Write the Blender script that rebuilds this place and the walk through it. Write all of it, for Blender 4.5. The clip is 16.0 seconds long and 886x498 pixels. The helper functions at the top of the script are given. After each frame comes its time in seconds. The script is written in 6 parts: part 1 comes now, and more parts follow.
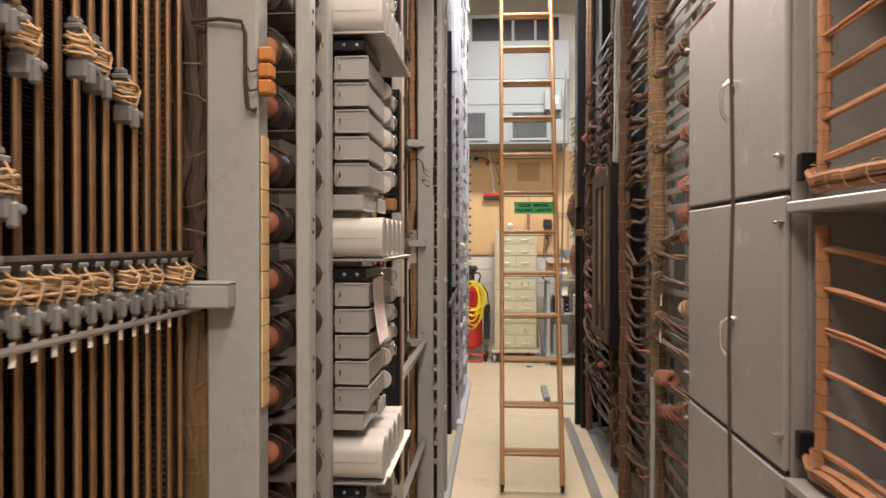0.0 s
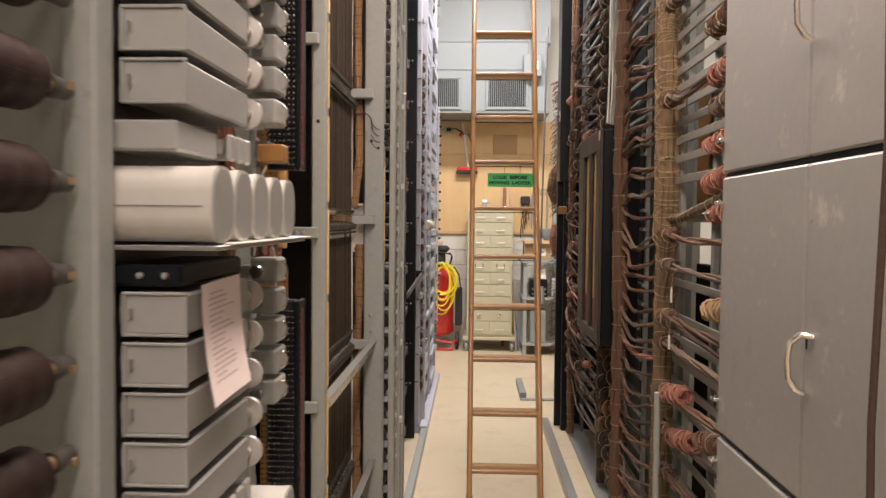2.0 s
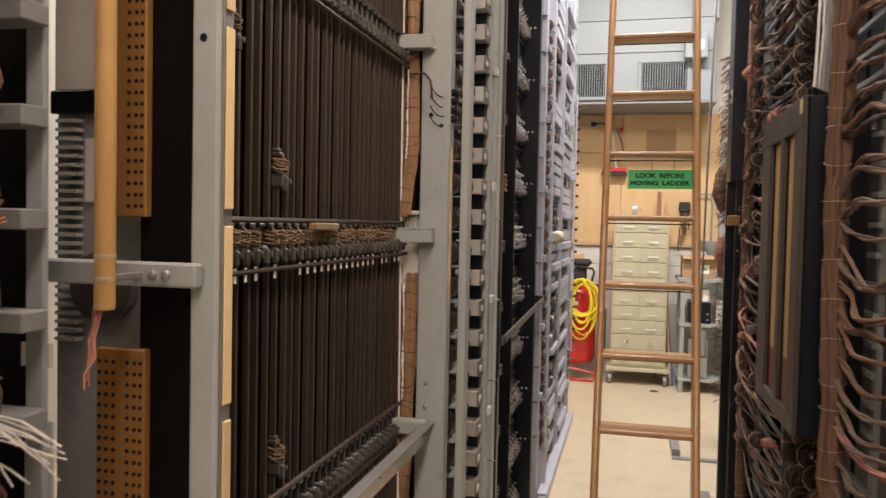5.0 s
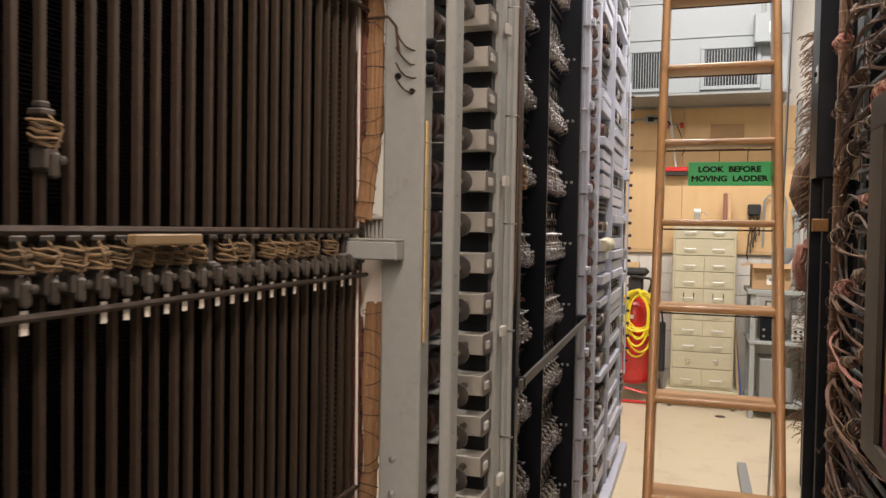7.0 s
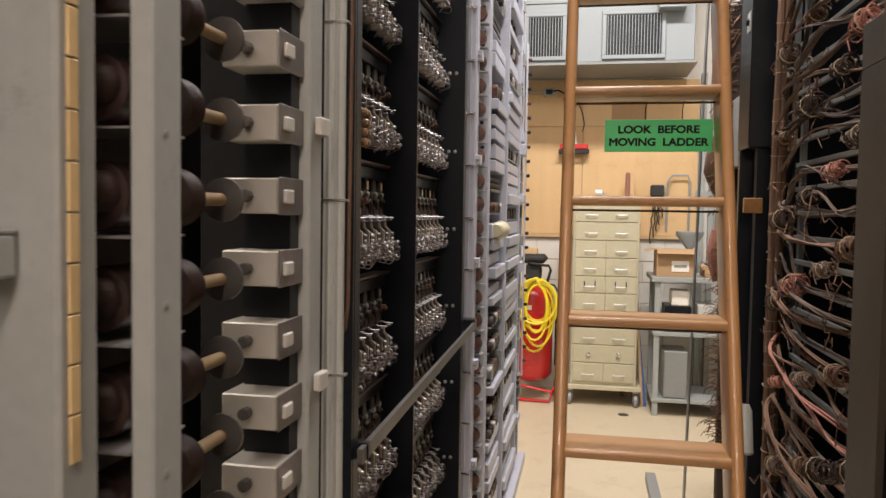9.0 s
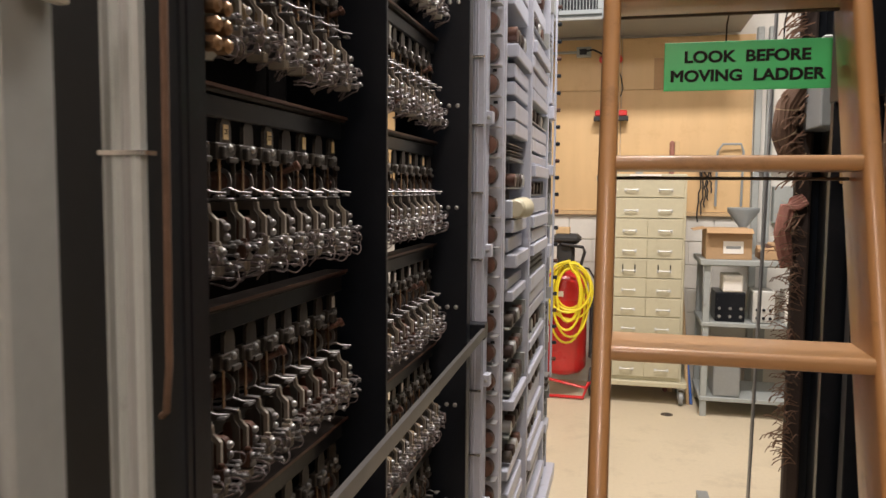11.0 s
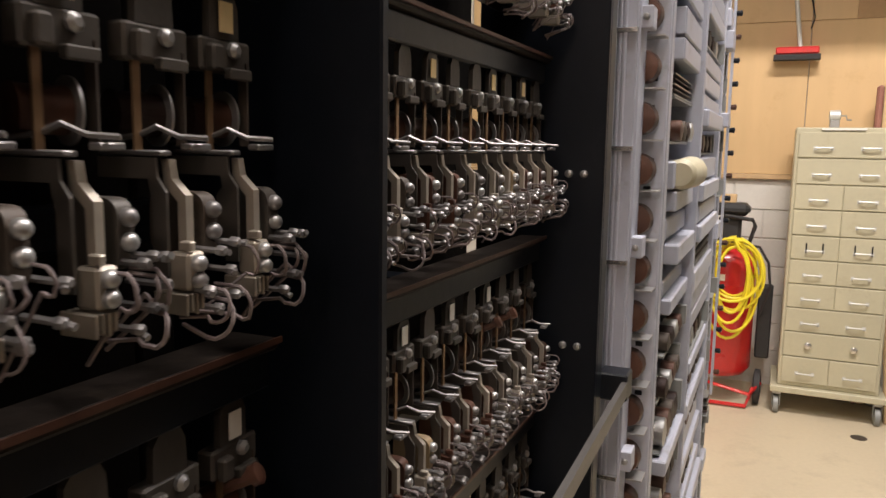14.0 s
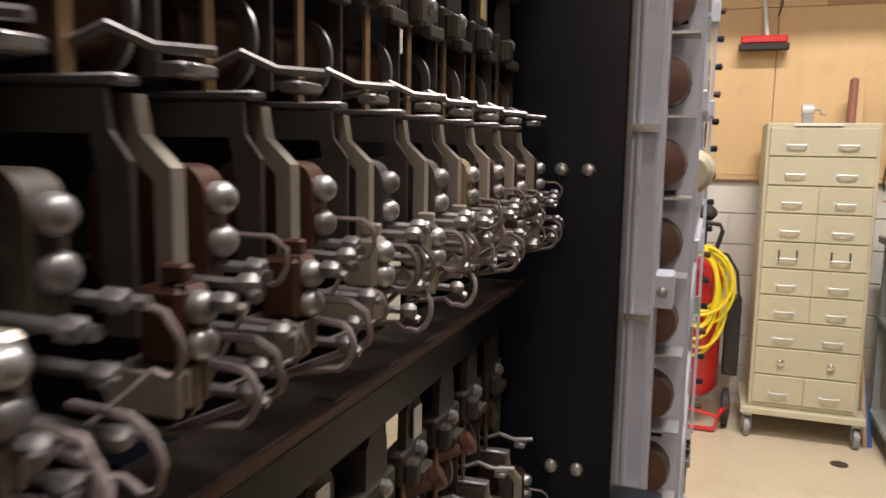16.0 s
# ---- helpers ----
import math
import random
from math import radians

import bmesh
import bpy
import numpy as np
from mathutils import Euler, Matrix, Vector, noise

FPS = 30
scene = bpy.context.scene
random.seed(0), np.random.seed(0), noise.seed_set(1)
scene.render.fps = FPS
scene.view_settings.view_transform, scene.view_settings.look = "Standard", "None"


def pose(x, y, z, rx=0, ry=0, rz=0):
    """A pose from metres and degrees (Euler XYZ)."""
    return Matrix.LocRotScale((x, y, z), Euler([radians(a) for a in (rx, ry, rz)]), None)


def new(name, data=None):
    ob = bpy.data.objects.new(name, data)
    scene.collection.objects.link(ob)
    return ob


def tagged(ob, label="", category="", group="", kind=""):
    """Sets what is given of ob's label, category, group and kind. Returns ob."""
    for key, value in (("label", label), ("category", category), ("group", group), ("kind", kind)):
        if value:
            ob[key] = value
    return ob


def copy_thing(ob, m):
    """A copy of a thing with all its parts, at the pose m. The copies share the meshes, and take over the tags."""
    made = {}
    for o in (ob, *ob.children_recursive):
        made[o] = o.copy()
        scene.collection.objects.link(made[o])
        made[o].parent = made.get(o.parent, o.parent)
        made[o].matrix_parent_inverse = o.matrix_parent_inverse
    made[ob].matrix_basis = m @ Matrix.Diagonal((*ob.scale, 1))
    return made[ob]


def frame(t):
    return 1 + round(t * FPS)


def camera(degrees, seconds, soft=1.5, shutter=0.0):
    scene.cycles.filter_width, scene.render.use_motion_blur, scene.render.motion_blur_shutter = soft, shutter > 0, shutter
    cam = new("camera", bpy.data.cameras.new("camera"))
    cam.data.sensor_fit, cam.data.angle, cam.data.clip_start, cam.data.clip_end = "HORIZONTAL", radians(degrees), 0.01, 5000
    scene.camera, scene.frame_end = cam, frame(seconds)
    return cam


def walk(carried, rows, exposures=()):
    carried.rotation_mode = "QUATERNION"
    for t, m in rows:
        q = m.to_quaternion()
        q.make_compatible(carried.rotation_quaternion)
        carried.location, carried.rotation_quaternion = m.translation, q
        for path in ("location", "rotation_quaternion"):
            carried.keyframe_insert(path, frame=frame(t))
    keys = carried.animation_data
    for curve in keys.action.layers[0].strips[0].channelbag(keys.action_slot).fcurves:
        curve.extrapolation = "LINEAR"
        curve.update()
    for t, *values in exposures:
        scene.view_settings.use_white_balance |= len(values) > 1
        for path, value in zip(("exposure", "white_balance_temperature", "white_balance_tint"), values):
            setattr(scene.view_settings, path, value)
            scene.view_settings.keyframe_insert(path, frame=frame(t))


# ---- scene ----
cam = camera(60.4, 16.0, shutter=0.4)
METRES, EYE, TILT, LEAN, TURN = 5.9, 1.65, 0.0, 0.0, 4.1
ROWS = [
    (0.0, 0.0, 0.0, 0.0, 0.0, -0.54, -0.01),
    (0.5, 0.0053, 0.0357, 0.0002, 2.09, 0.12, -0.36),
    (1.0, 0.0046, 0.0717, -0.0015, 0.92, -0.52, -0.39),
    (1.5, 0.0044, 0.1074, 0.0008, -1.6, -1.3, -0.18),
    (2.0, 0.0174, 0.1416, -0.0011, -1.75, -2.16, -0.55),
    (2.5, 0.0315, 0.1738, -0.0001, -0.19, -2.61, -1.26),
    (3.0, 0.0356, 0.2068, -0.0023, 0.52, -3.2, -1.06),
    (3.5, 0.0359, 0.2474, 0.0007, -0.28, -2.84, -0.54),
    (4.0, 0.0399, 0.2809, -0.0001, 1.47, -3.01, -0.52),
    (4.5, 0.0481, 0.3138, 0.0036, 6.13, -2.28, -0.99),
    (7.0, 0.0598, 0.4622, 0.0066, 14.23, -1.63, -0.97),
    (7.5, 0.0587, 0.4925, 0.0045, 13.45, -1.46, -0.97),
    (8.0, 0.0534, 0.5336, 0.0067, 9.26, -1.21, -1.03),
    (8.5, 0.0543, 0.5667, 0.0041, 6.79, -2.34, -0.88),
    (9.0, 0.0579, 0.6048, 0.0057, 6.7, -2.74, -0.88),
    (9.5, 0.058, 0.6354, 0.0053, 7.08, -3.04, -0.73),
    (12.0, 0.0619, 0.7828, 0.0039, 10.03, -5.71, -0.34),
    (12.5, 0.0472, 0.8116, 0.0052, 10.57, -6.32, -0.54),
    (13.0, 0.0413, 0.8322, 0.0036, 14.15, -6.9, -1.21),
    (13.5, 0.0443, 0.8599, 0.0037, 18.62, -7.24, -1.38),
    (14.0, 0.0421, 0.8835, 0.0026, 19.59, -7.78, -0.88),
    (14.5, 0.0281, 0.9091, 0.0002, 18.15, -8.23, -0.29),
    (15.0, 0.0167, 0.9332, 0.0015, 14.43, -7.53, -1.42),
    (15.5, 0.0168, 0.954, -0.0008, 13.44, -7.4, -1.76),
    (16.0, 0.0167, 0.9782, -0.0018, 15.31, -7.59, -0.91),
]
walk(cam, [(t, pose(0, 0, EYE, TILT, LEAN, TURN) @ pose(METRES * x, METRES * y, METRES * z, 90 + pitch, roll, yaw)) for t, x, y, z, yaw, pitch, roll in ROWS],
     [(0.0, 0.35), (16.0, 0.35)])

# ---- world and lights ----
world = bpy.data.worlds.new("world")
scene.world = world
world.use_nodes = True
world.node_tree.nodes["Background"].inputs[0].default_value = (0.75, 0.88, 1.0, 1)
world.node_tree.nodes["Background"].inputs[1].default_value = 0.012


def lamp(name, x, y, z, sx, sy, watts, colour):
    data = bpy.data.lights.new(name, "AREA")
    data.shape, data.size, data.size_y, data.energy, data.color = "RECTANGLE", sx, sy, watts, colour
    ob = new(name, data)
    ob.location = (x, y, z)
    return ob


# fluorescent strips high over the aisle and over the end of the room
lamp("aisle_light", 0.12, 1.55, 3.1, 0.25, 4.6, 68, (1.0, 0.79, 0.69))
lamp("aisle_light", 0.2, 6.1, 4.2, 0.3, 1.9, 72, (1.0, 0.92, 0.88))
lamp("end_light", 0.4, 8.0, 5.05, 2.2, 0.4, 238, (1.0, 0.91, 0.88))
# side and rear lamps: unseen, added to fill behind the racks and the start
lamp("side_light", -2.2, 4.0, 4.6, 0.4, 5.0, 95, (1.0, 0.88, 0.80))
lamp("side_light", 2.3, 4.0, 4.6, 0.4, 5.0, 26, (1.0, 0.88, 0.80))
lamp("rear_light", 0.2, -2.2, 4.4, 1.2, 0.4, 90, (1.0, 0.80, 0.70))


# ---- materials ----
def mat(name, colour, rough=0.5, metal=0.0, var=0.12, scale=30.0, bump=0.1, big=3.0, spread=0.0, coat=0.0, stretch=(1, 1, 1), dark=None, worn=0.5):
    """Paint, metal or cloth: fine grain, broad stains, light relief."""
    m = bpy.data.materials.new(name)
    m.use_nodes = True
    n, l = m.node_tree.nodes, m.node_tree.links
    b = n["Principled BSDF"]
    tc = n.new("ShaderNodeTexCoord")
    mp = n.new("ShaderNodeMapping")
    mp.inputs["Scale"].default_value = stretch
    l.new(tc.outputs["Object"], mp.inputs["Vector"])
    fine, broad = n.new("ShaderNodeTexNoise"), n.new("ShaderNodeTexNoise")
    fine.inputs["Scale"].default_value, fine.inputs["Detail"].default_value = scale, 5
    broad.inputs["Scale"].default_value, broad.inputs["Detail"].default_value = big, 4
    l.new(mp.outputs[0], fine.inputs["Vector"])
    l.new(tc.outputs["Object"], broad.inputs["Vector"])
    mix = n.new("ShaderNodeMix")
    mix.data_type = "RGBA"
    c = Vector(colour)
    d = Vector(dark) if dark else c * (1 - 2.2 * var)
    mix.inputs[6].default_value, mix.inputs[7].default_value = (*d, 1), (*(c * (1 + var)), 1)
    add = n.new("ShaderNodeMath")
    add.operation = "MULTIPLY_ADD"
    l.new(fine.outputs[0], add.inputs[0])
    add.inputs[1].default_value = 0.6
    half = n.new("ShaderNodeMath")
    half.operation = "MULTIPLY_ADD"
    half.inputs[1].default_value, half.inputs[2].default_value = worn, 0.1
    l.new(broad.outputs[0], half.inputs[0])
    l.new(half.outputs[0], add.inputs[2])
    l.new(add.outputs[0], mix.inputs[0])
    last = mix.outputs[2]
    if spread:
        info, hsv = n.new("ShaderNodeObjectInfo"), n.new("ShaderNodeHueSaturation")
        rng = n.new("ShaderNodeMapRange")
        rng.inputs[3].default_value, rng.inputs[4].default_value = 1 - spread, 1 + spread
        l.new(info.outputs["Random"], rng.inputs[0])
        l.new(rng.outputs[0], hsv.inputs["Value"])
        l.new(last, hsv.inputs["Color"])
        last = hsv.outputs[0]
    l.new(last, b.inputs["Base Color"])
    b.inputs["Metallic"].default_value = metal
    rr = n.new("ShaderNodeMapRange")
    rr.inputs[3].default_value, rr.inputs[4].default_value = max(0.03, rough - 0.12), min(1, rough + 0.12)
    l.new(broad.outputs[0], rr.inputs[0])
    l.new(rr.outputs[0], b.inputs["Roughness"])
    b.inputs["Coat Weight"].default_value = coat
    bp = n.new("ShaderNodeBump")
    bp.inputs["Strength"].default_value, bp.inputs["Distance"].default_value = bump, 0.002
    l.new(fine.outputs[0], bp.inputs["Height"])
    l.new(bp.outputs[0], b.inputs["Normal"])
    return m


def worn(m, tone, scale, low, high, amount):
    """Scuffs and grime of another tone, in patches with ragged edges."""
    n, l = m.node_tree.nodes, m.node_tree.links
    b = n["Principled BSDF"]
    src = b.inputs["Base Color"].links[0].from_socket
    tc, tex, rng, mix = n.new("ShaderNodeTexCoord"), n.new("ShaderNodeTexNoise"), n.new("ShaderNodeMapRange"), n.new("ShaderNodeMix")
    tex.inputs["Scale"].default_value, tex.inputs["Detail"].default_value, tex.inputs["Roughness"].default_value = scale, 7, 0.72
    rng.inputs[1].default_value, rng.inputs[2].default_value, rng.inputs[4].default_value = low, high, amount
    mix.data_type = "RGBA"
    mix.inputs[7].default_value = (*tone, 1)
    l.new(tc.outputs["Object"], tex.inputs["Vector"])
    l.new(tex.outputs[0], rng.inputs[0])
    l.new(rng.outputs[0], mix.inputs[0])
    l.new(src, mix.inputs[6])
    l.new(mix.outputs[2], b.inputs["Base Color"])
    return m


GREY = mat("grey_paint", (0.335, 0.36, 0.345), 0.42, 0, 0.10, 60, 0.10, 3.5, 0.03)
GREY2 = mat("dark_grey_paint", (0.25, 0.26, 0.25), 0.42, 0, 0.1, 50, 0.1, 3)
BOXG = mat("relay_cover_grey", (0.35, 0.36, 0.35), 0.33, 0.1, 0.06, 40, 0.05, 4, 0.06)
CABG = mat("cabinet_grey", (0.262, 0.257, 0.246), 0.42, 0, 0.09, 45, 0.12, 2.2)
STEEL = mat("steel", (0.42, 0.42, 0.41), 0.38, 0.75, 0.12, 60, 0.1, 4)
BRIGHT = mat("bright_metal", (0.72, 0.70, 0.67), 0.24, 0.95, 0.08, 80, 0.05, 6)
ALU = mat("pale_can_metal", (0.58, 0.58, 0.54), 0.36, 0.15, 0.06, 60, 0.05, 5)
# black paint, with the bluish cast of the shadows mixed into its colour
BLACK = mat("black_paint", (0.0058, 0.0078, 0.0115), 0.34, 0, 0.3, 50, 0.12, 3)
# near-black with hardly any gloss: shade of deep gaps is put into the colour
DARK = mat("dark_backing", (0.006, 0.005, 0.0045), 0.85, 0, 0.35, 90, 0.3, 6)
BRONZE = mat("bronze_rod", (0.31, 0.195, 0.108), 0.34, 0.7, 0.2, 90, 0.12, 2, 0.2)
# browner than BRONZE, and darkened further for the shade on the second bank
BRONZE2 = mat("shaded_dark_bronze_rod", (0.066, 0.050, 0.036), 0.5, 0.4, 0.3, 90, 0.12, 2, 0.12)
RUSTB = mat("dusty_brown_metal", (0.06, 0.046, 0.035), 0.6, 0.2, 0.3, 70, 0.3, 5, 0.2)
KNOBM = mat("satin_knob_metal", (0.48, 0.47, 0.45), 0.3, 0.4, 0.08, 40, 0.05, 5)
WEBM = mat("galvanised_web", (0.34, 0.36, 0.37), 0.3, 0.9, 0.12, 30, 0.08, 2)
COIL = mat("dark_coil", (0.026, 0.013, 0.010), 0.55, 0, 0.3, 60, 0.3, 8, 0.25, 0, (1, 1, 8))
COPPER = mat("copper_coil", (0.085, 0.038, 0.024), 0.4, 0.3, 0.3, 60, 0.3, 8, 0.2)
CABLE = mat("brown_cloth_cable", (0.15, 0.085, 0.052), 0.85, 0, 0.3, 140, 0.6, 9, 0.25)
CABLE2 = mat("grey_brown_cable", (0.16, 0.112, 0.084), 0.85, 0, 0.25, 140, 0.6, 9, 0.25)
CABLE3 = mat("dark_brown_cable", (0.06, 0.038, 0.028), 0.85, 0, 0.3, 140, 0.6, 9, 0.25)
PINKC = mat("pink_brown_cable", (0.36, 0.16, 0.12), 0.85, 0, 0.25, 140, 0.6, 9, 0.2)
TAN = mat("tan_cord", (0.46, 0.32, 0.18), 0.8, 0, 0.25, 160, 0.6, 12, 0.2)
RUSTRED = mat("red_brown_wire", (0.22, 0.065, 0.035), 0.7, 0, 0.3, 120, 0.4, 9, 0.2)
LACE = mat("lacing_twine", (0.44, 0.35, 0.20), 0.8, 0, 0.2, 160, 0.4, 12)
FIBRE = mat("orange_fibre_board", (0.29, 0.14, 0.035), 0.5, 0, 0.2, 50, 0.2, 5)
TUBE = mat("fibre_tube", (0.48, 0.29, 0.10), 0.5, 0, 0.16, 40, 0.2, 4)
LABEL = mat("yellowed_paper", (0.66, 0.50, 0.25), 0.7, 0, 0.12, 40, 0.1, 8, 0.1)
PAPER = mat("white_paper", (0.78, 0.75, 0.68), 0.75, 0, 0.04, 40, 0.05, 8, 0.05)
PINKP = mat("pink_paper", (0.90, 0.80, 0.775), 0.75, 0, 0.04, 40, 0.05, 8)
WOOD = mat("varnished_wood", (0.41, 0.215, 0.085), 0.34, 0, 0.2, 24, 0.15, 3, 0.08, 0.3, (1, 1, 0.08))
WOODR = mat("varnished_tread_wood", (0.40, 0.22, 0.09), 0.4, 0, 0.2, 24, 0.15, 3, 0.12, 0.2, (0.08, 1, 1))
PALEW = mat("pale_wood", (0.55, 0.38, 0.20), 0.6, 0, 0.15, 24, 0.15, 3, 0.1, 0, (1, 1, 0.08))
PLY = mat("plywood", (0.63, 0.43, 0.215), 0.5, 0, 0.12, 9, 0.08, 1.2, 0.04, 0, (1, 1, 0.15))
CREAM = mat("cream_paint", (0.50, 0.465, 0.325), 0.45, 0, 0.06, 40, 0.06, 2.5, 0.03)
WALLW = mat("white_block_paint", (0.66, 0.64, 0.58), 0.7, 0, 0.06, 50, 0.25, 1.5, 0.03)
FLOORM = mat("cream_floor_tile", (0.60, 0.515, 0.365), 0.4, 0, 0.07, 40, 0.04, 1.8, 0.025)
CONC = mat("ceiling_paint", (0.6, 0.58, 0.54), 0.8, 0, 0.05, 30, 0.1, 1.0)
DUCT = mat("blue_grey_duct", (0.27, 0.305, 0.315), 0.45, 0, 0.05, 40, 0.05, 1.2)
LAV = mat("pale_blue_grey_cover", (0.44, 0.46, 0.53), 0.4, 0, 0.08, 40, 0.08, 3, 0.1)
RED = mat("red_paint", (0.55, 0.02, 0.02), 0.3, 0, 0.1, 40, 0.05, 2, 0, 0.3)
YEL = mat("yellow_hose", (0.80, 0.66, 0.03), 0.4, 0, 0.08, 40, 0.05, 5)
GREEN = mat("green_sign", (0.05, 0.70, 0.22), 0.4, 0, 0.05, 30, 0.03, 4)
INK = mat("black_ink", (0.012, 0.014, 0.012), 0.5, 0, 0.1)
RUBBER = mat("black_rubber", (0.025, 0.024, 0.023), 0.7, 0, 0.2, 60, 0.2, 5)
BLUE = mat("blue_paint", (0.03, 0.10, 0.36), 0.5, 0, 0.1)
CARD = mat("cardboard", (0.42, 0.27, 0.14), 0.75, 0, 0.1, 40, 0.1, 4)
PRINT = mat("faded_print", (0.58, 0.49, 0.48), 0.7, 0, 0.05)
POSTM = mat("worn_post_metal", (0.36, 0.32, 0.262), 0.38, 0.35, 0.2, 60, 0.2, 9, 0.3)
DULL = mat("dull_dusty_steel", (0.25, 0.24, 0.235), 0.42, 0.6, 0.25, 70, 0.2, 8, 0.25)
WIRED = mat("dusty_cloth_wire", (0.19, 0.155, 0.15), 0.8, 0, 0.25, 140, 0.5, 9, 0.25)
MAROON = mat("maroon_card", (0.16, 0.03, 0.03), 0.5, 0, 0.15)
PANELF = mat("bronze_panel_frame", (0.058, 0.049, 0.039), 0.5, 0.3, 0.2, 50, 0.12, 4)
CANM = mat("dull_can_metal", (0.46, 0.45, 0.41), 0.42, 0.35, 0.12, 30, 0.1, 6, 0.1)
FRAMEG = mat("worn_dark_frame", (0.085, 0.08, 0.075), 0.4, 0.2, 0.2, 50, 0.12, 4)
CERAMB = mat("grimy_clamp", (0.075, 0.068, 0.058), 0.5, 0.2, 0.3, 60, 0.2, 9, 0.25)
CORDB = mat("grimy_cord", (0.17, 0.12, 0.065), 0.85, 0, 0.3, 160, 0.6, 12, 0.3)
CERAM = mat("grey_clamp", (0.19, 0.20, 0.20), 0.45, 0.2, 0.2, 60, 0.15, 9, 0.2)
ORANGE = mat("orange_terminal", (0.50, 0.20, 0.055), 0.5, 0, 0.12)
FORM = mat("orange_brown_cable_form", (0.36, 0.175, 0.085), 0.8, 0, 0.3, 120, 0.4, 9, 0.12)
TANB = mat("aged_tan_cable", (0.18, 0.115, 0.058), 0.85, 0, 0.35, 140, 0.6, 9, 0.3)
CORE = mat("aged_fibre_core", (0.27, 0.195, 0.105), 0.55, 0, 0.2, 50, 0.2, 5)
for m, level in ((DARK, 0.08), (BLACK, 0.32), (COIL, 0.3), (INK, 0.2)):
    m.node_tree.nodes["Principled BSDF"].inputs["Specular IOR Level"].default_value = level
worn(GREY, (0.16, 0.15, 0.13), 9, 0.58, 0.72, 0.55)
# pale patches: scuffs, and also the doors' glossy reflections painted in
worn(CABG, (0.46, 0.44, 0.40), 7, 0.60, 0.70, 0.55)
worn(CABG, (0.13, 0.12, 0.11), 4, 0.60, 0.78, 0.6)
worn(BOXG, (0.20, 0.19, 0.17), 14, 0.58, 0.72, 0.4)
worn(FLOORM, (0.36, 0.30, 0.21), 3, 0.52, 0.75, 0.55)
worn(LAV, (0.24, 0.23, 0.22), 10, 0.56, 0.70, 0.6)
worn(CREAM, (0.34, 0.28, 0.17), 8, 0.58, 0.74, 0.5)
worn(WOOD, (0.16, 0.08, 0.035), 11, 0.56, 0.72, 0.6)
worn(WOODR, (0.16, 0.08, 0.035), 11, 0.54, 0.72, 0.6)
worn(RUSTB, (0.13, 0.11, 0.09), 22, 0.54, 0.68, 0.6)
worn(PLY, (0.46, 0.28, 0.12), 4, 0.55, 0.75, 0.5)
RELAYD = mat("dusty_relay_black", (0.072, 0.063, 0.053), 0.5, 0.2, 0.3, 60, 0.3, 9, 0.25)
BARG = mat("dusty_flat_bar", (0.25, 0.243, 0.222), 0.45, 0.1, 0.15, 40, 0.15, 4, 0.08)
BARM = mat("grimy_bar_paint", (0.022, 0.017, 0.014), 0.5, 0.1, 0.35, 60, 0.3, 7)
TRUNKM = mat("straw_brown_trunk", (0.21, 0.145, 0.082), 0.85, 0, 0.3, 150, 0.6, 9, 0.15, 0, (1, 1, 0.12))
FORMB = mat("faded_orange_form", (0.29, 0.17, 0.085), 0.8, 0, 0.3, 120, 0.5, 14, 0.1)
COMBF = mat("brown_fibre_comb", (0.17, 0.085, 0.034), 0.55, 0, 0.3, 60, 0.3, 9, 0.1)
ENDCAP = mat("orange_coil_end", (0.30, 0.115, 0.06), 0.55, 0, 0.25, 60, 0.2, 9, 0.2)
BARM.node_tree.nodes["Principled BSDF"].inputs["Specular IOR Level"].default_value = 0.2
worn(BARM, (0.11, 0.085, 0.065), 16, 0.56, 0.70, 0.6)
worn(TRUNKM, (0.10, 0.062, 0.035), 24, 0.52, 0.66, 0.7)
worn(BLACK, (0.022, 0.024, 0.03), 12, 0.58, 0.75, 0.6)


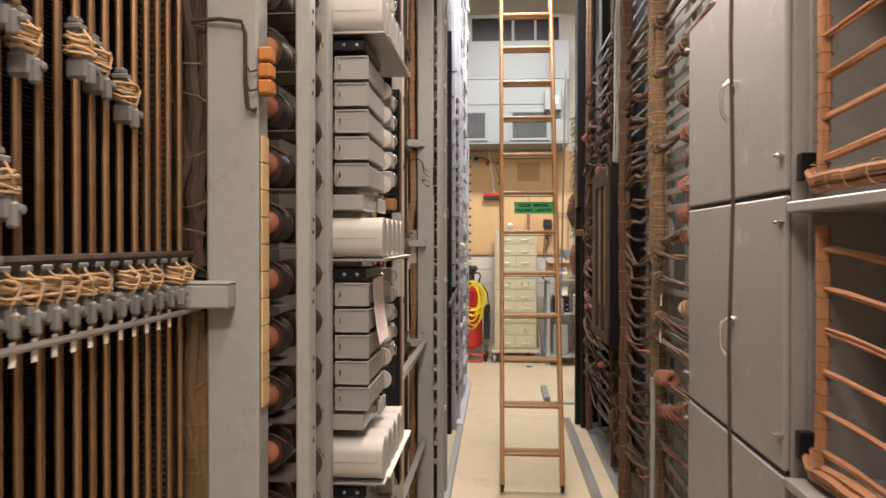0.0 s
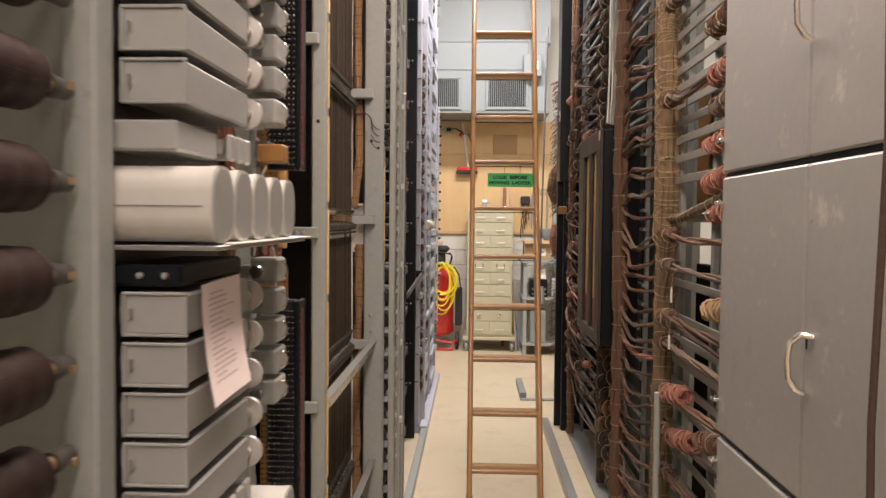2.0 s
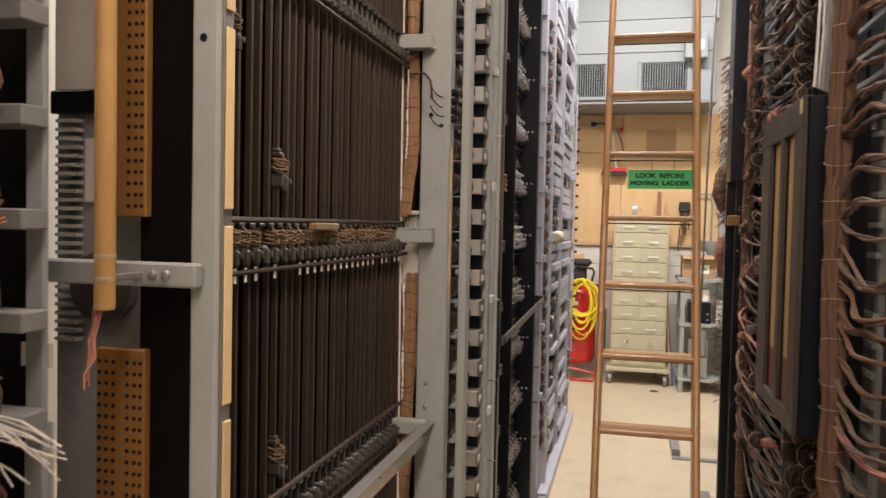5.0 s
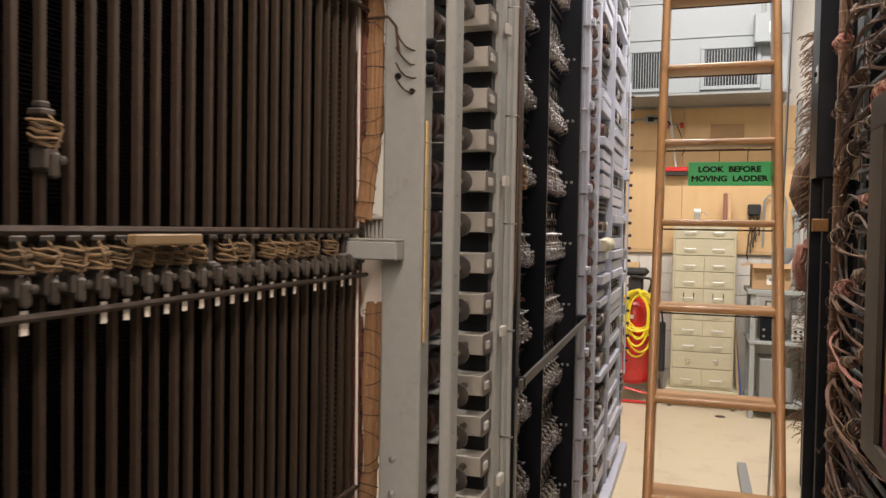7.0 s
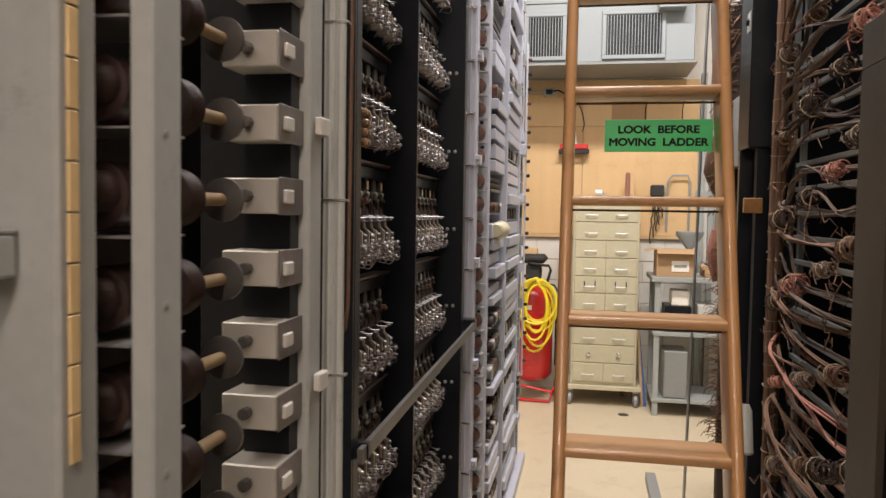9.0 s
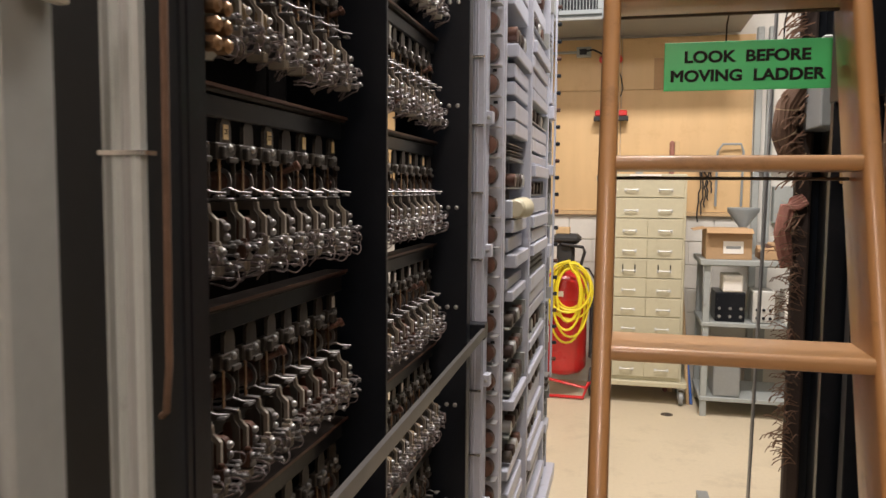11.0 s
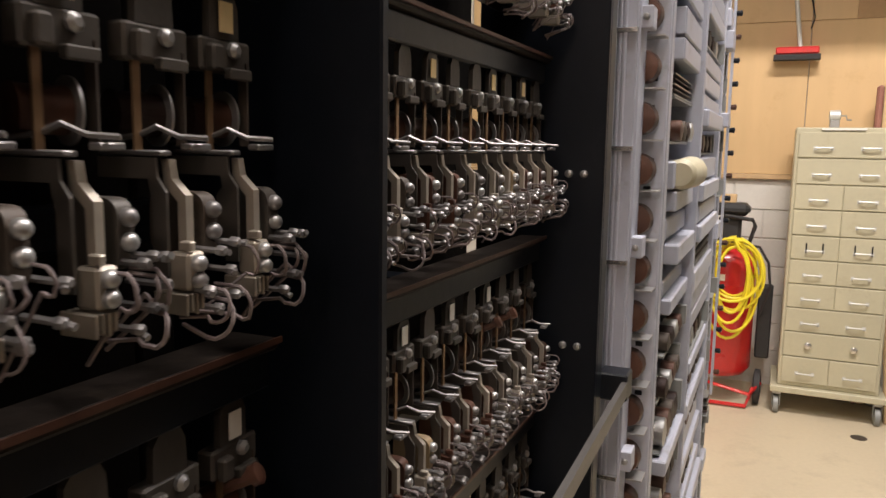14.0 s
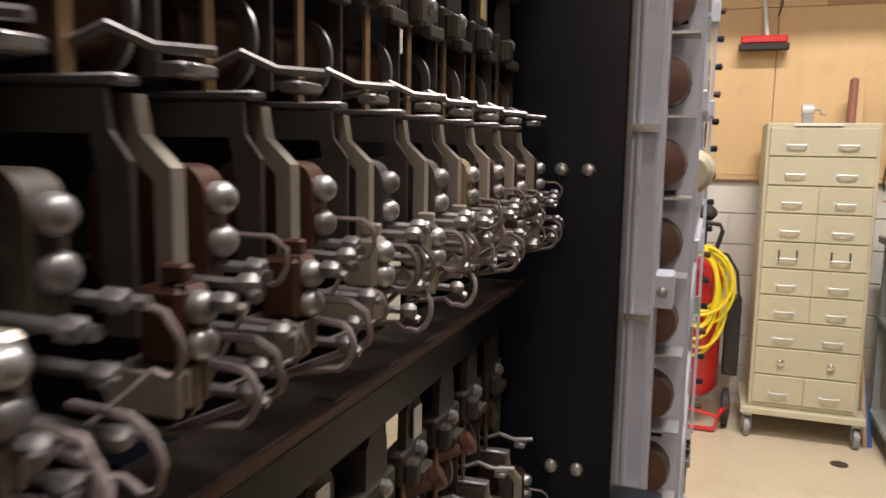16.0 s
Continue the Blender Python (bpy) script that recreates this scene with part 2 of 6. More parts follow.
# ---- mesh helpers ----
class Mesh:
    def __init__(self):
        self.v, self.f = [], []

    def add(self, vs, fs):
        k = len(self.v)
        self.v += [tuple(p) for p in vs]
        self.f += [tuple(i + k for i in f) for f in fs]
        return self

    def box(self, x0, x1, y0, y1, z0, z1, c=0.0, m=None):
        """A box, its edges chamfered by c."""
        if x0 > x1: x0, x1 = x1, x0
        if y0 > y1: y0, y1 = y1, y0
        if z0 > z1: z0, z1 = z1, z0
        if c <= 0:
            vs = [(x, y, z) for x in (x0, x1) for y in (y0, y1) for z in (z0, z1)]
            fs = [(0, 1, 3, 2), (4, 6, 7, 5), (0, 4, 5, 1), (2, 3, 7, 6), (0, 2, 6, 4), (1, 5, 7, 3)]
        else:
            c = min(c, 0.45 * min(x1 - x0, y1 - y0, z1 - z0))
            vs, idx = [], {}
            for i, x in enumerate((x0, x1)):
                for j, y in enumerate((y0, y1)):
                    for k, z in enumerate((z0, z1)):
                        sx, sy, sz = c * (1 - 2 * i), c * (1 - 2 * j), c * (1 - 2 * k)
                        for a, p in enumerate(((x, y + sy, z + sz), (x + sx, y, z + sz), (x + sx, y + sy, z))):
                            idx[i, j, k, a] = len(vs)
                            vs.append(p)
            q = lambda *t: tuple(idx[e] for e in t)
            fs = []
            for s in (0, 1):
                fs.append(q((s, 0, 0, 0), (s, 1, 0, 0), (s, 1, 1, 0), (s, 0, 1, 0))[:: 1 if s else -1])
                fs.append(q((0, s, 0, 1), (1, s, 0, 1), (1, s, 1, 1), (0, s, 1, 1))[:: -1 if s else 1])
                fs.append(q((0, 0, s, 2), (1, 0, s, 2), (1, 1, s, 2), (0, 1, s, 2))[:: 1 if s else -1])
                for t in (0, 1):
                    o = 1 if s == t else -1
                    fs.append(q((s, t, 0, 0), (s, t, 0, 1), (s, t, 1, 1), (s, t, 1, 0))[::o])
                    fs.append(q((s, 0, t, 2), (s, 0, t, 0), (s, 1, t, 0), (s, 1, t, 2))[::o])
                    fs.append(q((0, s, t, 1), (0, s, t, 2), (1, s, t, 2), (1, s, t, 1))[::o])
                    for u in (0, 1):
                        fs.append(q((s, t, u, 0), (s, t, u, 1), (s, t, u, 2))[:: 1 if (s + t + u) % 2 else -1])
        if m:
            vs = [m @ Vector(p) for p in vs]
        return self.add(vs, fs)

    def cyl(self, a, b, r, n=10, r2=None, cap=True):
        a, b = Vector(a), Vector(b)
        d = (b - a).normalized()
        u = d.orthogonal().normalized()
        w = d.cross(u)
        r2 = r if r2 is None else r2
        vs = []
        for p, q in ((a, r), (b, r2)):
            vs += [p + q * (math.cos(2 * math.pi * i / n) * u + math.sin(2 * math.pi * i / n) * w) for i in range(n)]
        fs = [(i, (i + 1) % n, n + (i + 1) % n, n + i) for i in range(n)]
        if cap:
            fs += [tuple(range(n - 1, -1, -1)), tuple(range(n, 2 * n))]
        return self.add(vs, fs)

    def lathe(self, a, d, prof, n=14):
        """Rings of (along, radius) about the line from a in the way d."""
        a, d = Vector(a), Vector(d).normalized()
        u = d.orthogonal().normalized()
        w = d.cross(u)
        vs, fs = [], []
        for s, r in prof:
            vs += [a + s * d + r * (math.cos(2 * math.pi * i / n) * u + math.sin(2 * math.pi * i / n) * w) for i in range(n)]
        for k in range(len(prof) - 1):
            fs += [(k * n + i, k * n + (i + 1) % n, (k + 1) * n + (i + 1) % n, (k + 1) * n + i) for i in range(n)]
        e = (len(prof) - 1) * n
        fs += [tuple(range(n - 1, -1, -1)), tuple(range(e, e + n))]
        return self.add(vs, fs)

    def tube(self, pts, r, n=6):
        """A bent wire or hose through the points."""
        pts = [Vector(p) for p in pts]
        vs, fs, u = [], [], None
        for i, p in enumerate(pts):
            d = (pts[min(i + 1, len(pts) - 1)] - pts[max(i - 1, 0)])
            d = d.normalized() if d.length > 1e-9 else Vector((0, 0, 1))
            u = d.orthogonal().normalized() if u is None else (u - d * u.dot(d))
            u = u.normalized() if u.length > 1e-6 else d.orthogonal().normalized()
            w = d.cross(u)
            q = r[i] if isinstance(r, (list, tuple)) else r
            vs += [p + q * (math.cos(2 * math.pi * k / n) * u + math.sin(2 * math.pi * k / n) * w) for k in range(n)]
        for i in range(len(pts) - 1):
            fs += [(i * n + k, i * n + (k + 1) % n, (i + 1) * n + (k + 1) % n, (i + 1) * n + k) for k in range(n)]
        e = (len(pts) - 1) * n
        fs += [tuple(range(n - 1, -1, -1)), tuple(range(e, e + n))]
        return self.add(vs, fs)

    def prism(self, outline, axis, a, b):
        """A flat outline pushed from a to b along axis."""
        n = len(outline)
        put = {"x": lambda p, t: (t, p[0], p[1]), "y": lambda p, t: (p[0], t, p[1]), "z": lambda p, t: (p[0], p[1], t)}[axis]
        vs = [put(p, a) for p in outline] + [put(p, b) for p in outline]
        fs = [(i, (i + 1) % n, n + (i + 1) % n, n + i) for i in range(n)] + [tuple(range(n - 1, -1, -1)), tuple(range(n, 2 * n))]
        return self.add(vs, fs)

    def data(self, name, material, origin=(0, 0, 0), smooth=False):
        o = Vector(origin)
        me = bpy.data.meshes.new(name)
        me.from_pydata([Vector(p) - o for p in self.v], [], self.f)
        bm = bmesh.new()
        bm.from_mesh(me)
        bmesh.ops.recalc_face_normals(bm, faces=bm.faces)
        bm.to_mesh(me)
        bm.free()
        me.materials.append(material)
        if smooth:
            me.shade_smooth()
            me.set_sharp_from_angle(angle=0.7)
        return me


def rrect(cx, cy, w, h, r, n=5):
    """A rounded rectangle's outline."""
    out = []
    for sx, sy, a in ((1, 1, 0), (-1, 1, 90), (-1, -1, 180), (1, -1, 270)):
        for i in range(n + 1):
            t = radians(a + 90 * i / n)
            out.append((cx + sx * (w / 2 - r) + r * math.cos(t), cy + sy * (h / 2 - r) + r * math.sin(t)))
    return out


def thing(name, at, label, category, group="", kind=""):
    ob = new(name)
    ob.empty_display_size = 0.05
    ob.location = at
    return tagged(ob, label, category, group, kind)


def part(name, mesh, material, parent=None, label="", smooth=False):
    """One mesh object under a thing or a part; the mesh is in the world's metres."""
    o = Vector((0, 0, 0))
    p = parent
    while p:
        o += p.location
        p = p.parent
    ob = new(name, mesh.data(name, material, o, smooth))
    if parent:
        ob.parent = parent
    if label:
        ob["label"] = label
    return ob


def piece(name, data, parent, at):
    """A repeat of a part on shared mesh data; at is in the parent's own metres."""
    ob = new(name, data)
    ob.parent, ob.location = parent, at
    return ob


def solid(name, mesh, material, label, category, group="", kind="", smooth=False):
    return tagged(part(name, mesh, material, None, "", smooth), label, category, group, kind)


rnd = random.Random(7)


def wander(a, b, sag=0.0, jig=0.0, n=8):
    """Points of a loosely hanging wire from a to b."""
    a, b = Vector(a), Vector(b)
    return [a.lerp(b, i / n) + Vector((0, 0, -sag * 4 * (i / n) * (1 - i / n))) + Vector([rnd.uniform(-jig, jig) for _ in range(3)]) * (0 < i < n) for i in range(n + 1)]


def spline(pts, n=5):
    """A smooth run of points through the given ones."""
    out = []
    for i in range(len(pts) - 1):
        p0, p1, p2, p3 = (Vector(pts[max(0, min(len(pts) - 1, j))]) for j in (i - 1, i, i + 1, i + 2))
        for k in range(n):
            u = k / n
            out.append(0.5 * (2 * p1 + (p2 - p0) * u + (2 * p0 - 5 * p1 + 4 * p2 - p3) * u * u + (3 * p1 - p0 - 3 * p2 + p3) * u ** 3))
    return out + [Vector(pts[-1])]


# ---- the room ----
RX0, RX1, RY0, RY1, RH = -3.6, 3.8, -3.5, 11.0, 5.2
structure = dict(category="wall", kind="structure")
solid("floor", Mesh().box(RX0 - 0.2, RX1 + 0.2, RY0 - 0.2, RY1 + 0.2, -0.2, 0), FLOORM, "cream linoleum floor, worn and slightly glossy", "floor", kind="structure")
solid("ceiling", Mesh().box(RX0 - 0.2, RX1 + 0.2, RY0 - 0.2, RY1 + 0.2, RH, RH + 0.2), CONC, "off-white painted ceiling", "ceiling", kind="structure")
solid("wall_north", Mesh().box(RX0, RX1, RY1, RY1 + 0.2, 0, RH), WALLW, "white painted block wall behind the workshop corner", "wall", kind="structure")
solid("wall_south", Mesh().box(RX0, RX1, RY0 - 0.2, RY0, 0, RH), WALLW, "plain white wall behind the start", "wall", kind="structure")
solid("wall_west", Mesh().box(RX0 - 0.2, RX0, RY0, RY1, 0, RH), WALLW, "plain white side wall beyond the frames", "wall", kind="structure")
solid("wall_east", Mesh().box(RX1, RX1 + 0.2, RY0, RY1, 0, RH), WALLW, "plain white side wall beyond the frames", "wall", kind="structure")


# ---- left side: selector banks, posts, coils ----
def post(x0, x1, y0, y1, label, z1=3.45, holes=(), group="rack posts"):
    t = thing("rack_post", ((x0 + x1) / 2, (y0 + y1) / 2, 0), label, "post", group)
    part("upright", Mesh().box(x0, x1, y0, y1, 0.01, z1, 0.004), GREY, t)
    part("foot_plate", Mesh().box(x0 - 0.02, x1 + 0.012, y0 - 0.02, y1 + 0.02, 0, 0.012, 0.002), GREY2, t)
    return t


def bolts(parent, pts, way, r=0.006):
    for p in pts:
        part("bolt", Mesh().lathe(p, way, ((-0.002, r * 1.1), (0.002, r * 1.1), (0.005, r * 0.8), (0.006, r * 0.3)), 8), STEEL, parent, smooth=True)


def clamp_data(seed, metal, cord):
    """The grey clamp and the wound cord of one rod, about the rod at z = 0."""
    r = random.Random(seed)
    c = Mesh()
    c.box(-0.009, 0.012, -0.010, 0.010, 0.018, 0.026, 0.002).box(-0.006, 0.008, -0.007, 0.007, 0.026, 0.034, 0.002)
    c.box(-0.008, 0.020, -0.009, 0.009, -0.040, -0.014, 0.004).box(0.014, 0.026, -0.006, 0.004, -0.047, -0.020, 0.003)
    c.box(-0.005, 0.007, -0.0055, 0.0055, -0.03, 0.022, 0.002)
    c.lathe((0.02, 0.004, -0.028), (1, 0, 0), ((0, 0.005), (0.008, 0.005), (0.009, 0.002)), 8)
    d = Mesh()
    for k in range(5):
        pts, z, s = [], 0.012 - k * 0.0055, r.uniform(0.8, 1.2)
        for i in range(11):
            a = 2 * math.pi * i / 10 + k
            pts.append((0.006 + 0.015 * s * math.cos(a), 0.014 * s * math.sin(a), z + r.uniform(-0.002, 0.002) - 0.003 * math.cos(a)))
        d.tube(pts, 0.0022, 5)
    d.tube([(0.01, 0, 0.02), (0.024, r.uniform(-0.01, 0.01), 0.004), (0.022, r.uniform(-0.01, 0.01), -0.012), (0.012, 0, -0.03)], 0.002, 5)
    return c.data("clamp", metal), d.data("wound_cord", cord, smooth=True)


CLEAN = [clamp_data(s, CERAM, TAN) for s in range(4)]
GRIMY = [clamp_data(s, CERAMB, CORDB) for s in range(4)]
BLOB = Mesh().box(-0.007, 0.013, -0.008, 0.008, -0.03, -0.012, 0.003).data("clamp", CERAM)
TAG = Mesh().box(0.017, 0.0185, -0.0045, 0.0045, -0.075, -0.05).data("tag", PAPER)


def bank(y0, n, ledges, strays, label, metal, clamps, rail, pitch):
    step, x = 0.0362, -0.497
    y1 = y0 + step * (n - 1)
    t = thing("selector_bank", (x, (y0 + y1) / 2, 0), label, "switch bank", "selector banks")
    # backing and strips carry the shade between the rods in their near-black colour
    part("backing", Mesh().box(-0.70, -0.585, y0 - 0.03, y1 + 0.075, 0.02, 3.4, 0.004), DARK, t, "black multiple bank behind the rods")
    fine = Mesh()
    for k in range(int(3.22 / pitch)):
        z = 0.12 + k * pitch
        if min(abs(z - l) for l in ledges) > 0.05:
            fine.box(-0.586, -0.579, y0 - 0.04, y1 + 0.02, z, z + 0.0035 * pitch / 0.0111)
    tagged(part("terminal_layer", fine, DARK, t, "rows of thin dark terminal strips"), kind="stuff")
    for s in (0, 1):
        comb = Mesh()
        y = y1 + 0.034 + 0.012 * s
        for k in range(270):
            z = 0.15 + k * 0.0118
            comb.box(-0.58, -0.545 + 0.012 * s, y, y + 0.002, z, z + 0.0035)
        tagged(part("comb_strip", comb, (RUSTB, POSTM)[s], t), kind="stuff")
    part("comb_back", Mesh().box(-0.583, -0.527, y1 + 0.054, y1 + 0.058, 0.05, 3.4), COMBF, t, "brown fibre board behind the comb")
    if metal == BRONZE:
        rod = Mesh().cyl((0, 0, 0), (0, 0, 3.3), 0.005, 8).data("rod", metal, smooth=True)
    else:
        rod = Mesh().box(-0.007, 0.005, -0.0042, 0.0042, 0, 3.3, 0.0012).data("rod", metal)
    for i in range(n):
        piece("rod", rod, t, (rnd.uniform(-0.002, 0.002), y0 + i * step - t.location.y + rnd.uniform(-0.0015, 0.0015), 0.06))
    for l in ledges:
        part("ledge_rail", Mesh().tube([(x + 0.018, y0 - 0.06, l - 0.058), (x + 0.018, y1 + 0.04, l - 0.058)], 0.0045, 8), rail, t, smooth=True)
        part("top_rail", Mesh().tube([(x + 0.006, y0 - 0.06, l + 0.03), (x + 0.006, y1 + 0.04, l + 0.03)], 0.006, 8), RUSTB, t, smooth=True)
        for i in range(n):
            at = (0, y0 + i * step - t.location.y, l)
            c, d = clamps[rnd.randrange(4)]
            piece("clamp", c, t, at)
            if 1.3 < l < 1.9 and rnd.random() < 0.8:
                piece("wound_cord", d, t, at)
            elif rnd.random() < 0.5:
                piece("clamp", BLOB, t, at)
            if 1.3 < l < 1.9 and rnd.random() < 0.75:
                piece("tag", TAG, t, at)
    for i, z in strays:
        at = (0, y0 + i * step - t.location.y, z)
        c, d = clamps[i % 4]
        piece("clamp", c, t, at)
        piece("wound_cord", d, t, at)
    return t


bank(-0.04, 34, (0.52, 1.03, 1.60, 2.62), [(22, 1.86), (25, 1.88), (26, 1.87), (28, 1.845), (21, 1.90), (18, 1.89), (20, 1.66), (16, 1.70), (21, 1.71), (13, 1.92), (30, 2.1)], "tall bank of bronze rods with grey clamps and tan cord windings", BRONZE, CLEAN, STEEL, 0.0056)
bank(3.082, 30, (0.60, 1.125, 1.648, 2.18, 2.71), [(8, 1.78), (8, 1.238), (3, 2.0), (5, 2.3)], "tall bank of dark bronze bars, toned down for shade, with a row of corroded clamps", BRONZE2, GRIMY, RUSTB, 0.0056)


st = thing("wood_slip", (-0.47, 3.478, 1.66), "pale wooden slip lying along the clamp row", "slip")
part("slip", Mesh().box(-0.478, -0.462, 3.478, 3.604, 1.661, 1.675, 0.002), CORE, st)


def ends(y, x0, x1, z, card, label):
    """A wide grey upright, its bank bracket, and its yellow card strip."""
    t = post(x0, x1, y, y + 0.055, label)
    part("bracket", Mesh().box(x0 - 0.06, x0 + 0.05, y - 0.045, y - 0.004, z - 0.02, z + 0.017, 0.003).box(x0 - 0.06, x0 + 0.05, y - 0.045, y - 0.002, z + 0.017, z + 0.022, 0.002), GREY, t, "pale grey bracket that holds the bank")
    for k in range(10):
        part("card_strip", Mesh().box(x1 + 0.001, x1 + 0.004, y + 0.010, y + card, z + 0.255 - 0.044 * k - 0.0425, z + 0.255 - 0.044 * k, 0.001), LABEL, t, "yellowed card label strip")
    bolts(t, [(x0 + 0.03, y, z - 0.42), (x0 + 0.03, y, z - 0.49), (x0 + 0.035, y, z + 0.53)], (0, -1, 0), 0.007)
    return t


pb = ends(1.19, -0.466, -0.381, 1.566, 0.047, "wide grey steel rack post with a yellow card strip")
ph = ends(4.152, -0.438, -0.353, 1.643, 0.024, "wide grey steel rack post with bolts and card strip")
for z, zb in ((2.185, 0), (1.10, 0)):
    part("bracket", Mesh().box(-0.52, -0.40, 4.11, 4.148, z - 0.02, z + 0.02, 0.003), GREY, ph)
blk = Mesh()
for k in range(3):
    blk.box(-0.380, -0.358, 1.184, 1.214, 1.885 + k * 0.026, 1.908 + k * 0.026, 0.003)
part("terminal_block", blk, ORANGE, pb, "orange three-way terminal block")
part("wire", Mesh().tube([(-0.5, 1.185, 2.0), (-0.44, 1.18, 2.003), (-0.404, 1.18, 1.998), (-0.398, 1.18, 1.98), (-0.398, 1.18, 1.9), (-0.394, 1.18, 1.862), (-0.382, 1.185, 1.856)], 0.0032, 6), CABLE3, pb, smooth=True)
for k in range(3):
    part("wire", Mesh().tube([(-0.398, 1.182, 1.93 - k * 0.03), (-0.390, 1.178, 1.918 - k * 0.03), (-0.380, 1.184, 1.922 - k * 0.03)], 0.002, 5), CABLE3, pb)
part("wire", Mesh().tube([(-0.47, 4.14, 2.10), (-0.425, 4.138, 2.10), (-0.408, 4.138, 2.08), (-0.402, 4.138, 2.03)], 0.003, 6), CABLE3, ph)
for k in range(4):
    part("wire", Mesh().tube(wander((-0.408, 4.138, 2.07 - k * 0.03), (-0.355, 4.16, 2.045 - k * 0.025), 0.022, 0.001, 6), 0.0018, 5), CABLE3, ph)
    part("terminal", Mesh().lathe((-0.353, 4.17, 2.05 - 0.025 * k), (1, 0, 0), ((0, 0.011), (0.014, 0.011), (0.018, 0.006)), 10), BLACK, ph)
part("hole", Mesh().cyl((-0.408, 4.1525, 1.985), (-0.408, 4.151, 1.985), 0.007, 12), BLACK, ph)
part("hole", Mesh().cyl((-0.378, 4.1525, 1.955), (-0.378, 4.151, 1.955), 0.006, 12), BLACK, ph)

# laced cable forms beside the banks


def laced(name, pts, r, strands, material, label, lace=0.05, seed=1, twine=LACE, thick=None, loose=0.22, wild=0.4):
    """A bundle of strands bound with twine."""
    q = random.Random(seed)
    pts = [Vector(p) for p in pts]
    t = thing(name, pts[0] if pts[0].z < pts[-1].z else pts[-1], label, "cable", "cable bundles")
    fine = []
    for i in range(len(pts) - 1):
        n = max(2, int((pts[i + 1] - pts[i]).length / 0.06))
        fine += [pts[i].lerp(pts[i + 1], k / n) for k in range(n)]
    fine.append(pts[-1])
    m = Mesh()
    rr = thick or r * 1.7 / math.sqrt(strands)
    for s in range(strands):
        a, d = q.uniform(0, 6.28), r * (0.35 + 0.6 * q.random()) if s else 0
        out = []
        for i, p in enumerate(fine):
            way = (fine[min(i + 1, len(fine) - 1)] - fine[max(i - 1, 0)]).normalized()
            u = way.orthogonal().normalized()
            w = way.cross(u)
            b = a + 0.25 * math.sin(i * 0.3 + s)
            out.append(p + u * d * math.cos(b) + w * d * math.sin(b) + Vector([q.uniform(-1, 1) * rr * loose for _ in range(3)]))
        m.tube(out, rr, 6)
    tagged(part("strand_core", m, material, t, smooth=True), kind="stuff")
    if lace:
        l, run, i = Mesh(), 0.0, 0
        for i in range(1, len(fine)):
            way = fine[i] - fine[i - 1]
            length, way = way.length, way.normalized()
            while run < length:
                at = fine[i - 1] + way * run
                run += lace * q.uniform(0.55, 1.45)
                u = way.orthogonal().normalized()
                w = way.cross(u)
                tilt = q.uniform(-wild, wild) * r
                l.tube([at + (u * math.cos(k * 0.6283) + w * math.sin(k * 0.6283)) * (r + rr * 1.0) + way * tilt * math.sin(k * 0.63 + 1) for k in range(11)], max(0.0010, r * 0.03) * q.uniform(0.7, 1.2), 4)
            run -= length
        if l.v:
            tagged(part("lacing", l, twine, t, "twine lacing"), kind="stuff")
    return t


laced("cable_bundle", [(-0.505, 1.215, 0.02), (-0.497, 1.215, 0.6), (-0.503, 1.22, 1.0), (-0.495, 1.215, 1.35), (-0.50, 1.215, 1.53)], 0.026, 16, TANB, "dusty brown cable form laced with twine", 0.05, 3, CABLE, None, 0.9, 1.2)
laced("cable_bundle", [(-0.505, 1.215, 1.60), (-0.497, 1.215, 1.78), (-0.494, 1.22, 1.92), (-0.499, 1.215, 2.3), (-0.495, 1.215, 3.35)], 0.026, 16, CABLE3, "dark brown shaggy cable form beside the rods", 0.06, 13, TANB, None, 1.1, 1.2)
laced("cable_bundle", [(-0.535, 1.25, 0.02), (-0.53, 1.25, 1.5), (-0.535, 1.25, 3.35)], 0.030, 14, CABLE3, "dark brown cable bundle behind the bank end", 0.09, 14, CABLE, None, 0.9, 0.8)
laced("cable_bundle", [(-0.470, 4.17, 0.02), (-0.474, 4.17, 0.9), (-0.468, 4.172, 1.2), (-0.462, 4.17, 1.53)], 0.015, 14, FORMB, "faded orange cable form laced with dark twine", 0.035, 4, CABLE3, None, 0.7, 1.2)
laced("cable_bundle", [(-0.486, 4.165, 1.70), (-0.479, 4.168, 1.80), (-0.465, 4.17, 1.89), (-0.466, 4.172, 2.05), (-0.475, 4.17, 2.4), (-0.47, 4.17, 3.35)], 0.015, 14, FORMB, "faded orange cable form laced with dark twine", 0.03, 5, CABLE3, None, 0.8, 1.3)
laced("cable_bundle", [(-0.512, 4.20, 0.02), (-0.515, 4.20, 1.6), (-0.508, 4.20, 3.35)], 0.012, 9, PINKC, "pale pink-brown wires behind the cable form", 0.09, 6, LACE, None, 0.9, 0.8)
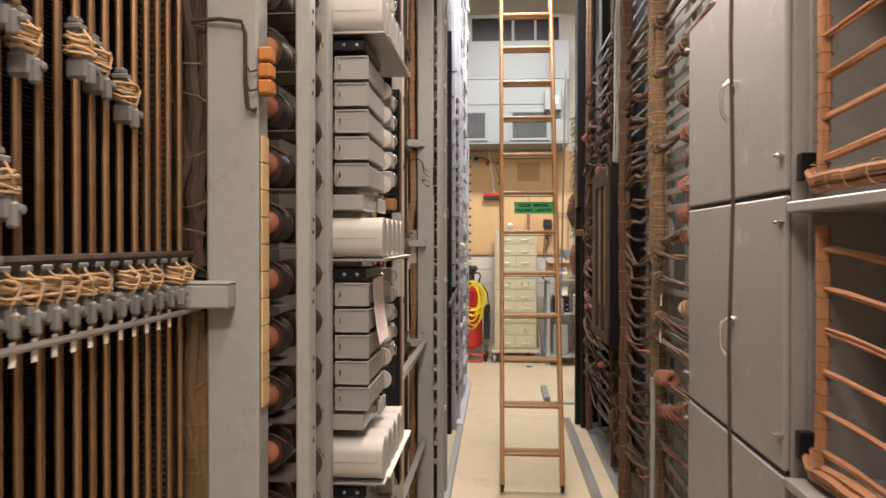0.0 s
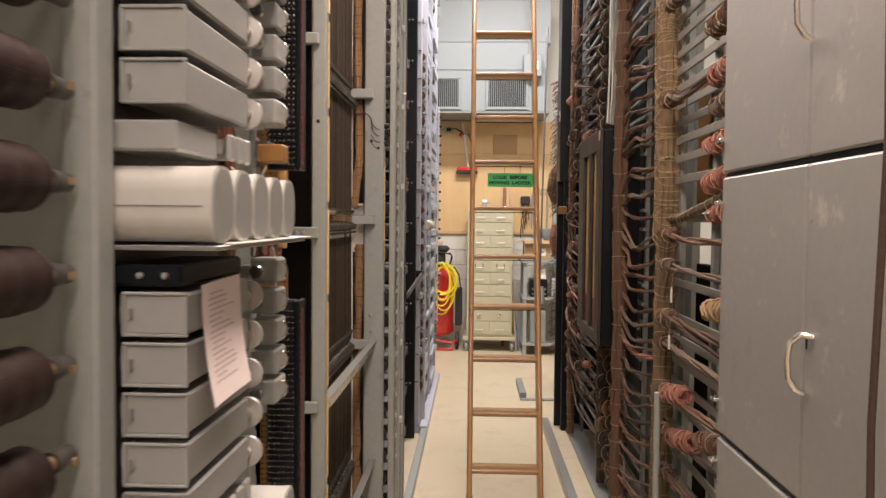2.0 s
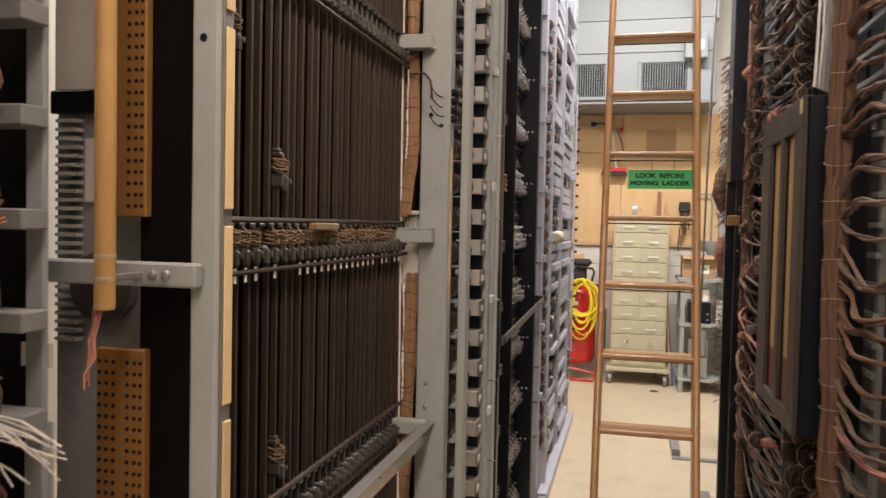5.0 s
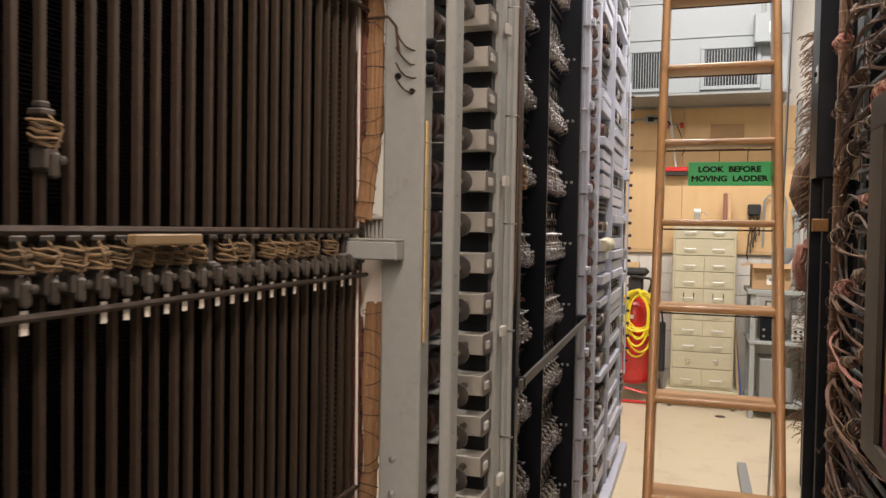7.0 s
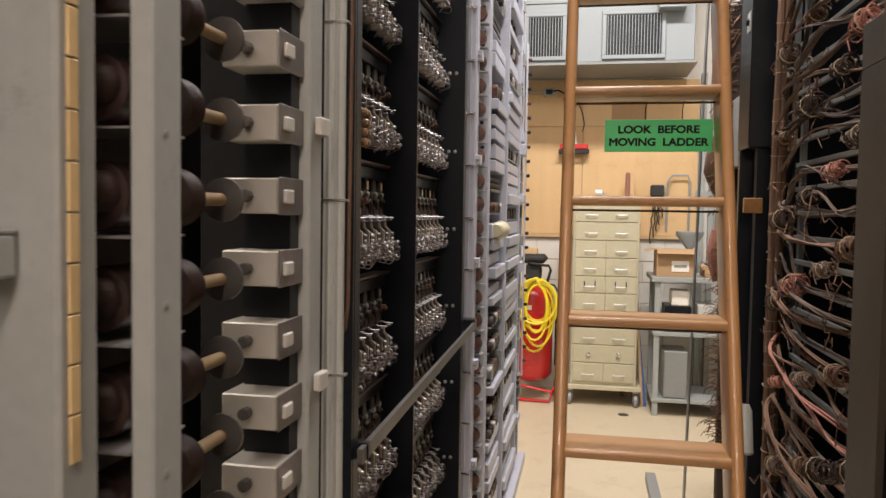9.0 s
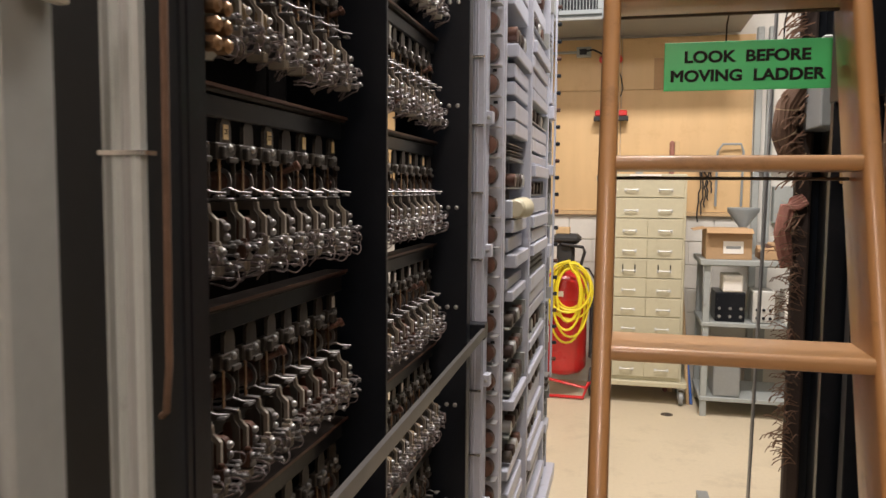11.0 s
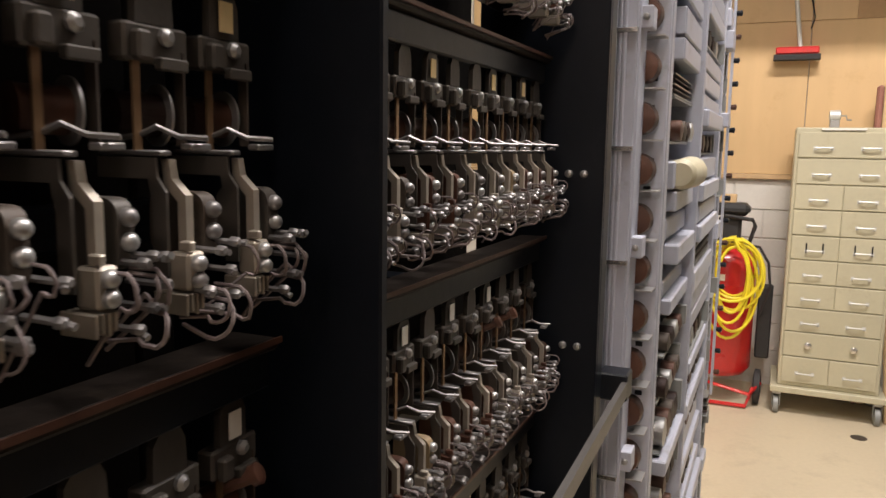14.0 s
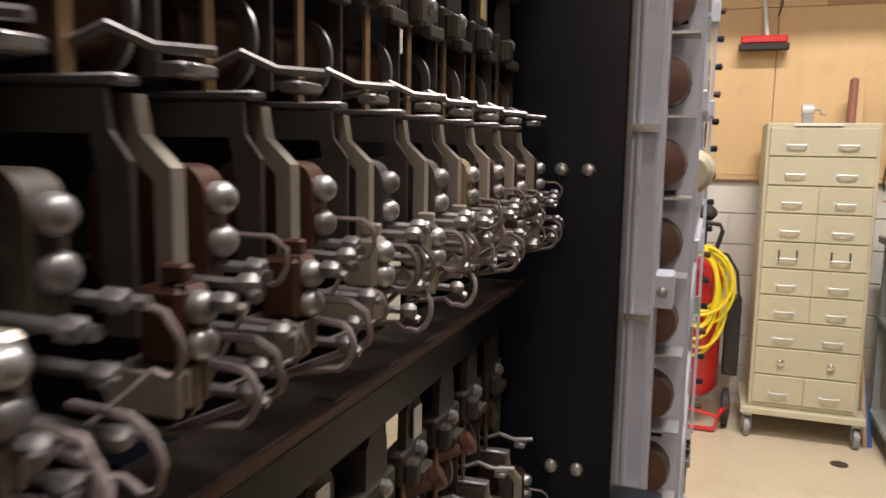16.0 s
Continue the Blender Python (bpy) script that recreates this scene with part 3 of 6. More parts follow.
for k, (y, x) in enumerate(((4.158, -0.492),)):
    solid("hanging_rope", Mesh().tube([(x + 0.004 * math.sin(2.1 * z + k), y, z) for z in [0.05 + 0.11 * i for i in range(31)]], 0.0032, 6), PAPER, "thin white rope hanging beside the cable form", "rope", "", smooth=True)
    tb = thing("terminal_card", (x, y, 1.60), "pale terminal card behind the bank bracket", "terminal")
    part("card", Mesh().box(x - 0.012, x + 0.045, y + 0.036, y + 0.040, 1.50, 1.715, 0.001), PAPER, tb)
    for i in range(5):
        part("lug", Mesh().box(x + 0.009 * i, x + 0.005 + 0.009 * i, y + 0.026, y + 0.0355, 1.655, 1.70, 0.001), ALU, tb)
    part("lip", Mesh().box(x - 0.012, x + 0.05, y + 0.012, y + 0.0355, 1.704, 1.709), ALU, tb)


def coil(y, x, second, long, reach, rim):
    """A ribbed coil on its core rod, with a flange and terminal, lying along y."""
    t = thing("coil", (x, y, 0), "dark ribbed coil with a pale core and dark flange", "coil", "coils on shelves")
    prof = [(0, 0.022), (0.003, 0.0325), (0.012, 0.034)]
    for k in range(3):
        prof += [(0.016 + 0.02 * k, 0.0342), (0.022 + 0.02 * k, 0.0328), (0.028 + 0.02 * k, 0.0336)]
    prof += [(0.076, 0.031), (0.08, 0.014)]
    part("winding", Mesh().lathe((x, y, 0), (0, 1, 0), prof, 22), COIL, t, smooth=True)
    part("end_cap", Mesh().lathe((x + 0.006, y - 0.0005, 0.003), (0.25, -1, 0), ((0, 0.0205), (0.004, 0.0195), (0.009, 0.014), (0.011, 0.006)), 18), ENDCAP if rim < 0.02 else COIL, t, "rounded orange-brown end" if rim < 0.02 else "", smooth=True)
    if rim < 0.02:
        part("lead_wire", Mesh().tube([(x - 0.03, y + 0.01, 0.018), (x - 0.012, y - 0.004, 0.036), (x + 0.016, y - 0.004, 0.036), (x + 0.036, y + 0.004, 0.022), (x + 0.042, y + 0.03, 0.004)], 0.0009, 5), CABLE2, t, smooth=True)
    prof = [(0, 0.02), (0.004, 0.032)]
    ribs, deep = (4, 0.0322) if rim < 0.02 else (5, 0.0285)
    for k in range(ribs):
        a = 0.006 + (long - 0.016) / ribs * k
        prof += [(a, 0.0338), (a + (long - 0.016) / ribs * 0.45, 0.0342), (a + (long - 0.016) / ribs * 0.8, deep)]
    prof += [(long - 0.006, 0.033), (long, 0.028), (long + 0.004, 0.012), (long + 0.012, 0.007)]
    part("winding", Mesh().lathe((x, y + second, 0), (0, 1, 0), prof, 22), COIL, t, smooth=True)
    far = y + second + reach
    part("core", Mesh().cyl((x, y + 0.078, 0), (x, far + 0.05, 0), 0.0085, 10), CORE, t, "pale fibre core", smooth=True)
    part("flange", Mesh().lathe((x, far + 0.04, 0), (0, 1, 0), ((0, 0.012), (0.004, rim), (0.009, rim), (0.013, 0.012), (0.036, 0.011), (0.038, 0.004)), 16), FRAMEG, t, smooth=True)
    part("paint_dot", Mesh().box(x + 0.02, x + 0.0245, far + 0.044, far + 0.051, -0.004, 0.004), YEL if rim > 0.02 else CORE, t)
    return t


def coil_bay(y, xs, z0, pitch, n, xpost, second, long, reach, back, deep, rim):
    """Shelves of coils between the wide post and the narrow one."""
    t = thing("coil_shelf_unit", (xs - 0.02, y + 0.08, 0), "grey steel coil rack with thin shelves", "rack", "coil racks")
    if rim < 0.02:
        part("web", Mesh().box(xs - 0.075, xs - 0.068, y + 0.06, y + 0.40, 0.02, 3.4, 0.001), back, t)
    else:
        part("web", Mesh().box(xs - 0.075, xs - 0.068, y + 0.06, y + 0.325, 0.02, 3.4, 0.001), back, t)
    part("side_strip", Mesh().box(xpost - 0.024, xpost, y + 0.055, y + deep, 0.0, 3.45, 0.003), GREY, t, "narrow grey upright with bolt holes")
    for k in range(16):
        z = 0.60 + k * (0.1185 if rim < 0.02 else 0.165)
        m = Mesh().lathe((xpost - 0.001, y + 0.079, z), (1, 0, 0), ((0, 0.0042), (0.0018, 0.0042), (0.0024, 0.002)), 10)
        if rim < 0.02:
            m.lathe((xpost - 0.001, y + 0.082, z + 0.021), (1, 0, 0), ((0, 0.0042), (0.0018, 0.0042), (0.0024, 0.002)), 10)
        part("screw", m, RUSTB if rim < 0.02 else GREY2, t, smooth=True)
    for k in range(n):
        z = z0 + k * pitch
        part("shelf", Mesh().box(xs - 0.066, xpost - 0.027, y + 0.0585, y + 0.16, z - 0.042, z - 0.0395), FRAMEG if rim < 0.02 else STEEL, t)
    c = coil(y + 0.075, xs, second, long, reach, rim)
    c.location.z = z0
    for k in range(1, n):
        copy_thing(c, pose(xs, y + 0.075, z0 + k * pitch))
    return t


coil_bay(1.2, -0.398, 0.40, 0.0985, 27, -0.314, 0.14, 0.155, 0.155, WEBM, 0.10, 0.013)
coil_bay(4.175, -0.385, 0.448, 0.104, 25, -0.313, 0.115, 0.045, 0.10, BLACK, 0.108, 0.029)

# ---- relay cover bay ----
dp = post(-0.412, -0.372, 1.66, 1.705, "grey steel angle upright beside the relay covers", group="rack posts")
part("web", Mesh().box(-0.54, -0.4125, 1.69, 1.704, 0.02, 3.4, 0.001), GREY, dp)
fr = thing("relay_rack", (-0.4, 2.0, 0), "open steel relay rack with a dark back plate", "rack")
part("back_plate", Mesh().box(-0.402, -0.396, 1.712, 2.13, 0.05, 3.4, 0.001), FRAMEG, fr)
part("upright", Mesh().box(-0.40, -0.37, 2.235, 2.265, 0, 3.4, 0.003), GREY, fr)


def cover(w=0.078, d=0.25, h=0.053):
    t = thing("relay_cover", (-0.3315, 1.715, 1.0), "grey steel relay cover box with folded rim", "relay cover", "relay covers")
    x0, y0, z0 = -0.3315 - w / 2, 1.715, 1.0
    part("body", Mesh().box(x0 + 0.002, x0 + w - 0.002, y0 + 0.003, y0 + d, z0 + 0.002, z0 + h - 0.002, 0.003), BOXG, t)
    rim = Mesh()
    rim.box(x0, x0 + w, y0, y0 + 0.006, z0, z0 + 0.004, 0.001).box(x0, x0 + w, y0, y0 + 0.006, z0 + h - 0.004, z0 + h, 0.001)
    rim.box(x0, x0 + 0.004, y0, y0 + 0.006, z0 + 0.004, z0 + h - 0.004).box(x0 + w - 0.004, x0 + w, y0, y0 + 0.006, z0 + 0.004, z0 + h - 0.004)
    part("front_rim", rim, BOXG, t)
    part("latch", Mesh().box(x0 + 0.010, x0 + 0.014, y0 - 0.003, y0 + 0.004, z0 + 0.02, z0 + 0.034, 0.001), BRIGHT, t, "bright latch tab")
    part("rear_knob", Mesh().lathe((x0 + w - 0.008, y0 + d, z0 + 0.024), (0, 1, 0), ((0, 0.008), (0.010, 0.008), (0.011, 0.0235), (0.020, 0.0235), (0.023, 0.016), (0.030, 0.009), (0.040, 0.007)), 16), KNOBM, t, smooth=True)
    part("mount", Mesh().box(-0.3955, x0 + 0.002, y0 + 0.05, y0 + 0.09, z0 + 0.01, z0 + 0.03), STEEL, t)
    return t


c0 = cover()
c0.location.z = 2.020
zs = [2.020 - 0.061 * k for k in range(1, 5)] + [1.503 - 0.0597 * k for k in range(5)] + [0.92 - 0.06 * k for k in range(6)] + [2.30 + 0.06 * k for k in range(8)]
for z in zs:
    copy_thing(c0, pose(-0.3315, 1.715, z))


def small_can():
    t = thing("small_relay_can", (-0.32, 2.18, 1.0), "small square grey relay can with a ring pull", "relay cover", "small relay cans")
    part("body", Mesh().box(-0.350, -0.302, 2.155, 2.225, 1.0, 1.044, 0.004), BOXG, t)
    part("ring", Mesh().tube([(-0.301 + 0.009 * math.sin(a * 0.314), 2.19, 1.022 + 0.014 * math.cos(a * 0.314)) for a in range(11)], 0.0022, 6), BRIGHT, t, smooth=True)
    part("stud", Mesh().lathe((-0.33, 2.155, 1.022), (0, -1, 0), ((0, 0.007), (0.02, 0.007), (0.021, 0.012), (0.03, 0.011)), 10), BRIGHT, t, smooth=True)
    part("mount", Mesh().box(-0.372, -0.350, 2.17, 2.25, 1.0, 1.03), STEEL, t)
    return t


s0 = small_can()
s0.location.z = 2.03
for z in [2.03 - 0.0555 * k for k in range(1, 5)] + [1.53 - 0.0535 * k for k in range(5)] + [0.93 - 0.055 * k for k in range(5)] + [2.2 + 0.055 * k for k in range(8)]:
    copy_thing(s0, pose(-0.32, 2.18, z))


def can_shelf(z, n=5):
    t = thing("can_shelf", (-0.33, 1.9, z), "thin sheet steel shelf with a folded paper edge", "shelf", "can shelves")
    part("plate", Mesh().box(-0.396, -0.255, 1.712, 2.17, z - 0.006, z, 0.001), STEEL, t)
    part("paper_edge", Mesh().box(-0.30, -0.250, 1.76, 2.2, z + 0.0005, z + 0.002), PAPER, t)
    for k in range(n):
        y = 1.752 + 0.082 * k
        c = thing("capacitor_can", (-0.32, y, z + 0.003), "pale grey rounded capacitor can on the shelf", "can", "capacitor cans")
        part("body", Mesh().prism(rrect(y, z + 0.049, 0.078, 0.091, 0.03), "x", -0.392, -0.268), ALU, c, smooth=True)
        part("end_lip", Mesh().prism(rrect(y, z + 0.049, 0.080, 0.0925, 0.031), "x", -0.272, -0.262), ALU, c, smooth=True)
        part("end_face", Mesh().prism(rrect(y, z + 0.049, 0.071, 0.084, 0.027), "x", -0.262, -0.2605), BOXG, c)
        part("seam", Mesh().box(-0.390, -0.273, y - 0.0396, y + 0.0396, z + 0.0455, z + 0.0472), STEEL, c)
    return t


for z in (1.611, 1.100, 2.128):
    can_shelf(z)
for z in (1.722, 1.218):
    u = thing("flat_relay_unit", (-0.34, 1.85, z), "flat grey relay unit with small end coils", "relay cover", "flat relay units")
    part("body", Mesh().box(-0.392, -0.305, 1.72, 1.86, z, z + 0.036, 0.003), BOXG, u)
    for k in range(3):
        part("end_plate", Mesh().box(-0.302 + 0.004, -0.29, 1.87 + 0.035 * k, 1.895 + 0.035 * k, z, z + 0.036, 0.003), BOXG, u)
    part("bar", Mesh().box(-0.392, -0.30, 1.86, 1.98, z + 0.008, z + 0.028), STEEL, u)
for z in (1.562, 1.062, 2.085):
    u = thing("black_terminal_unit", (-0.34, 1.8, z), "black bakelite unit under the shelf", "relay", "black terminal units")
    part("body", Mesh().box(-0.39, -0.30, 1.72, 1.95, z, z + 0.026, 0.004), BLACK, u)
    bolts(u, [(-0.35, 1.72, z + 0.013), (-0.32, 1.72, z + 0.013)], (0, -1, 0), 0.004)


def note_at(u, v, out=0.0):
    """A point of the hung note: a slight turn, and a curl towards its foot."""
    a = radians(1.2)
    y, z = 0.150 * (u - 0.5), 0.152 * (v - 0.5)
    return (-0.291 + 0.016 * (1 - v) ** 2 + 0.006 * (u - 0.5) ** 2 + out, 1.832 + y * math.cos(a) - z * math.sin(a), 1.487 + y * math.sin(a) + z * math.cos(a))


nm, N = Mesh(), 7
for side in (0, 1):
    nm.add([note_at(i / N, k / N, 0.0006 * side) for i in range(N + 1) for k in range(N + 1)], [(i * (N + 1) + k, (i + 1) * (N + 1) + k, (i + 1) * (N + 1) + k + 1, i * (N + 1) + k + 1)[:: 1 if side else -1] for i in range(N) for k in range(N)])
note = solid("paper_note", nm, PINKP, "pale pink typed paper hung over the covers", "paper", smooth=True)
bars = Mesh()
for k in range(17):
    v, u0, u1 = 0.90 - 0.046 * k, 0.14 + 0.05 * (k % 3 == 0), rnd.uniform(0.45, 0.86)
    for i in range(4):
        ua, ub = u0 + (u1 - u0) * i / 4, u0 + (u1 - u0) * (i + 0.93) / 4
        bars.add([note_at(ua, v, 0.0011), note_at(ub, v, 0.0011), note_at(ub, v + 0.013, 0.0011), note_at(ua, v + 0.013, 0.0011)], [(0, 1, 2, 3)])
tagged(part("note_text", bars, PRINT, note), "", "", "", "stuff")


def pin_panel(x0, x1, y, z0, z1, label="dark bakelite pin panel with rows of pale pins"):
    t = thing("pin_panel", ((x0 + x1) / 2, y, z0), label, "terminal panel", "pin panels")
    part("board", Mesh().box(x0, x1, y, y + 0.03, z0, z1, 0.003), BLACK, t)
    part("edge_strip", Mesh().box(x1 + 0.001, x1 + 0.009, y - 0.004, y + 0.05, z0, z1, 0.002), BLACK, t)
    lugs = Mesh()
    for i in range(int((z1 - z0 - 0.01) / 0.0125)):
        lugs.box(x1 + 0.0092, x1 + 0.0105, y + 0.006, y + 0.022, z0 + 0.006 + i * 0.0125, z0 + 0.0145 + i * 0.0125, 0.001)
    tagged(part("lug_column", lugs, MAROON, t, "red-brown edge lugs"), kind="stuff")
    pins = Mesh()
    for i in range(int((z1 - z0 - 0.01) / 0.0115)):
        for j in range(6):
            x, z = x0 + 0.006 + j * (x1 - x0 - 0.012) / 5, z0 + 0.009 + i * 0.0115 + rnd.uniform(-0.0006, 0.0006)
            pins.cyl((x - 0.002, y + 0.001, z - 0.001), (x + 0.0055, y - 0.013, z + 0.002), 0.0021, 6, 0.0017)
    tagged(part("pin_field", pins, BRIGHT, t, smooth=True), kind="stuff")
    part("standoff", Mesh().box(-0.395, x0 + 0.02, 2.262, y + 0.0, z0 + 0.02, z0 + 0.05), GREY2, t)
    return t


for z0, z1 in ((0.90, 1.482), (1.74, 2.12), (2.3, 2.7), (0.4, 0.75)):
    pin_panel(-0.368, -0.310, 2.33, z0, z1)
fb = thing("fibre_terminal", (-0.34, 2.2, 1.70), "orange fibre terminal block with red-brown wires", "terminal", )
part("block", Mesh().box(-0.338, -0.292, 2.16, 2.20, 1.742, 1.774, 0.003), FIBRE, fb)
for k in range(6):
    part("wire", Mesh().tube(wander((-0.35 + 0.008 * k, 2.2, 1.70), (-0.36 + rnd.uniform(-0.02, 0.03), 2.25, 1.52), -0.005, 0.008), 0.0028, 5), PINKC if k % 2 else COPPER, fb, smooth=True)
# hanks and gear further back in the bay


def hank(at, way, long, r, n, material, label, seed, thick=0.0035, group="wire hanks", messy=0.9):
    """Loops of wire wound over an arm, with a twine tie round them."""
    q = random.Random(seed)
    a, d = Vector(at), Vector(way).normalized()
    u = d.orthogonal().normalized()
    w = d.cross(u)
    t = thing("wire_hank", at, label, "cable", group)
    m = Mesh()
    for k in range(int(n * 1.8)):
        c = a + d * (long * (k + q.random()) / (n * 1.8)) + (u * q.uniform(-0.12, 0.12) + w * q.uniform(-0.12, 0.12)) * r
        rr, ph, tilt = r * q.uniform(0.55, 1.05), q.uniform(0, 6.28), q.uniform(-messy, messy) * r
        m.tube([c + rr * (math.cos(ph + i * 0.6) * u + math.sin(ph + i * 0.6) * w) + d * tilt * math.cos(i * 0.6) for i in range(int(11 * (0.6 + 0.4 * q.random())))], thick * q.uniform(0.7, 1.1), 5)
    for k in range(4):
        c = a + d * long * q.random()
        e = (u * q.uniform(-1, 1) + w * q.uniform(-1, 1)).normalized() * r
        m.tube([c + e, c + e * 1.25 + d * q.uniform(-0.02, 0.03), c + e * 1.2 + Vector((0, 0, -q.uniform(0.01, 0.04)))], thick * 0.7, 4)
    tagged(part("winding", m, material, t, smooth=True), kind="stuff")
    c = a + d * long * 0.5
    part("tie", Mesh().tube([c + 1.12 * r * (math.cos(i * 0.628) * u + math.sin(i * 0.628) * w) + d * 0.2 * r * math.sin(i * 0.628) for i in range(11)], 0.0016, 5), LACE, t)
    return t


# added sheet: stands in for the deep shade behind the hanks
solid("hank_screen", Mesh().box(-1.15, -0.585, 2.872, 2.88, 0, 3.4, 0.002), DARK, "added black sheet that keeps the space behind the wire hanks dark", "panel")
sp = thing("bracket_strip", (-0.56, 2.85, 0), "grey steel strip ladder for wire hanks", "rack")
part("upright", Mesh().box(-0.572, -0.545, 2.845, 2.855, 0, 3.4, 0.002), GREY, sp)
part("perforated_plate", Mesh().box(-0.583, -0.540, 2.8565, 2.860, 1.228, 1.422, 0.001), ALU, sp, "pale perforated plate")
for k, (x, z) in enumerate(((-0.572, 1.385), (-0.553, 1.372), (-0.571, 1.345), (-0.556, 1.33), (-0.565, 1.30), (-0.552, 1.285), (-0.572, 1.26))):
    part("hole", Mesh().box(x - 0.002, x + 0.002, 2.8555, 2.8568, z - 0.006, z + 0.006), BLACK, sp)
part("card", Mesh().box(-0.588, -0.540, 2.8565, 2.8585, 1.49, 1.52), PAPER, sp, "small white card")
for k in range(24):
    part("arm", Mesh().box(-0.66, -0.535, 2.80, 2.843, 0.32 + 0.122 * k, 0.345 + 0.122 * k, 0.002), GREY2, sp)
for k in range(20):
    hank((-0.665, 2.755, 0.49 + 0.122 * k), (1, -0.15, 0), 0.10, 0.052, 70, CABLE if k % 3 else CABLE3, "dark brown looped wire hank behind the relays", 40 + k, 0.0024, "wire hanks", 0.35)

# fibre strips, tube and arm at the second bank
fs = thing("fibre_strip", (-0.485, 2.92, 0), "orange fibre terminal strip with rows of holes", "terminal strip")
for a, b in ((-0.557, -0.481),):
    part("board", Mesh().box(a, b, 2.955, 2.97, 0.2, 1.50, 0.002), FIBRE, fs)
    part("board", Mesh().box(a, b, 2.955, 2.97, 1.68, 3.3, 0.002), FIBRE, fs)
holes = Mesh()
for k in range(200):
    z = 0.22 + k * 0.0152
    if not 1.49 < z < 1.69:
        for x in (-0.551, -0.540, -0.529, -0.507, -0.496, -0.487):
            holes.cyl((x, 2.9555, z), (x, 2.954, z), 0.003, 6)
tagged(part("hole_pattern", holes, INK, fs), kind="stuff")
part("spine", Mesh().box(-0.500, -0.418, 2.972, 2.985, 0, 3.4), DARK, fs)
ft = thing("fibre_tube", (-0.47, 2.86, 1.56), "tan fibre conduit tube tied to the grey arm", "conduit")
part("tube", Mesh().lathe((-0.471, 2.862, 1.565), (0, 0, 1), ((0, 0.0105), (0.002, 0.0125), (1.9, 0.0125), (1.905, 0.01)), 14), TUBE, ft, smooth=True)
part("clip", Mesh().box(-0.476, -0.466, 2.873, 2.930, 1.600, 1.608, 0.001), STEEL, ft)
for z in (1.60, 1.628):
    part("tie", Mesh().lathe((-0.471, 2.862, z), (0, 0, 1), ((0, 0.0131), (0.004, 0.0134), (0.006, 0.0131)), 12), LACE, ft)
for k in range(5):
    part("wire_tail", Mesh().tube(wander((-0.486 + 0.003 * k, 2.862, 1.57), (-0.49 + 0.006 * k, 2.86 - 0.01 * k, 1.50 - 0.03 * rnd.random()), 0, 0.004, 5), 0.0016, 5), PINKC, ft)
fp = post(-0.412, -0.372, 2.952, 2.964, "grey galvanised angle upright with bolt holes", group="rack posts")
part("flange", Mesh().box(-0.38, -0.372, 2.965, 2.99, 0.02, 3.4, 0.001), STEEL, fp)
for k in range(8):
    z = 0.62 + 0.2625 * k
    part("card_strip", Mesh().box(-0.3715, -0.3685, 2.968, 2.988, z - 0.24, z, 0.001), LABEL, fp, "yellowed card label strip")
for z in (1.605, 1.115, 2.14):
    part("arm", Mesh().box(-0.76, -0.39, 2.93, 2.950, z - 0.016, z + 0.016, 0.003, pose(0, 0, 0)), GREY, fp)
    bolts(fp, [(-0.432, 2.93, z), (-0.452, 2.93, z)], (0, -1, 0), 0.0065)
part("hole", Mesh().cyl((-0.394, 2.9525, 1.915), (-0.394, 2.951, 1.915), 0.0055, 10), BLACK, fp)
for z, tag in ((1.067, 0), (0.54, 0)):
    br = thing("angle_brace", (-0.4, 3.7, z), "galvanised steel angle brace along the bank foot", "brace", "angle braces")
    part("face", Mesh().box(-0.412, -0.408, 2.97, 4.46, z - 0.022, z + 0.046, 0.001), BRIGHT, br)
    part("top_flange", Mesh().box(-0.408, -0.38, 2.97, 4.46, z + 0.042, z + 0.046, 0.001), STEEL, br)
    bolts(br, [(-0.408, 3.0, z), (-0.408, 4.15, z), (-0.408, 3.75, z + 0.012)], (1, 0, 0), 0.006)
rp = thing("rear_plate", (-0.60, 2.99, 1.5), "pale grey plate with terminal comb and card", "plate")
part("plate", Mesh().box(-0.66, -0.560, 2.995, 3.0, 1.86, 2.6, 0.001), PAPER, rp)
part("backing", Mesh().box(-0.66, -0.520, 3.001, 3.006, 1.2, 2.6, 0.001), GREY, rp)
for k in range(26):
    part("comb_tooth", Mesh().box(-0.650, -0.615, 2.985, 3.0005, 1.50 + 0.0125 * k, 1.505 + 0.0125 * k), ALU, rp)
part("card", Mesh().box(-0.605, -0.562, 2.991, 2.9955, 1.70, 1.79), PAPER, rp, "cream card")
part("black_strip", Mesh().box(-0.66, -0.56, 2.985, 2.9945, 1.825, 1.858, 0.002), BLACK, rp, "black terminal strip")
part("disc", Mesh().lathe((-0.57, 2.975, 1.58), (0, 1, 0), ((0, 0.03), (0.004, 0.05), (0.02, 0.05), (0.024, 0.03)), 24), FRAMEG, rp, smooth=True)
ww = thing("loose_wires", (-0.42, 2.7, 1.3), "loose white and orange wires hanging in the rack", "wire")
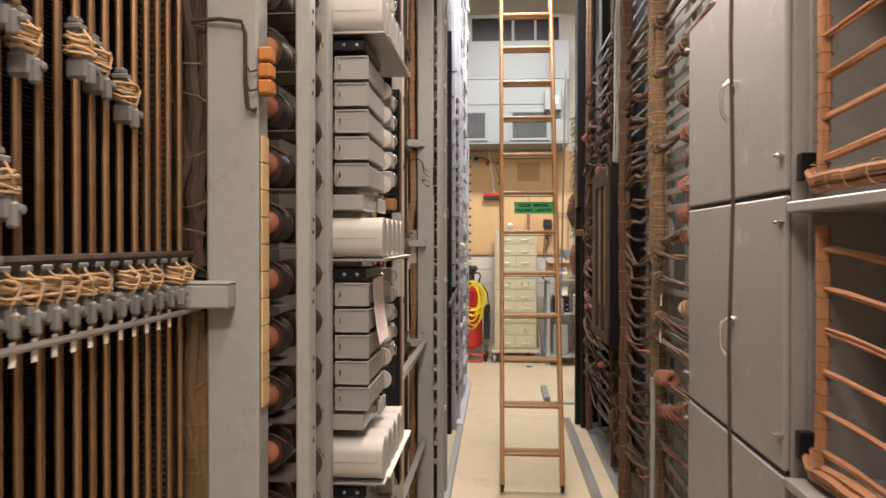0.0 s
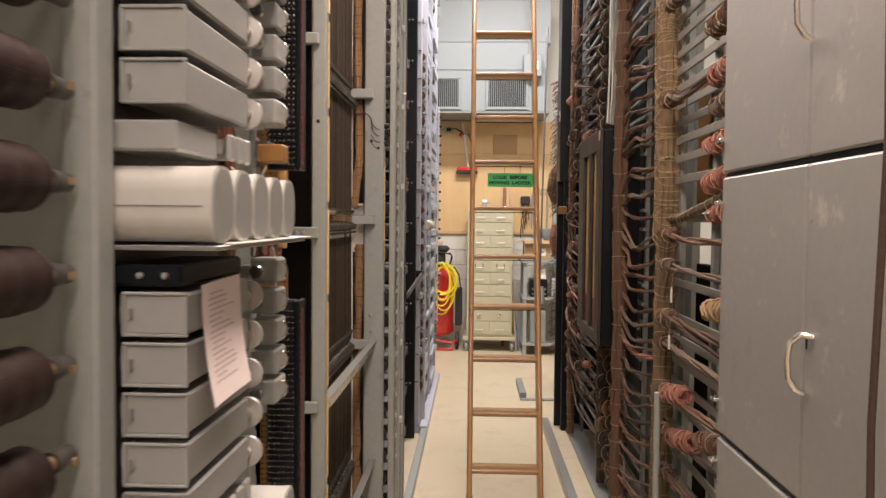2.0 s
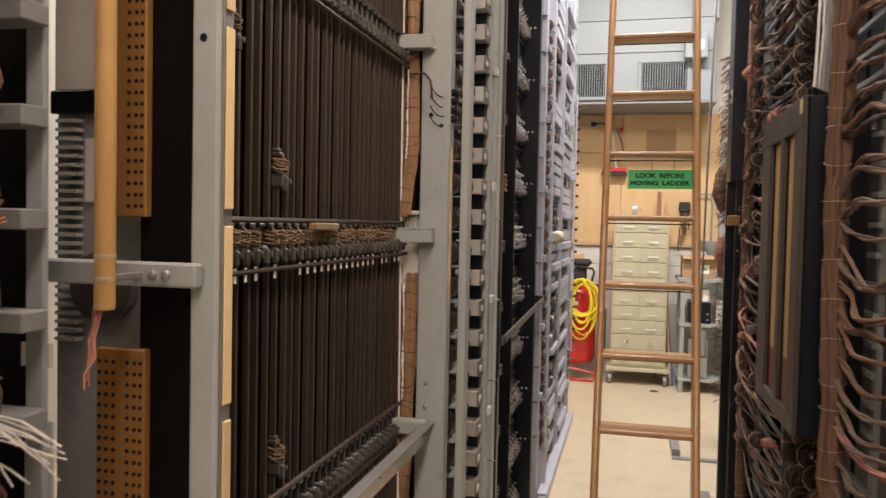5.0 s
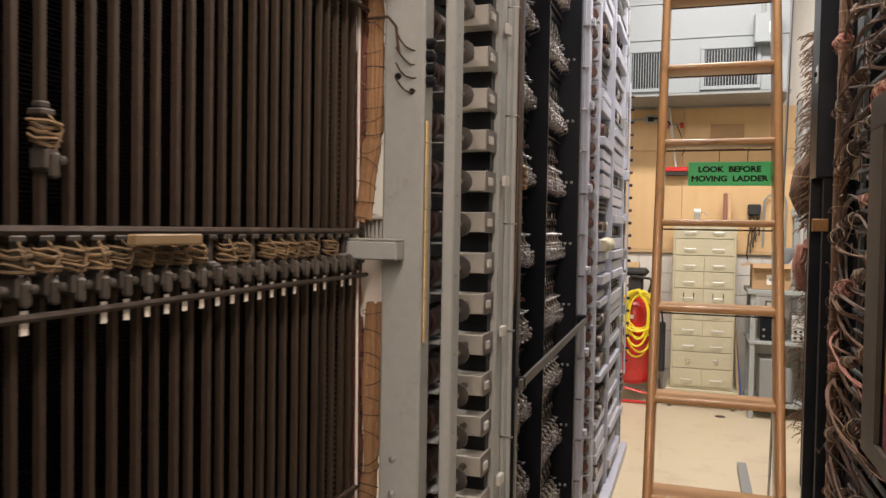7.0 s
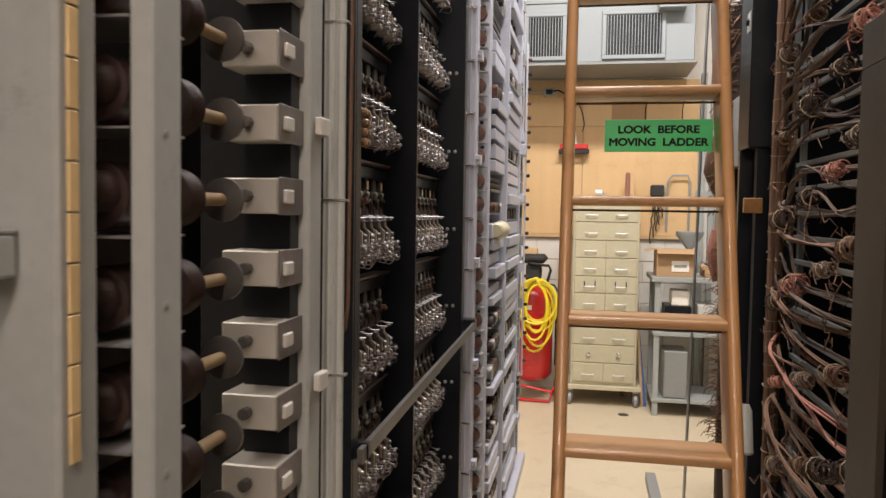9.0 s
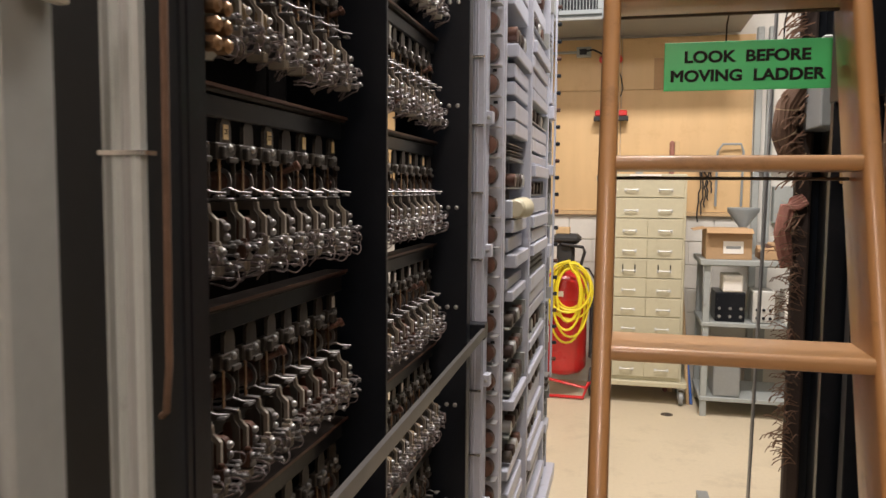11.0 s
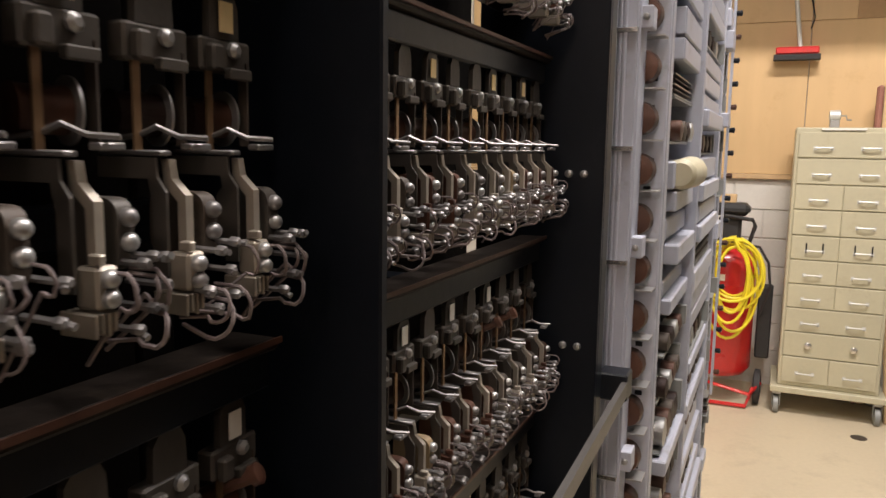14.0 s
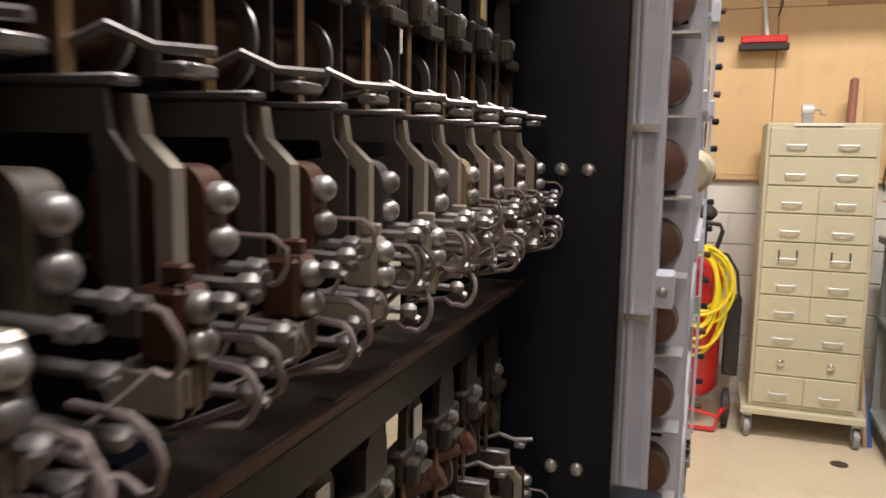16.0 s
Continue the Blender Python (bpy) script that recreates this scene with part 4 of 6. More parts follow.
WHITE_RUNS = (
    (0.0033, ((-0.45, 2.2), (-0.44, 2.0), (-0.425, 1.91), (-0.412, 1.874), (-0.407, 1.839), (-0.418, 1.803), (-0.443, 1.761), (-0.457, 1.732), (-0.461, 1.66))),
    (0.0026, ((-0.545, 1.80), (-0.534, 1.772), (-0.516, 1.75), (-0.497, 1.717), (-0.478, 1.681), (-0.468, 1.666))),
    (0.0014, ((-0.44, 1.69), (-0.435, 1.63), (-0.427, 1.58), (-0.421, 1.53), (-0.422, 1.46), (-0.430, 1.442), (-0.47, 1.446), (-0.497, 1.45), (-0.51, 1.49))),
    (0.0030, ((-0.48, 1.79), (-0.465, 1.83), (-0.467, 1.80), (-0.482, 1.772))),
    (0.0034, ((-0.487, 1.64), (-0.468, 1.638), (-0.458, 1.625), (-0.46, 1.60), (-0.47, 1.588))),
)
for r, run in WHITE_RUNS:
    part("wire", Mesh().tube(spline([(x, 2.6 + 0.012 * (k % 2), z) for k, (x, z) in enumerate(run)], 4), r, 7), PAPER if r != 0.0030 else PINKC, ww, smooth=True)
for k in range(9):
    part("wire", Mesh().tube(wander((-0.505, 2.6, 1.607 + 0.004 * k), (-0.435 - 0.03 * rnd.random(), 2.62 + 0.01 * k, 1.645 + 0.004 * k), -0.004, 0.003, 7), 0.0013, 4), ORANGE, ww)

rb = laced("cable_bundle", [(-0.545, 2.60, 1.98), (-0.54, 2.61, 1.85), (-0.525, 2.62, 1.72), (-0.518, 2.63, 1.6), (-0.535, 2.64, 1.45), (-0.555, 2.64, 1.38)], 0.010, 14, RUSTRED, "red-brown wire bundle hanging in the rack", 0.06, 77)
fw = thing("white_wire_fan", (-0.46, 2.72, 1.40), "fan of fine white wires over the pin panel", "wire")
for k in range(12):
    a = (-0.625 + rnd.uniform(-0.015, 0.02), 2.68, 1.462 + rnd.uniform(-0.012, 0.012))
    part("wire", Mesh().tube(wander(a, (-0.44 + rnd.uniform(-0.03, 0.03), 2.72 + rnd.uniform(-0.02, 0.03), 1.425 + rnd.uniform(-0.03, 0.02)), -rnd.uniform(0.008, 0.045), 0.002, 10), 0.0010, 4), PAPER if k % 3 else ALU, fw, smooth=True)

# ---- second coil rack: metal cans and strips ----


def metal_can():
    t = thing("metal_can", (-0.38, 4.65, 1.0), "grey metal relay can with a white tab", "relay cover", "metal cans")
    part("body", Mesh().box(-0.438, -0.353, 4.645, 4.735, 0.975, 1.026, 0.002), CANM, t)
    part("rim", Mesh().box(-0.352, -0.3495, 4.6445, 4.7355, 0.9735, 1.0275, 0.001), DULL, t)
    part("tab", Mesh().box(-0.3494, -0.343, 4.655, 4.685, 0.990, 1.010, 0.002), ALU, t, "pale tab")
    part("latch", Mesh().box(-0.40, -0.397, 4.642, 4.646, 0.992, 1.008), BRIGHT, t)
    part("neck", Mesh().lathe((-0.398, 4.645, 1.0), (0, -1, 0), ((0, 0.009), (0.015, 0.009), (0.016, 0.006)), 8), FRAMEG, t)
    return t


m0 = metal_can()
m0.location = (-0.374, 4.605, 0.455)
for k in range(1, 25):
    copy_thing(m0, pose(-0.374, 4.605, 0.455 + k * 0.104))
cp = thing("can_rack", (-0.4, 4.78, 0), "grey strip rack with dark back plates", "rack")
part("back_plate", Mesh().box(-0.44, -0.4, 4.74, 4.748, 0.02, 3.4), DARK, cp)
part("side_plate", Mesh().box(-0.445, -0.372, 4.705, 4.738, 0.02, 3.4), BLACK, cp, "black back plate")
part("strip", Mesh().box(-0.382, -0.354, 4.738, 4.79, 0, 3.45, 0.003), GREY, cp, "pale grey upright strip")
for k in range(7):
    part("clip", Mesh().box(-0.352, -0.34, 4.752, 4.79, 0.6 + 0.4 * k, 0.628 + 0.4 * k, 0.002), ALU, cp)
cp.location = (cp.location.x + 0.02, cp.location.y - 0.045, 0)
cb = thing("cable_run", (-0.35, 4.84, 0), "grey sheathed cables clipped down the strip", "cable")
for k in range(4):
    part("cable", Mesh().tube([(-0.355 + 0.009 * k, 4.826 + 0.004 * (k % 2), 0.01), (-0.356 + 0.009 * k, 4.83, 1.4), (-0.352 + 0.009 * k, 4.826, 3.4)], 0.0062, 8), GREY if k % 2 else GREY2, cb, smooth=True)
part("brown_cord", Mesh().tube([(-0.325, 4.86, 3.3), (-0.322, 4.86, 2.0), (-0.326, 4.862, 1.52), (-0.332, 4.865, 1.475), (-0.34, 4.87, 1.47)], 0.0035, 6), CABLE, cb, smooth=True)
for k in range(9):
    part("clip", Mesh().box(-0.362, -0.318, 4.822, 4.838, 0.5 + 0.3 * k, 0.504 + 0.3 * k), BRIGHT, cb)


# ---- black relay bays ----
def black_post(x0, x1, y0, y1, label, rows):
    t = thing("black_post", (x1 - 0.05, y0, 0), label, "post", "black posts")
    part("plate", Mesh().box(x0, x1, y0, y0 + 0.012, 0, 3.45, 0.002), BLACK, t)
    if y1 - y0 > 0.02:
        part("flange", Mesh().box(x1 - 0.008, x1, y0 + 0.012, y1, 0, 3.45, 0.002), BLACK, t)
    bolts(t, [(x1 - dx, y0, z) for z in rows for dx in (0.034, 0.060)], (0, -1, 0), 0.0065)
    return t


HOLES = [0.42 + 0.30 * k for k in range(10)]
black_post(-0.62, -0.325, 4.885, 4.93, "black painted steel frame post beside grey cables", [])
black_post(-0.62, -0.405, 5.738, 5.751, "black painted steel frame post between relay bays", [])
black_post(-0.62, -0.392, 6.50, 6.555, "black painted steel frame post with rows of bolts", HOLES)
bkp = thing("relay_back_panel", (-0.68, 5.7, 0), "black back panels behind the relay rows", "panel")
for ya, yb in ((4.9, 5.735), (5.74, 6.56)):
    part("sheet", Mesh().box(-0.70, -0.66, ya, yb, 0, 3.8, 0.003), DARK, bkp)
PITCH, TOP = 0.2985, 1.812
ROWS_Z = [TOP + PITCH * k for k in range(-5, 5)]


def relay_mesh(seed, plain=False):
    """One relay about its mounting bar; plain joins the smallest pieces, for the outer rows."""
    q = random.Random(seed)
    t = thing("relay", (0, 0, 0), "old dusty relay with copper coil and looped wires", "relay", "relays in rows")
    b = Mesh().box(-0.012, 0.003, -0.027, 0.027, -0.098, -0.075, 0.002)
    part("number_plate", Mesh().prism([(-0.017, -0.0748), (0.015, -0.0748), (0.014, -0.052), (0.009, -0.042), (-0.010, -0.042), (-0.016, -0.05)], "x", -0.004, 0.002), RELAYD, t, "dark grey number plate")
    part("strap", Mesh().box(-0.004, 0.004, 0.0202, 0.0222, -0.15, -0.09), RUSTB, t)
    b.box(0.003, 0.012, -0.024, -0.012, -0.098, -0.080, 0.002).box(0.003, 0.010, -0.004, 0.020, -0.103, -0.095, 0.001)
    part("bracket", b, RELAYD, t, "dark grey bracket")
    part("bracket_screw", Mesh().lathe((0.0, 0.006, -0.082), (1, 0, 0), ((0, 0.006), (0.006, 0.006), (0.009, 0.003)), 8), STEEL, t, smooth=True)
    part("lever", Mesh().box(-0.001, 0.001, -0.0195, -0.0135, -0.155, -0.092), BRONZE, t, "thin brass lever")
    # most coils take the near-black tone, for the shade they sit in
    part("coil", Mesh().lathe((-0.026, -0.016, -0.130), (0.3, 1, 0), ((0, 0.006), (0.002, 0.016), (0.005, 0.0145), (0.03, 0.0145), (0.033, 0.0145)), 16), COPPER if q.random() < 0.35 else COIL, t, smooth=True)
    part("coil_flange", Mesh().lathe((-0.0165, 0.0155, -0.130), (0.3, 1, 0), ((0, 0.006), (0.0006, 0.0205), (0.0026, 0.0205), (0.003, 0.006)), 22), STEEL, t, "bright worn coil flange", smooth=True)
    U = 0.048
    arm = Mesh().tube([(-0.035, -0.016, -0.196 + U), (0.0, -0.014, -0.191 + U), (0.012, -0.012, -0.186 + U), (0.024, -0.006, -0.192 + U), (0.040, 0.002, -0.193 + U)], 0.0019, 6)
    arm.box(-0.03, 0.022, -0.020, -0.010, -0.204 + U, -0.2005 + U, 0.001)
    arm.box(0.024, 0.034, -0.006, 0.012, -0.2005 + U, -0.196 + U, 0.001)
    part("armature", arm, DULL, t, smooth=True)
    if q.random() < 0.5:
        part("felt_tab", Mesh().cyl((-0.02, -0.012, -0.168 + U), (0.016, 0.004, -0.150 + U), 0.0045, 8, 0.006).lathe((0.014, 0.003, -0.151 + U), (0.8, 0.3, 0.45), ((0, 0.006), (0.001, 0.0085), (0.008, 0.009), (0.010, 0.006)), 10), COPPER, t, "brown felt tab", smooth=True)
    f = Mesh()
    f.prism([(-0.03, -0.205 + U), (0.018, -0.205 + U), (0.019, -0.217 + U), (0.026, -0.226 + U), (0.026, -0.278 + U), (0.015, -0.278 + U), (0.015, -0.234 + U), (0.012, -0.218 + U), (-0.03, -0.218 + U)], "y", -0.021, -0.0185)
    part("contact_spring", f, RELAYD, t, "dusty bent contact plate")
    g = Mesh().prism([(0.014, -0.206 + U), (0.020, -0.206 + U), (0.022, -0.218 + U), (0.033, -0.228 + U), (0.033, -0.282 + U), (0.0265, -0.282 + U), (0.0265, -0.232 + U), (0.0155, -0.222 + U)], "y", -0.0118, -0.0054)
    part("contact_post", g, POSTM if q.random() < 0.85 else BRONZE, t, "bent metal contact post")
    part("post_clamp", Mesh().box(0.022, 0.0385, -0.017, -0.001, -0.287 + U, -0.263 + U, 0.002).box(0.030, 0.0395, -0.0155, -0.0105, -0.262 + U, -0.256 + U, 0.001), POSTM if q.random() < 0.6 else COPPER, t, "worn metal clamp")
    k = Mesh().prism(rrect(0.010, -0.248 + U, 0.046, 0.042, 0.010, 4), "y", 0.004, 0.016)
    part("contact_block", k, (RUSTB, RELAYD, CORE, COPPER)[q.choice((0, 0, 1, 1, 2, 3))], t, "worn contact block", smooth=True)
    leaves = [Mesh().box(0.012, 0.040, -0.020 + 0.0045 * j, -0.0178 + 0.0045 * j, -0.302 + 0.002 * (j % 2) + U, -0.288 + U, 0.001) for j in range(4)]
    screws = [Mesh().lathe((x, y, z + U), (1, 0, 0), ((-0.002, 0.0056), (0.002, 0.0056), (0.0045, 0.0038), (0.0055, 0.001)), 10) for x, y, z in ((0.034, 0.011, -0.238), (0.034, 0.011, -0.252), (0.0395, -0.009, -0.270), (0.0395, -0.009, -0.281))]
    if plain:
        for name, group, m in (("spring_leaf", leaves, POSTM), ("screw", screws, STEEL)):
            for extra in group[1:]:
                group[0].add(extra.v, extra.f)
            part(name, group[0], m, t, smooth=name == "screw")
    else:
        for leaf in leaves:
            part("spring_leaf", leaf, POSTM, t)
        for screw in screws:
            part("screw", screw, STEEL if q.random() < 0.6 else DULL, t, smooth=True)
    tg = Mesh()
    for j in range(6):
        y, z = q.uniform(-0.012, 0.024), q.uniform(-0.300, -0.258) + U
        tg.tube([(0.02, y, z), (0.045, y + 0.003, z - 0.001), (0.054, y + q.uniform(-0.004, 0.006), z + q.uniform(-0.005, 0.002))], 0.0022, 6)
        tg.lathe((0.045, y, z), (1, q.uniform(-0.3, 0.3), 0), ((0, 0.002), (0.002, 0.0036), (0.006, 0.0036), (0.008, 0.002)), 6)
    tagged(part("solder_tag", tg, DULL, t, smooth=True), kind="stuff")
    w = Mesh()
    for j in range(4):
        y, z = q.uniform(-0.012, 0.028), q.uniform(-0.295, -0.25) + U
        rr, ph, yy = q.uniform(0.006, 0.013), q.uniform(-0.5, 0.8), q.uniform(-0.012, 0.012)
        pts = [(0.03, y, z)]
        for i in range(9):
            a = ph + 1.3 - i * 0.42
            pts.append((0.046 + rr * math.cos(a) * 0.9, y + yy * i / 9 + q.uniform(-0.001, 0.001), z - rr + rr * math.sin(a) + q.uniform(-0.001, 0.001)))
        pts.append((0.015, y * 0.6, -0.305 + U - q.uniform(0, 0.02)))
        w.tube(pts, q.uniform(0.0009, 0.0016), 5)
    tagged(part("wiring", w, WIRED, t, "grey-brown cloth wires", smooth=True), kind="stuff")
    return t


TAGGED = {(1, 1.81): (0, 2, 4, 6, 8, 10), (1, 1.51): (10,), (2, 1.81): (3, 6, 8), (2, 1.51): (2, 4, 6), (2, 1.22): (5,)}
NUMBERED = {}


def relay_row(z, ya, n, x, protos, bay):
    t = thing("relay_shelf", (x, ya, z), "dusty dark brown mounting bar over the relays", "bar", "relay mounting bars")
    yb = ya + n * 0.0675
    part("bar", Mesh().box(x - 0.03, x + 0.016, ya - 0.02, yb + 0.005, z - 0.010, z, 0.003), BARM, t)
    part("hood", Mesh().box(x - 0.004, x + 0.006, ya - 0.02, yb + 0.005, z - 0.042, z - 0.011, 0.002), BLACK, t)
    part("edge", Mesh().box(x + 0.0165, x + 0.0185, ya - 0.02, yb + 0.005, z - 0.004, z + 0.001), COPPER, t, "worn copper-coloured edge")
    part("back_rail", Mesh().box(x - 0.08, x - 0.05, ya - 0.02, yb + 0.005, z - 0.22, z - 0.19, 0.003), BLACK, t)
    part("tie_bar", Mesh().box(-0.66, x - 0.03, ya + 0.2, ya + 0.24, z - 0.012, z - 0.002), BLACK, t)
    for i in range(n):
        y = ya + (i + 0.5) * 0.0675
        r = copy_thing(protos[rnd.randrange(len(protos))], pose(x + rnd.uniform(-0.002, 0.002), y + rnd.uniform(-0.002, 0.002), z, 0, 0, rnd.uniform(-2.5, 2.5)))
        if i in TAGGED.get((bay, round(z, 2)), ()):
            l = solid("paper_label", Mesh().box(-0.0005, 0.0005, -0.007, 0.007, -0.0105, 0.0105), LABEL if z > 1.6 else PAPER, "small paper number label on a relay bracket", "label", "relay labels")
            l.location = (x + 0.0035, y - 0.002, z - 0.06)
            NUMBERED[bay, round(z, 2), i] = l


NEAR, OUTER = [relay_mesh(s) for s in range(6)], [relay_mesh(s, True) for s in range(3)]
for z in ROWS_Z:
    PROTO = NEAR if 0.9 < z < 2.3 else OUTER
    relay_row(z, 4.955, 11, -0.492, PROTO, 1)
    more = 1 if 1.1 < z < 2.2 else 0
    relay_row(z, 5.862 - 0.0675 * more, 9 + more, -0.498, PROTO, 2)
for p in NEAR + OUTER:
    for o in (*p.children_recursive, p):
        bpy.data.objects.remove(o)

# rail in front of the relay bays
gr = thing("guard_rail", (-0.33, 5.75, 1.22), "worn flat steel guard rail on black brackets", "rail")
a, b = Vector((-0.313, 4.90, 1.237)), Vector((-0.352, 6.60, 1.237))
part("bar", Mesh().prism([(a.x - 0.005, a.y), (a.x + 0.005, a.y), (b.x + 0.005, b.y), (b.x - 0.005, b.y)], "z", 1.222, 1.25), FRAMEG, gr)
part("bracket", Mesh().box(-0.40, -0.306, 4.93, 4.95, 1.22, 1.253, 0.003), BLACK, gr, "black end bracket")
part("bracket", Mesh().box(-0.40, -0.346, 6.556, 6.61, 1.212, 1.262, 0.003), BLACK, gr, "black end bracket")
gb = thing("gang_terminal", (-0.34, 4.96, 1.86), "grey terminal box with a cluster of brass studs", "terminal")
part("box", Mesh().box(-0.40, -0.335, 4.897, 4.98, 1.80, 1.885, 0.008), GREY2, gb)
for k in range(8):
    part("stud", Mesh().lathe((-0.335, 4.947 + 0.02 * (k % 2), 1.812 + 0.018 * (k // 2)), (1, 0, 0), ((0, 0.008), (0.012, 0.008), (0.016, 0.004)), 8), BRONZE, gb, smooth=True)

# ---- grey uprights and stacked covers past the relays ----
kp = thing("cable_post", (-0.39, 6.66, 0), "pale grey channel post with clipped wires", "post")
part("web", Mesh().box(-0.425, -0.372, 6.64, 6.65, 0, 4.5, 0.002), LAV, kp)
part("flange", Mesh().box(-0.376, -0.368, 6.651, 6.72, 0, 4.5, 0.002), LAV, kp)
for k in range(4):
    part("wire", Mesh().tube([(-0.42 + 0.009 * k, 6.632, 0.3), (-0.418 + 0.009 * k, 6.630, 1.6), (-0.42 + 0.009 * k, 6.632, 4.3)], 0.0035, 6), LAV, kp, smooth=True)
for k in range(14):
    part("clip", Mesh().box(-0.424, -0.37, 6.624, 6.637, 0.4 + 0.21 * k, 0.408 + 0.21 * k), BRIGHT, kp)
for k in range(7):
    part("block", Mesh().box(-0.37, -0.348, 6.655, 6.70, 0.62 + 0.42 * k, 0.66 + 0.42 * k, 0.002), LAV, kp)
    bolts(kp, [(-0.36, 6.655, 0.64 + 0.42 * k)], (0, -1, 0), 0.006)
disc = None
for k in range(27):
    z = 0.35 + 0.098 * k
    if disc is None:
        disc = thing("small_coil", (-0.375, 6.735, z), "small dark brown coil between the grey posts", "coil", "small coils")
        part("winding", Mesh().lathe((-0.375, 6.725, z), (0, 1, 0), ((0, 0.01), (0.002, 0.029), (0.012, 0.032), (0.02, 0.029), (0.03, 0.032), (0.045, 0.028), (0.05, 0.01)), 16), COPPER, disc, smooth=True)
        part("shelf", Mesh().box(-0.41, -0.336, 6.724, 6.775, z - 0.043, z - 0.040), STEEL, disc)
        first = z
    else:
        copy_thing(disc, pose(-0.375, 6.735, z))
np_ = thing("narrow_post", (-0.33, 6.8, 0), "pale blue-grey perforated narrow upright", "post")
part("upright", Mesh().box(-0.388, -0.334, 6.785, 6.80, 0, 4.5, 0.002), LAV, np_)
part("flange", Mesh().box(-0.340, -0.332, 6.801, 6.84, 0, 4.5, 0.002), LAV, np_)
for k in range(30):
    z = 0.3 + 0.16 * (k // 2) + 0.056 * (k % 2)
    part("slot", Mesh().box(-0.371 + 0.004 * (k % 2), -0.357 + 0.004 * (k % 2), 6.7835, 6.7855, z, z + 0.010), BLACK, np_)
mr = thing("module_rack", (-0.42, 7.8, 0), "pale grey rack that carries stacked covers", "rack")
part("back_plate", Mesh().box(-0.46, -0.45, 6.85, 8.7, 0.02, 4.45), FRAMEG, mr)
for y in (7.66, 8.42, 8.62):
    part("upright", Mesh().box(-0.44, -0.345, y, y + 0.03, 0, 4.5, 0.003), LAV, mr)
part("base_rail", Mesh().box(-0.36, -0.30, 6.6, 8.7, 0.0, 0.07, 0.004), LAV, mr)


def module(y0, y1, z, h, kind, xf):
    t = thing("module_cover", (-0.39, y0, z), "pale blue-grey stacked cover box with small screw" if kind == 0 else "dusty open relay unit with exposed coils", "cover", "stacked covers")
    if kind == 0:
        part("body", Mesh().box(-0.449, xf, y0, y1, z, z + h, 0.004), LAV, t)
        part("face_rim", Mesh().box(-0.445, xf - 0.003, y0 - 0.002, y0 + 0.0, z + 0.003, z + h - 0.003, 0.001), LAV, t)
        part("screw", Mesh().cyl((-0.40, y0 - 0.001, z + h / 2), (-0.40, y0 - 0.004, z + h / 2), 0.003, 8), GREY2, t)
    elif kind == 1:
        part("frame", Mesh().box(-0.449, xf - 0.02, y0, y1, z, z + 0.006).box(-0.449, xf - 0.01, y1 - 0.02, y1, z + 0.006, z + h), GREY2, t)
        for k in range(4):
            part("coil", Mesh().lathe((-0.40, y0 + 0.05 + k * (y1 - y0 - 0.08) / 4, z + h / 2), (1, 0, 0), ((0, 0.008), (0.002, h * 0.4), (0.04, h * 0.4), (0.045, 0.006)), 10), (RUSTB, COIL, STEEL, COPPER)[(k + int(z * 50)) % 4], t, smooth=True)
    else:
        part("body", Mesh().box(-0.449, xf - 0.01, y0, y1, z, z + 0.004), GREY2, t)
        for k in range(5):
            part("leaf", Mesh().box(-0.44, xf - 0.012, y0 + 0.01, y1 - 0.02, z + 0.008 + k * (h - 0.01) / 5, z + 0.011 + k * (h - 0.01) / 5), RUSTB if k % 2 else STEEL, t)


for col, (y0, y1, xf) in enumerate(((7.22, 7.64, -0.357), (7.74, 8.38, -0.345), (8.46, 8.6, -0.33))):
    z, q, run = 0.14, random.Random(11 + col), 0
    while z < 4.3:
        k = q.choice((0, 0, 0, 0, 1, 2, 1)) if col < 2 else q.choice((0, 1, 1, 2))
        h = q.choice((0.042, 0.052, 0.055, 0.07)) if k == 0 else q.uniform(0.06, 0.10)
        module(y0 + q.uniform(-0.015, 0.02) * (col < 2), y1, z, h, k, xf + q.choice((0, -0.006, 0.012, -0.02)))
        run = run + 1 if k == 0 else 0
        z += h + (q.choice((0.006, 0.010, 0.014)) if run % 2 or col else q.choice((0.02, 0.045, 0.06)))
dr = thing("dust_cover_roll", (-0.36, 7.3, 1.55), "cream rolled cable sleeve on the covers", "sleeve")
part("roll", Mesh().lathe((-0.352, 7.24, 1.60), (0, 1, 0), ((0, 0.03), (0.01, 0.04), (0.25, 0.045), (0.26, 0.02)), 14), CREAM, dr, smooth=True)
so = thing("socket_strip", (-0.31, 8.6, 1.3), "black knobs and wires on the rack end", "socket")
part("strip", Mesh().box(-0.335, -0.325, 8.64, 8.68, 0.6, 2.8), LAV, so)
for k in range(22):
    part("knob", Mesh().lathe((-0.325, 8.66, 0.7 + 0.095 * k), (1, 0, 0), ((0, 0.010), (0.02, 0.012), (0.024, 0.006)), 8), BLACK if k % 3 else COPPER, so)


# ---- right side: grey cabinet ----
gc = thing("grey_cabinet", (0.95, 2.5, 0), "tall grey steel cabinet with paired doors and curved handles", "cabinet")
part("body", Mesh().box(0.762, 1.20, 2.035, 3.02, 0.0, 2.47, 0.006), CABG, gc)
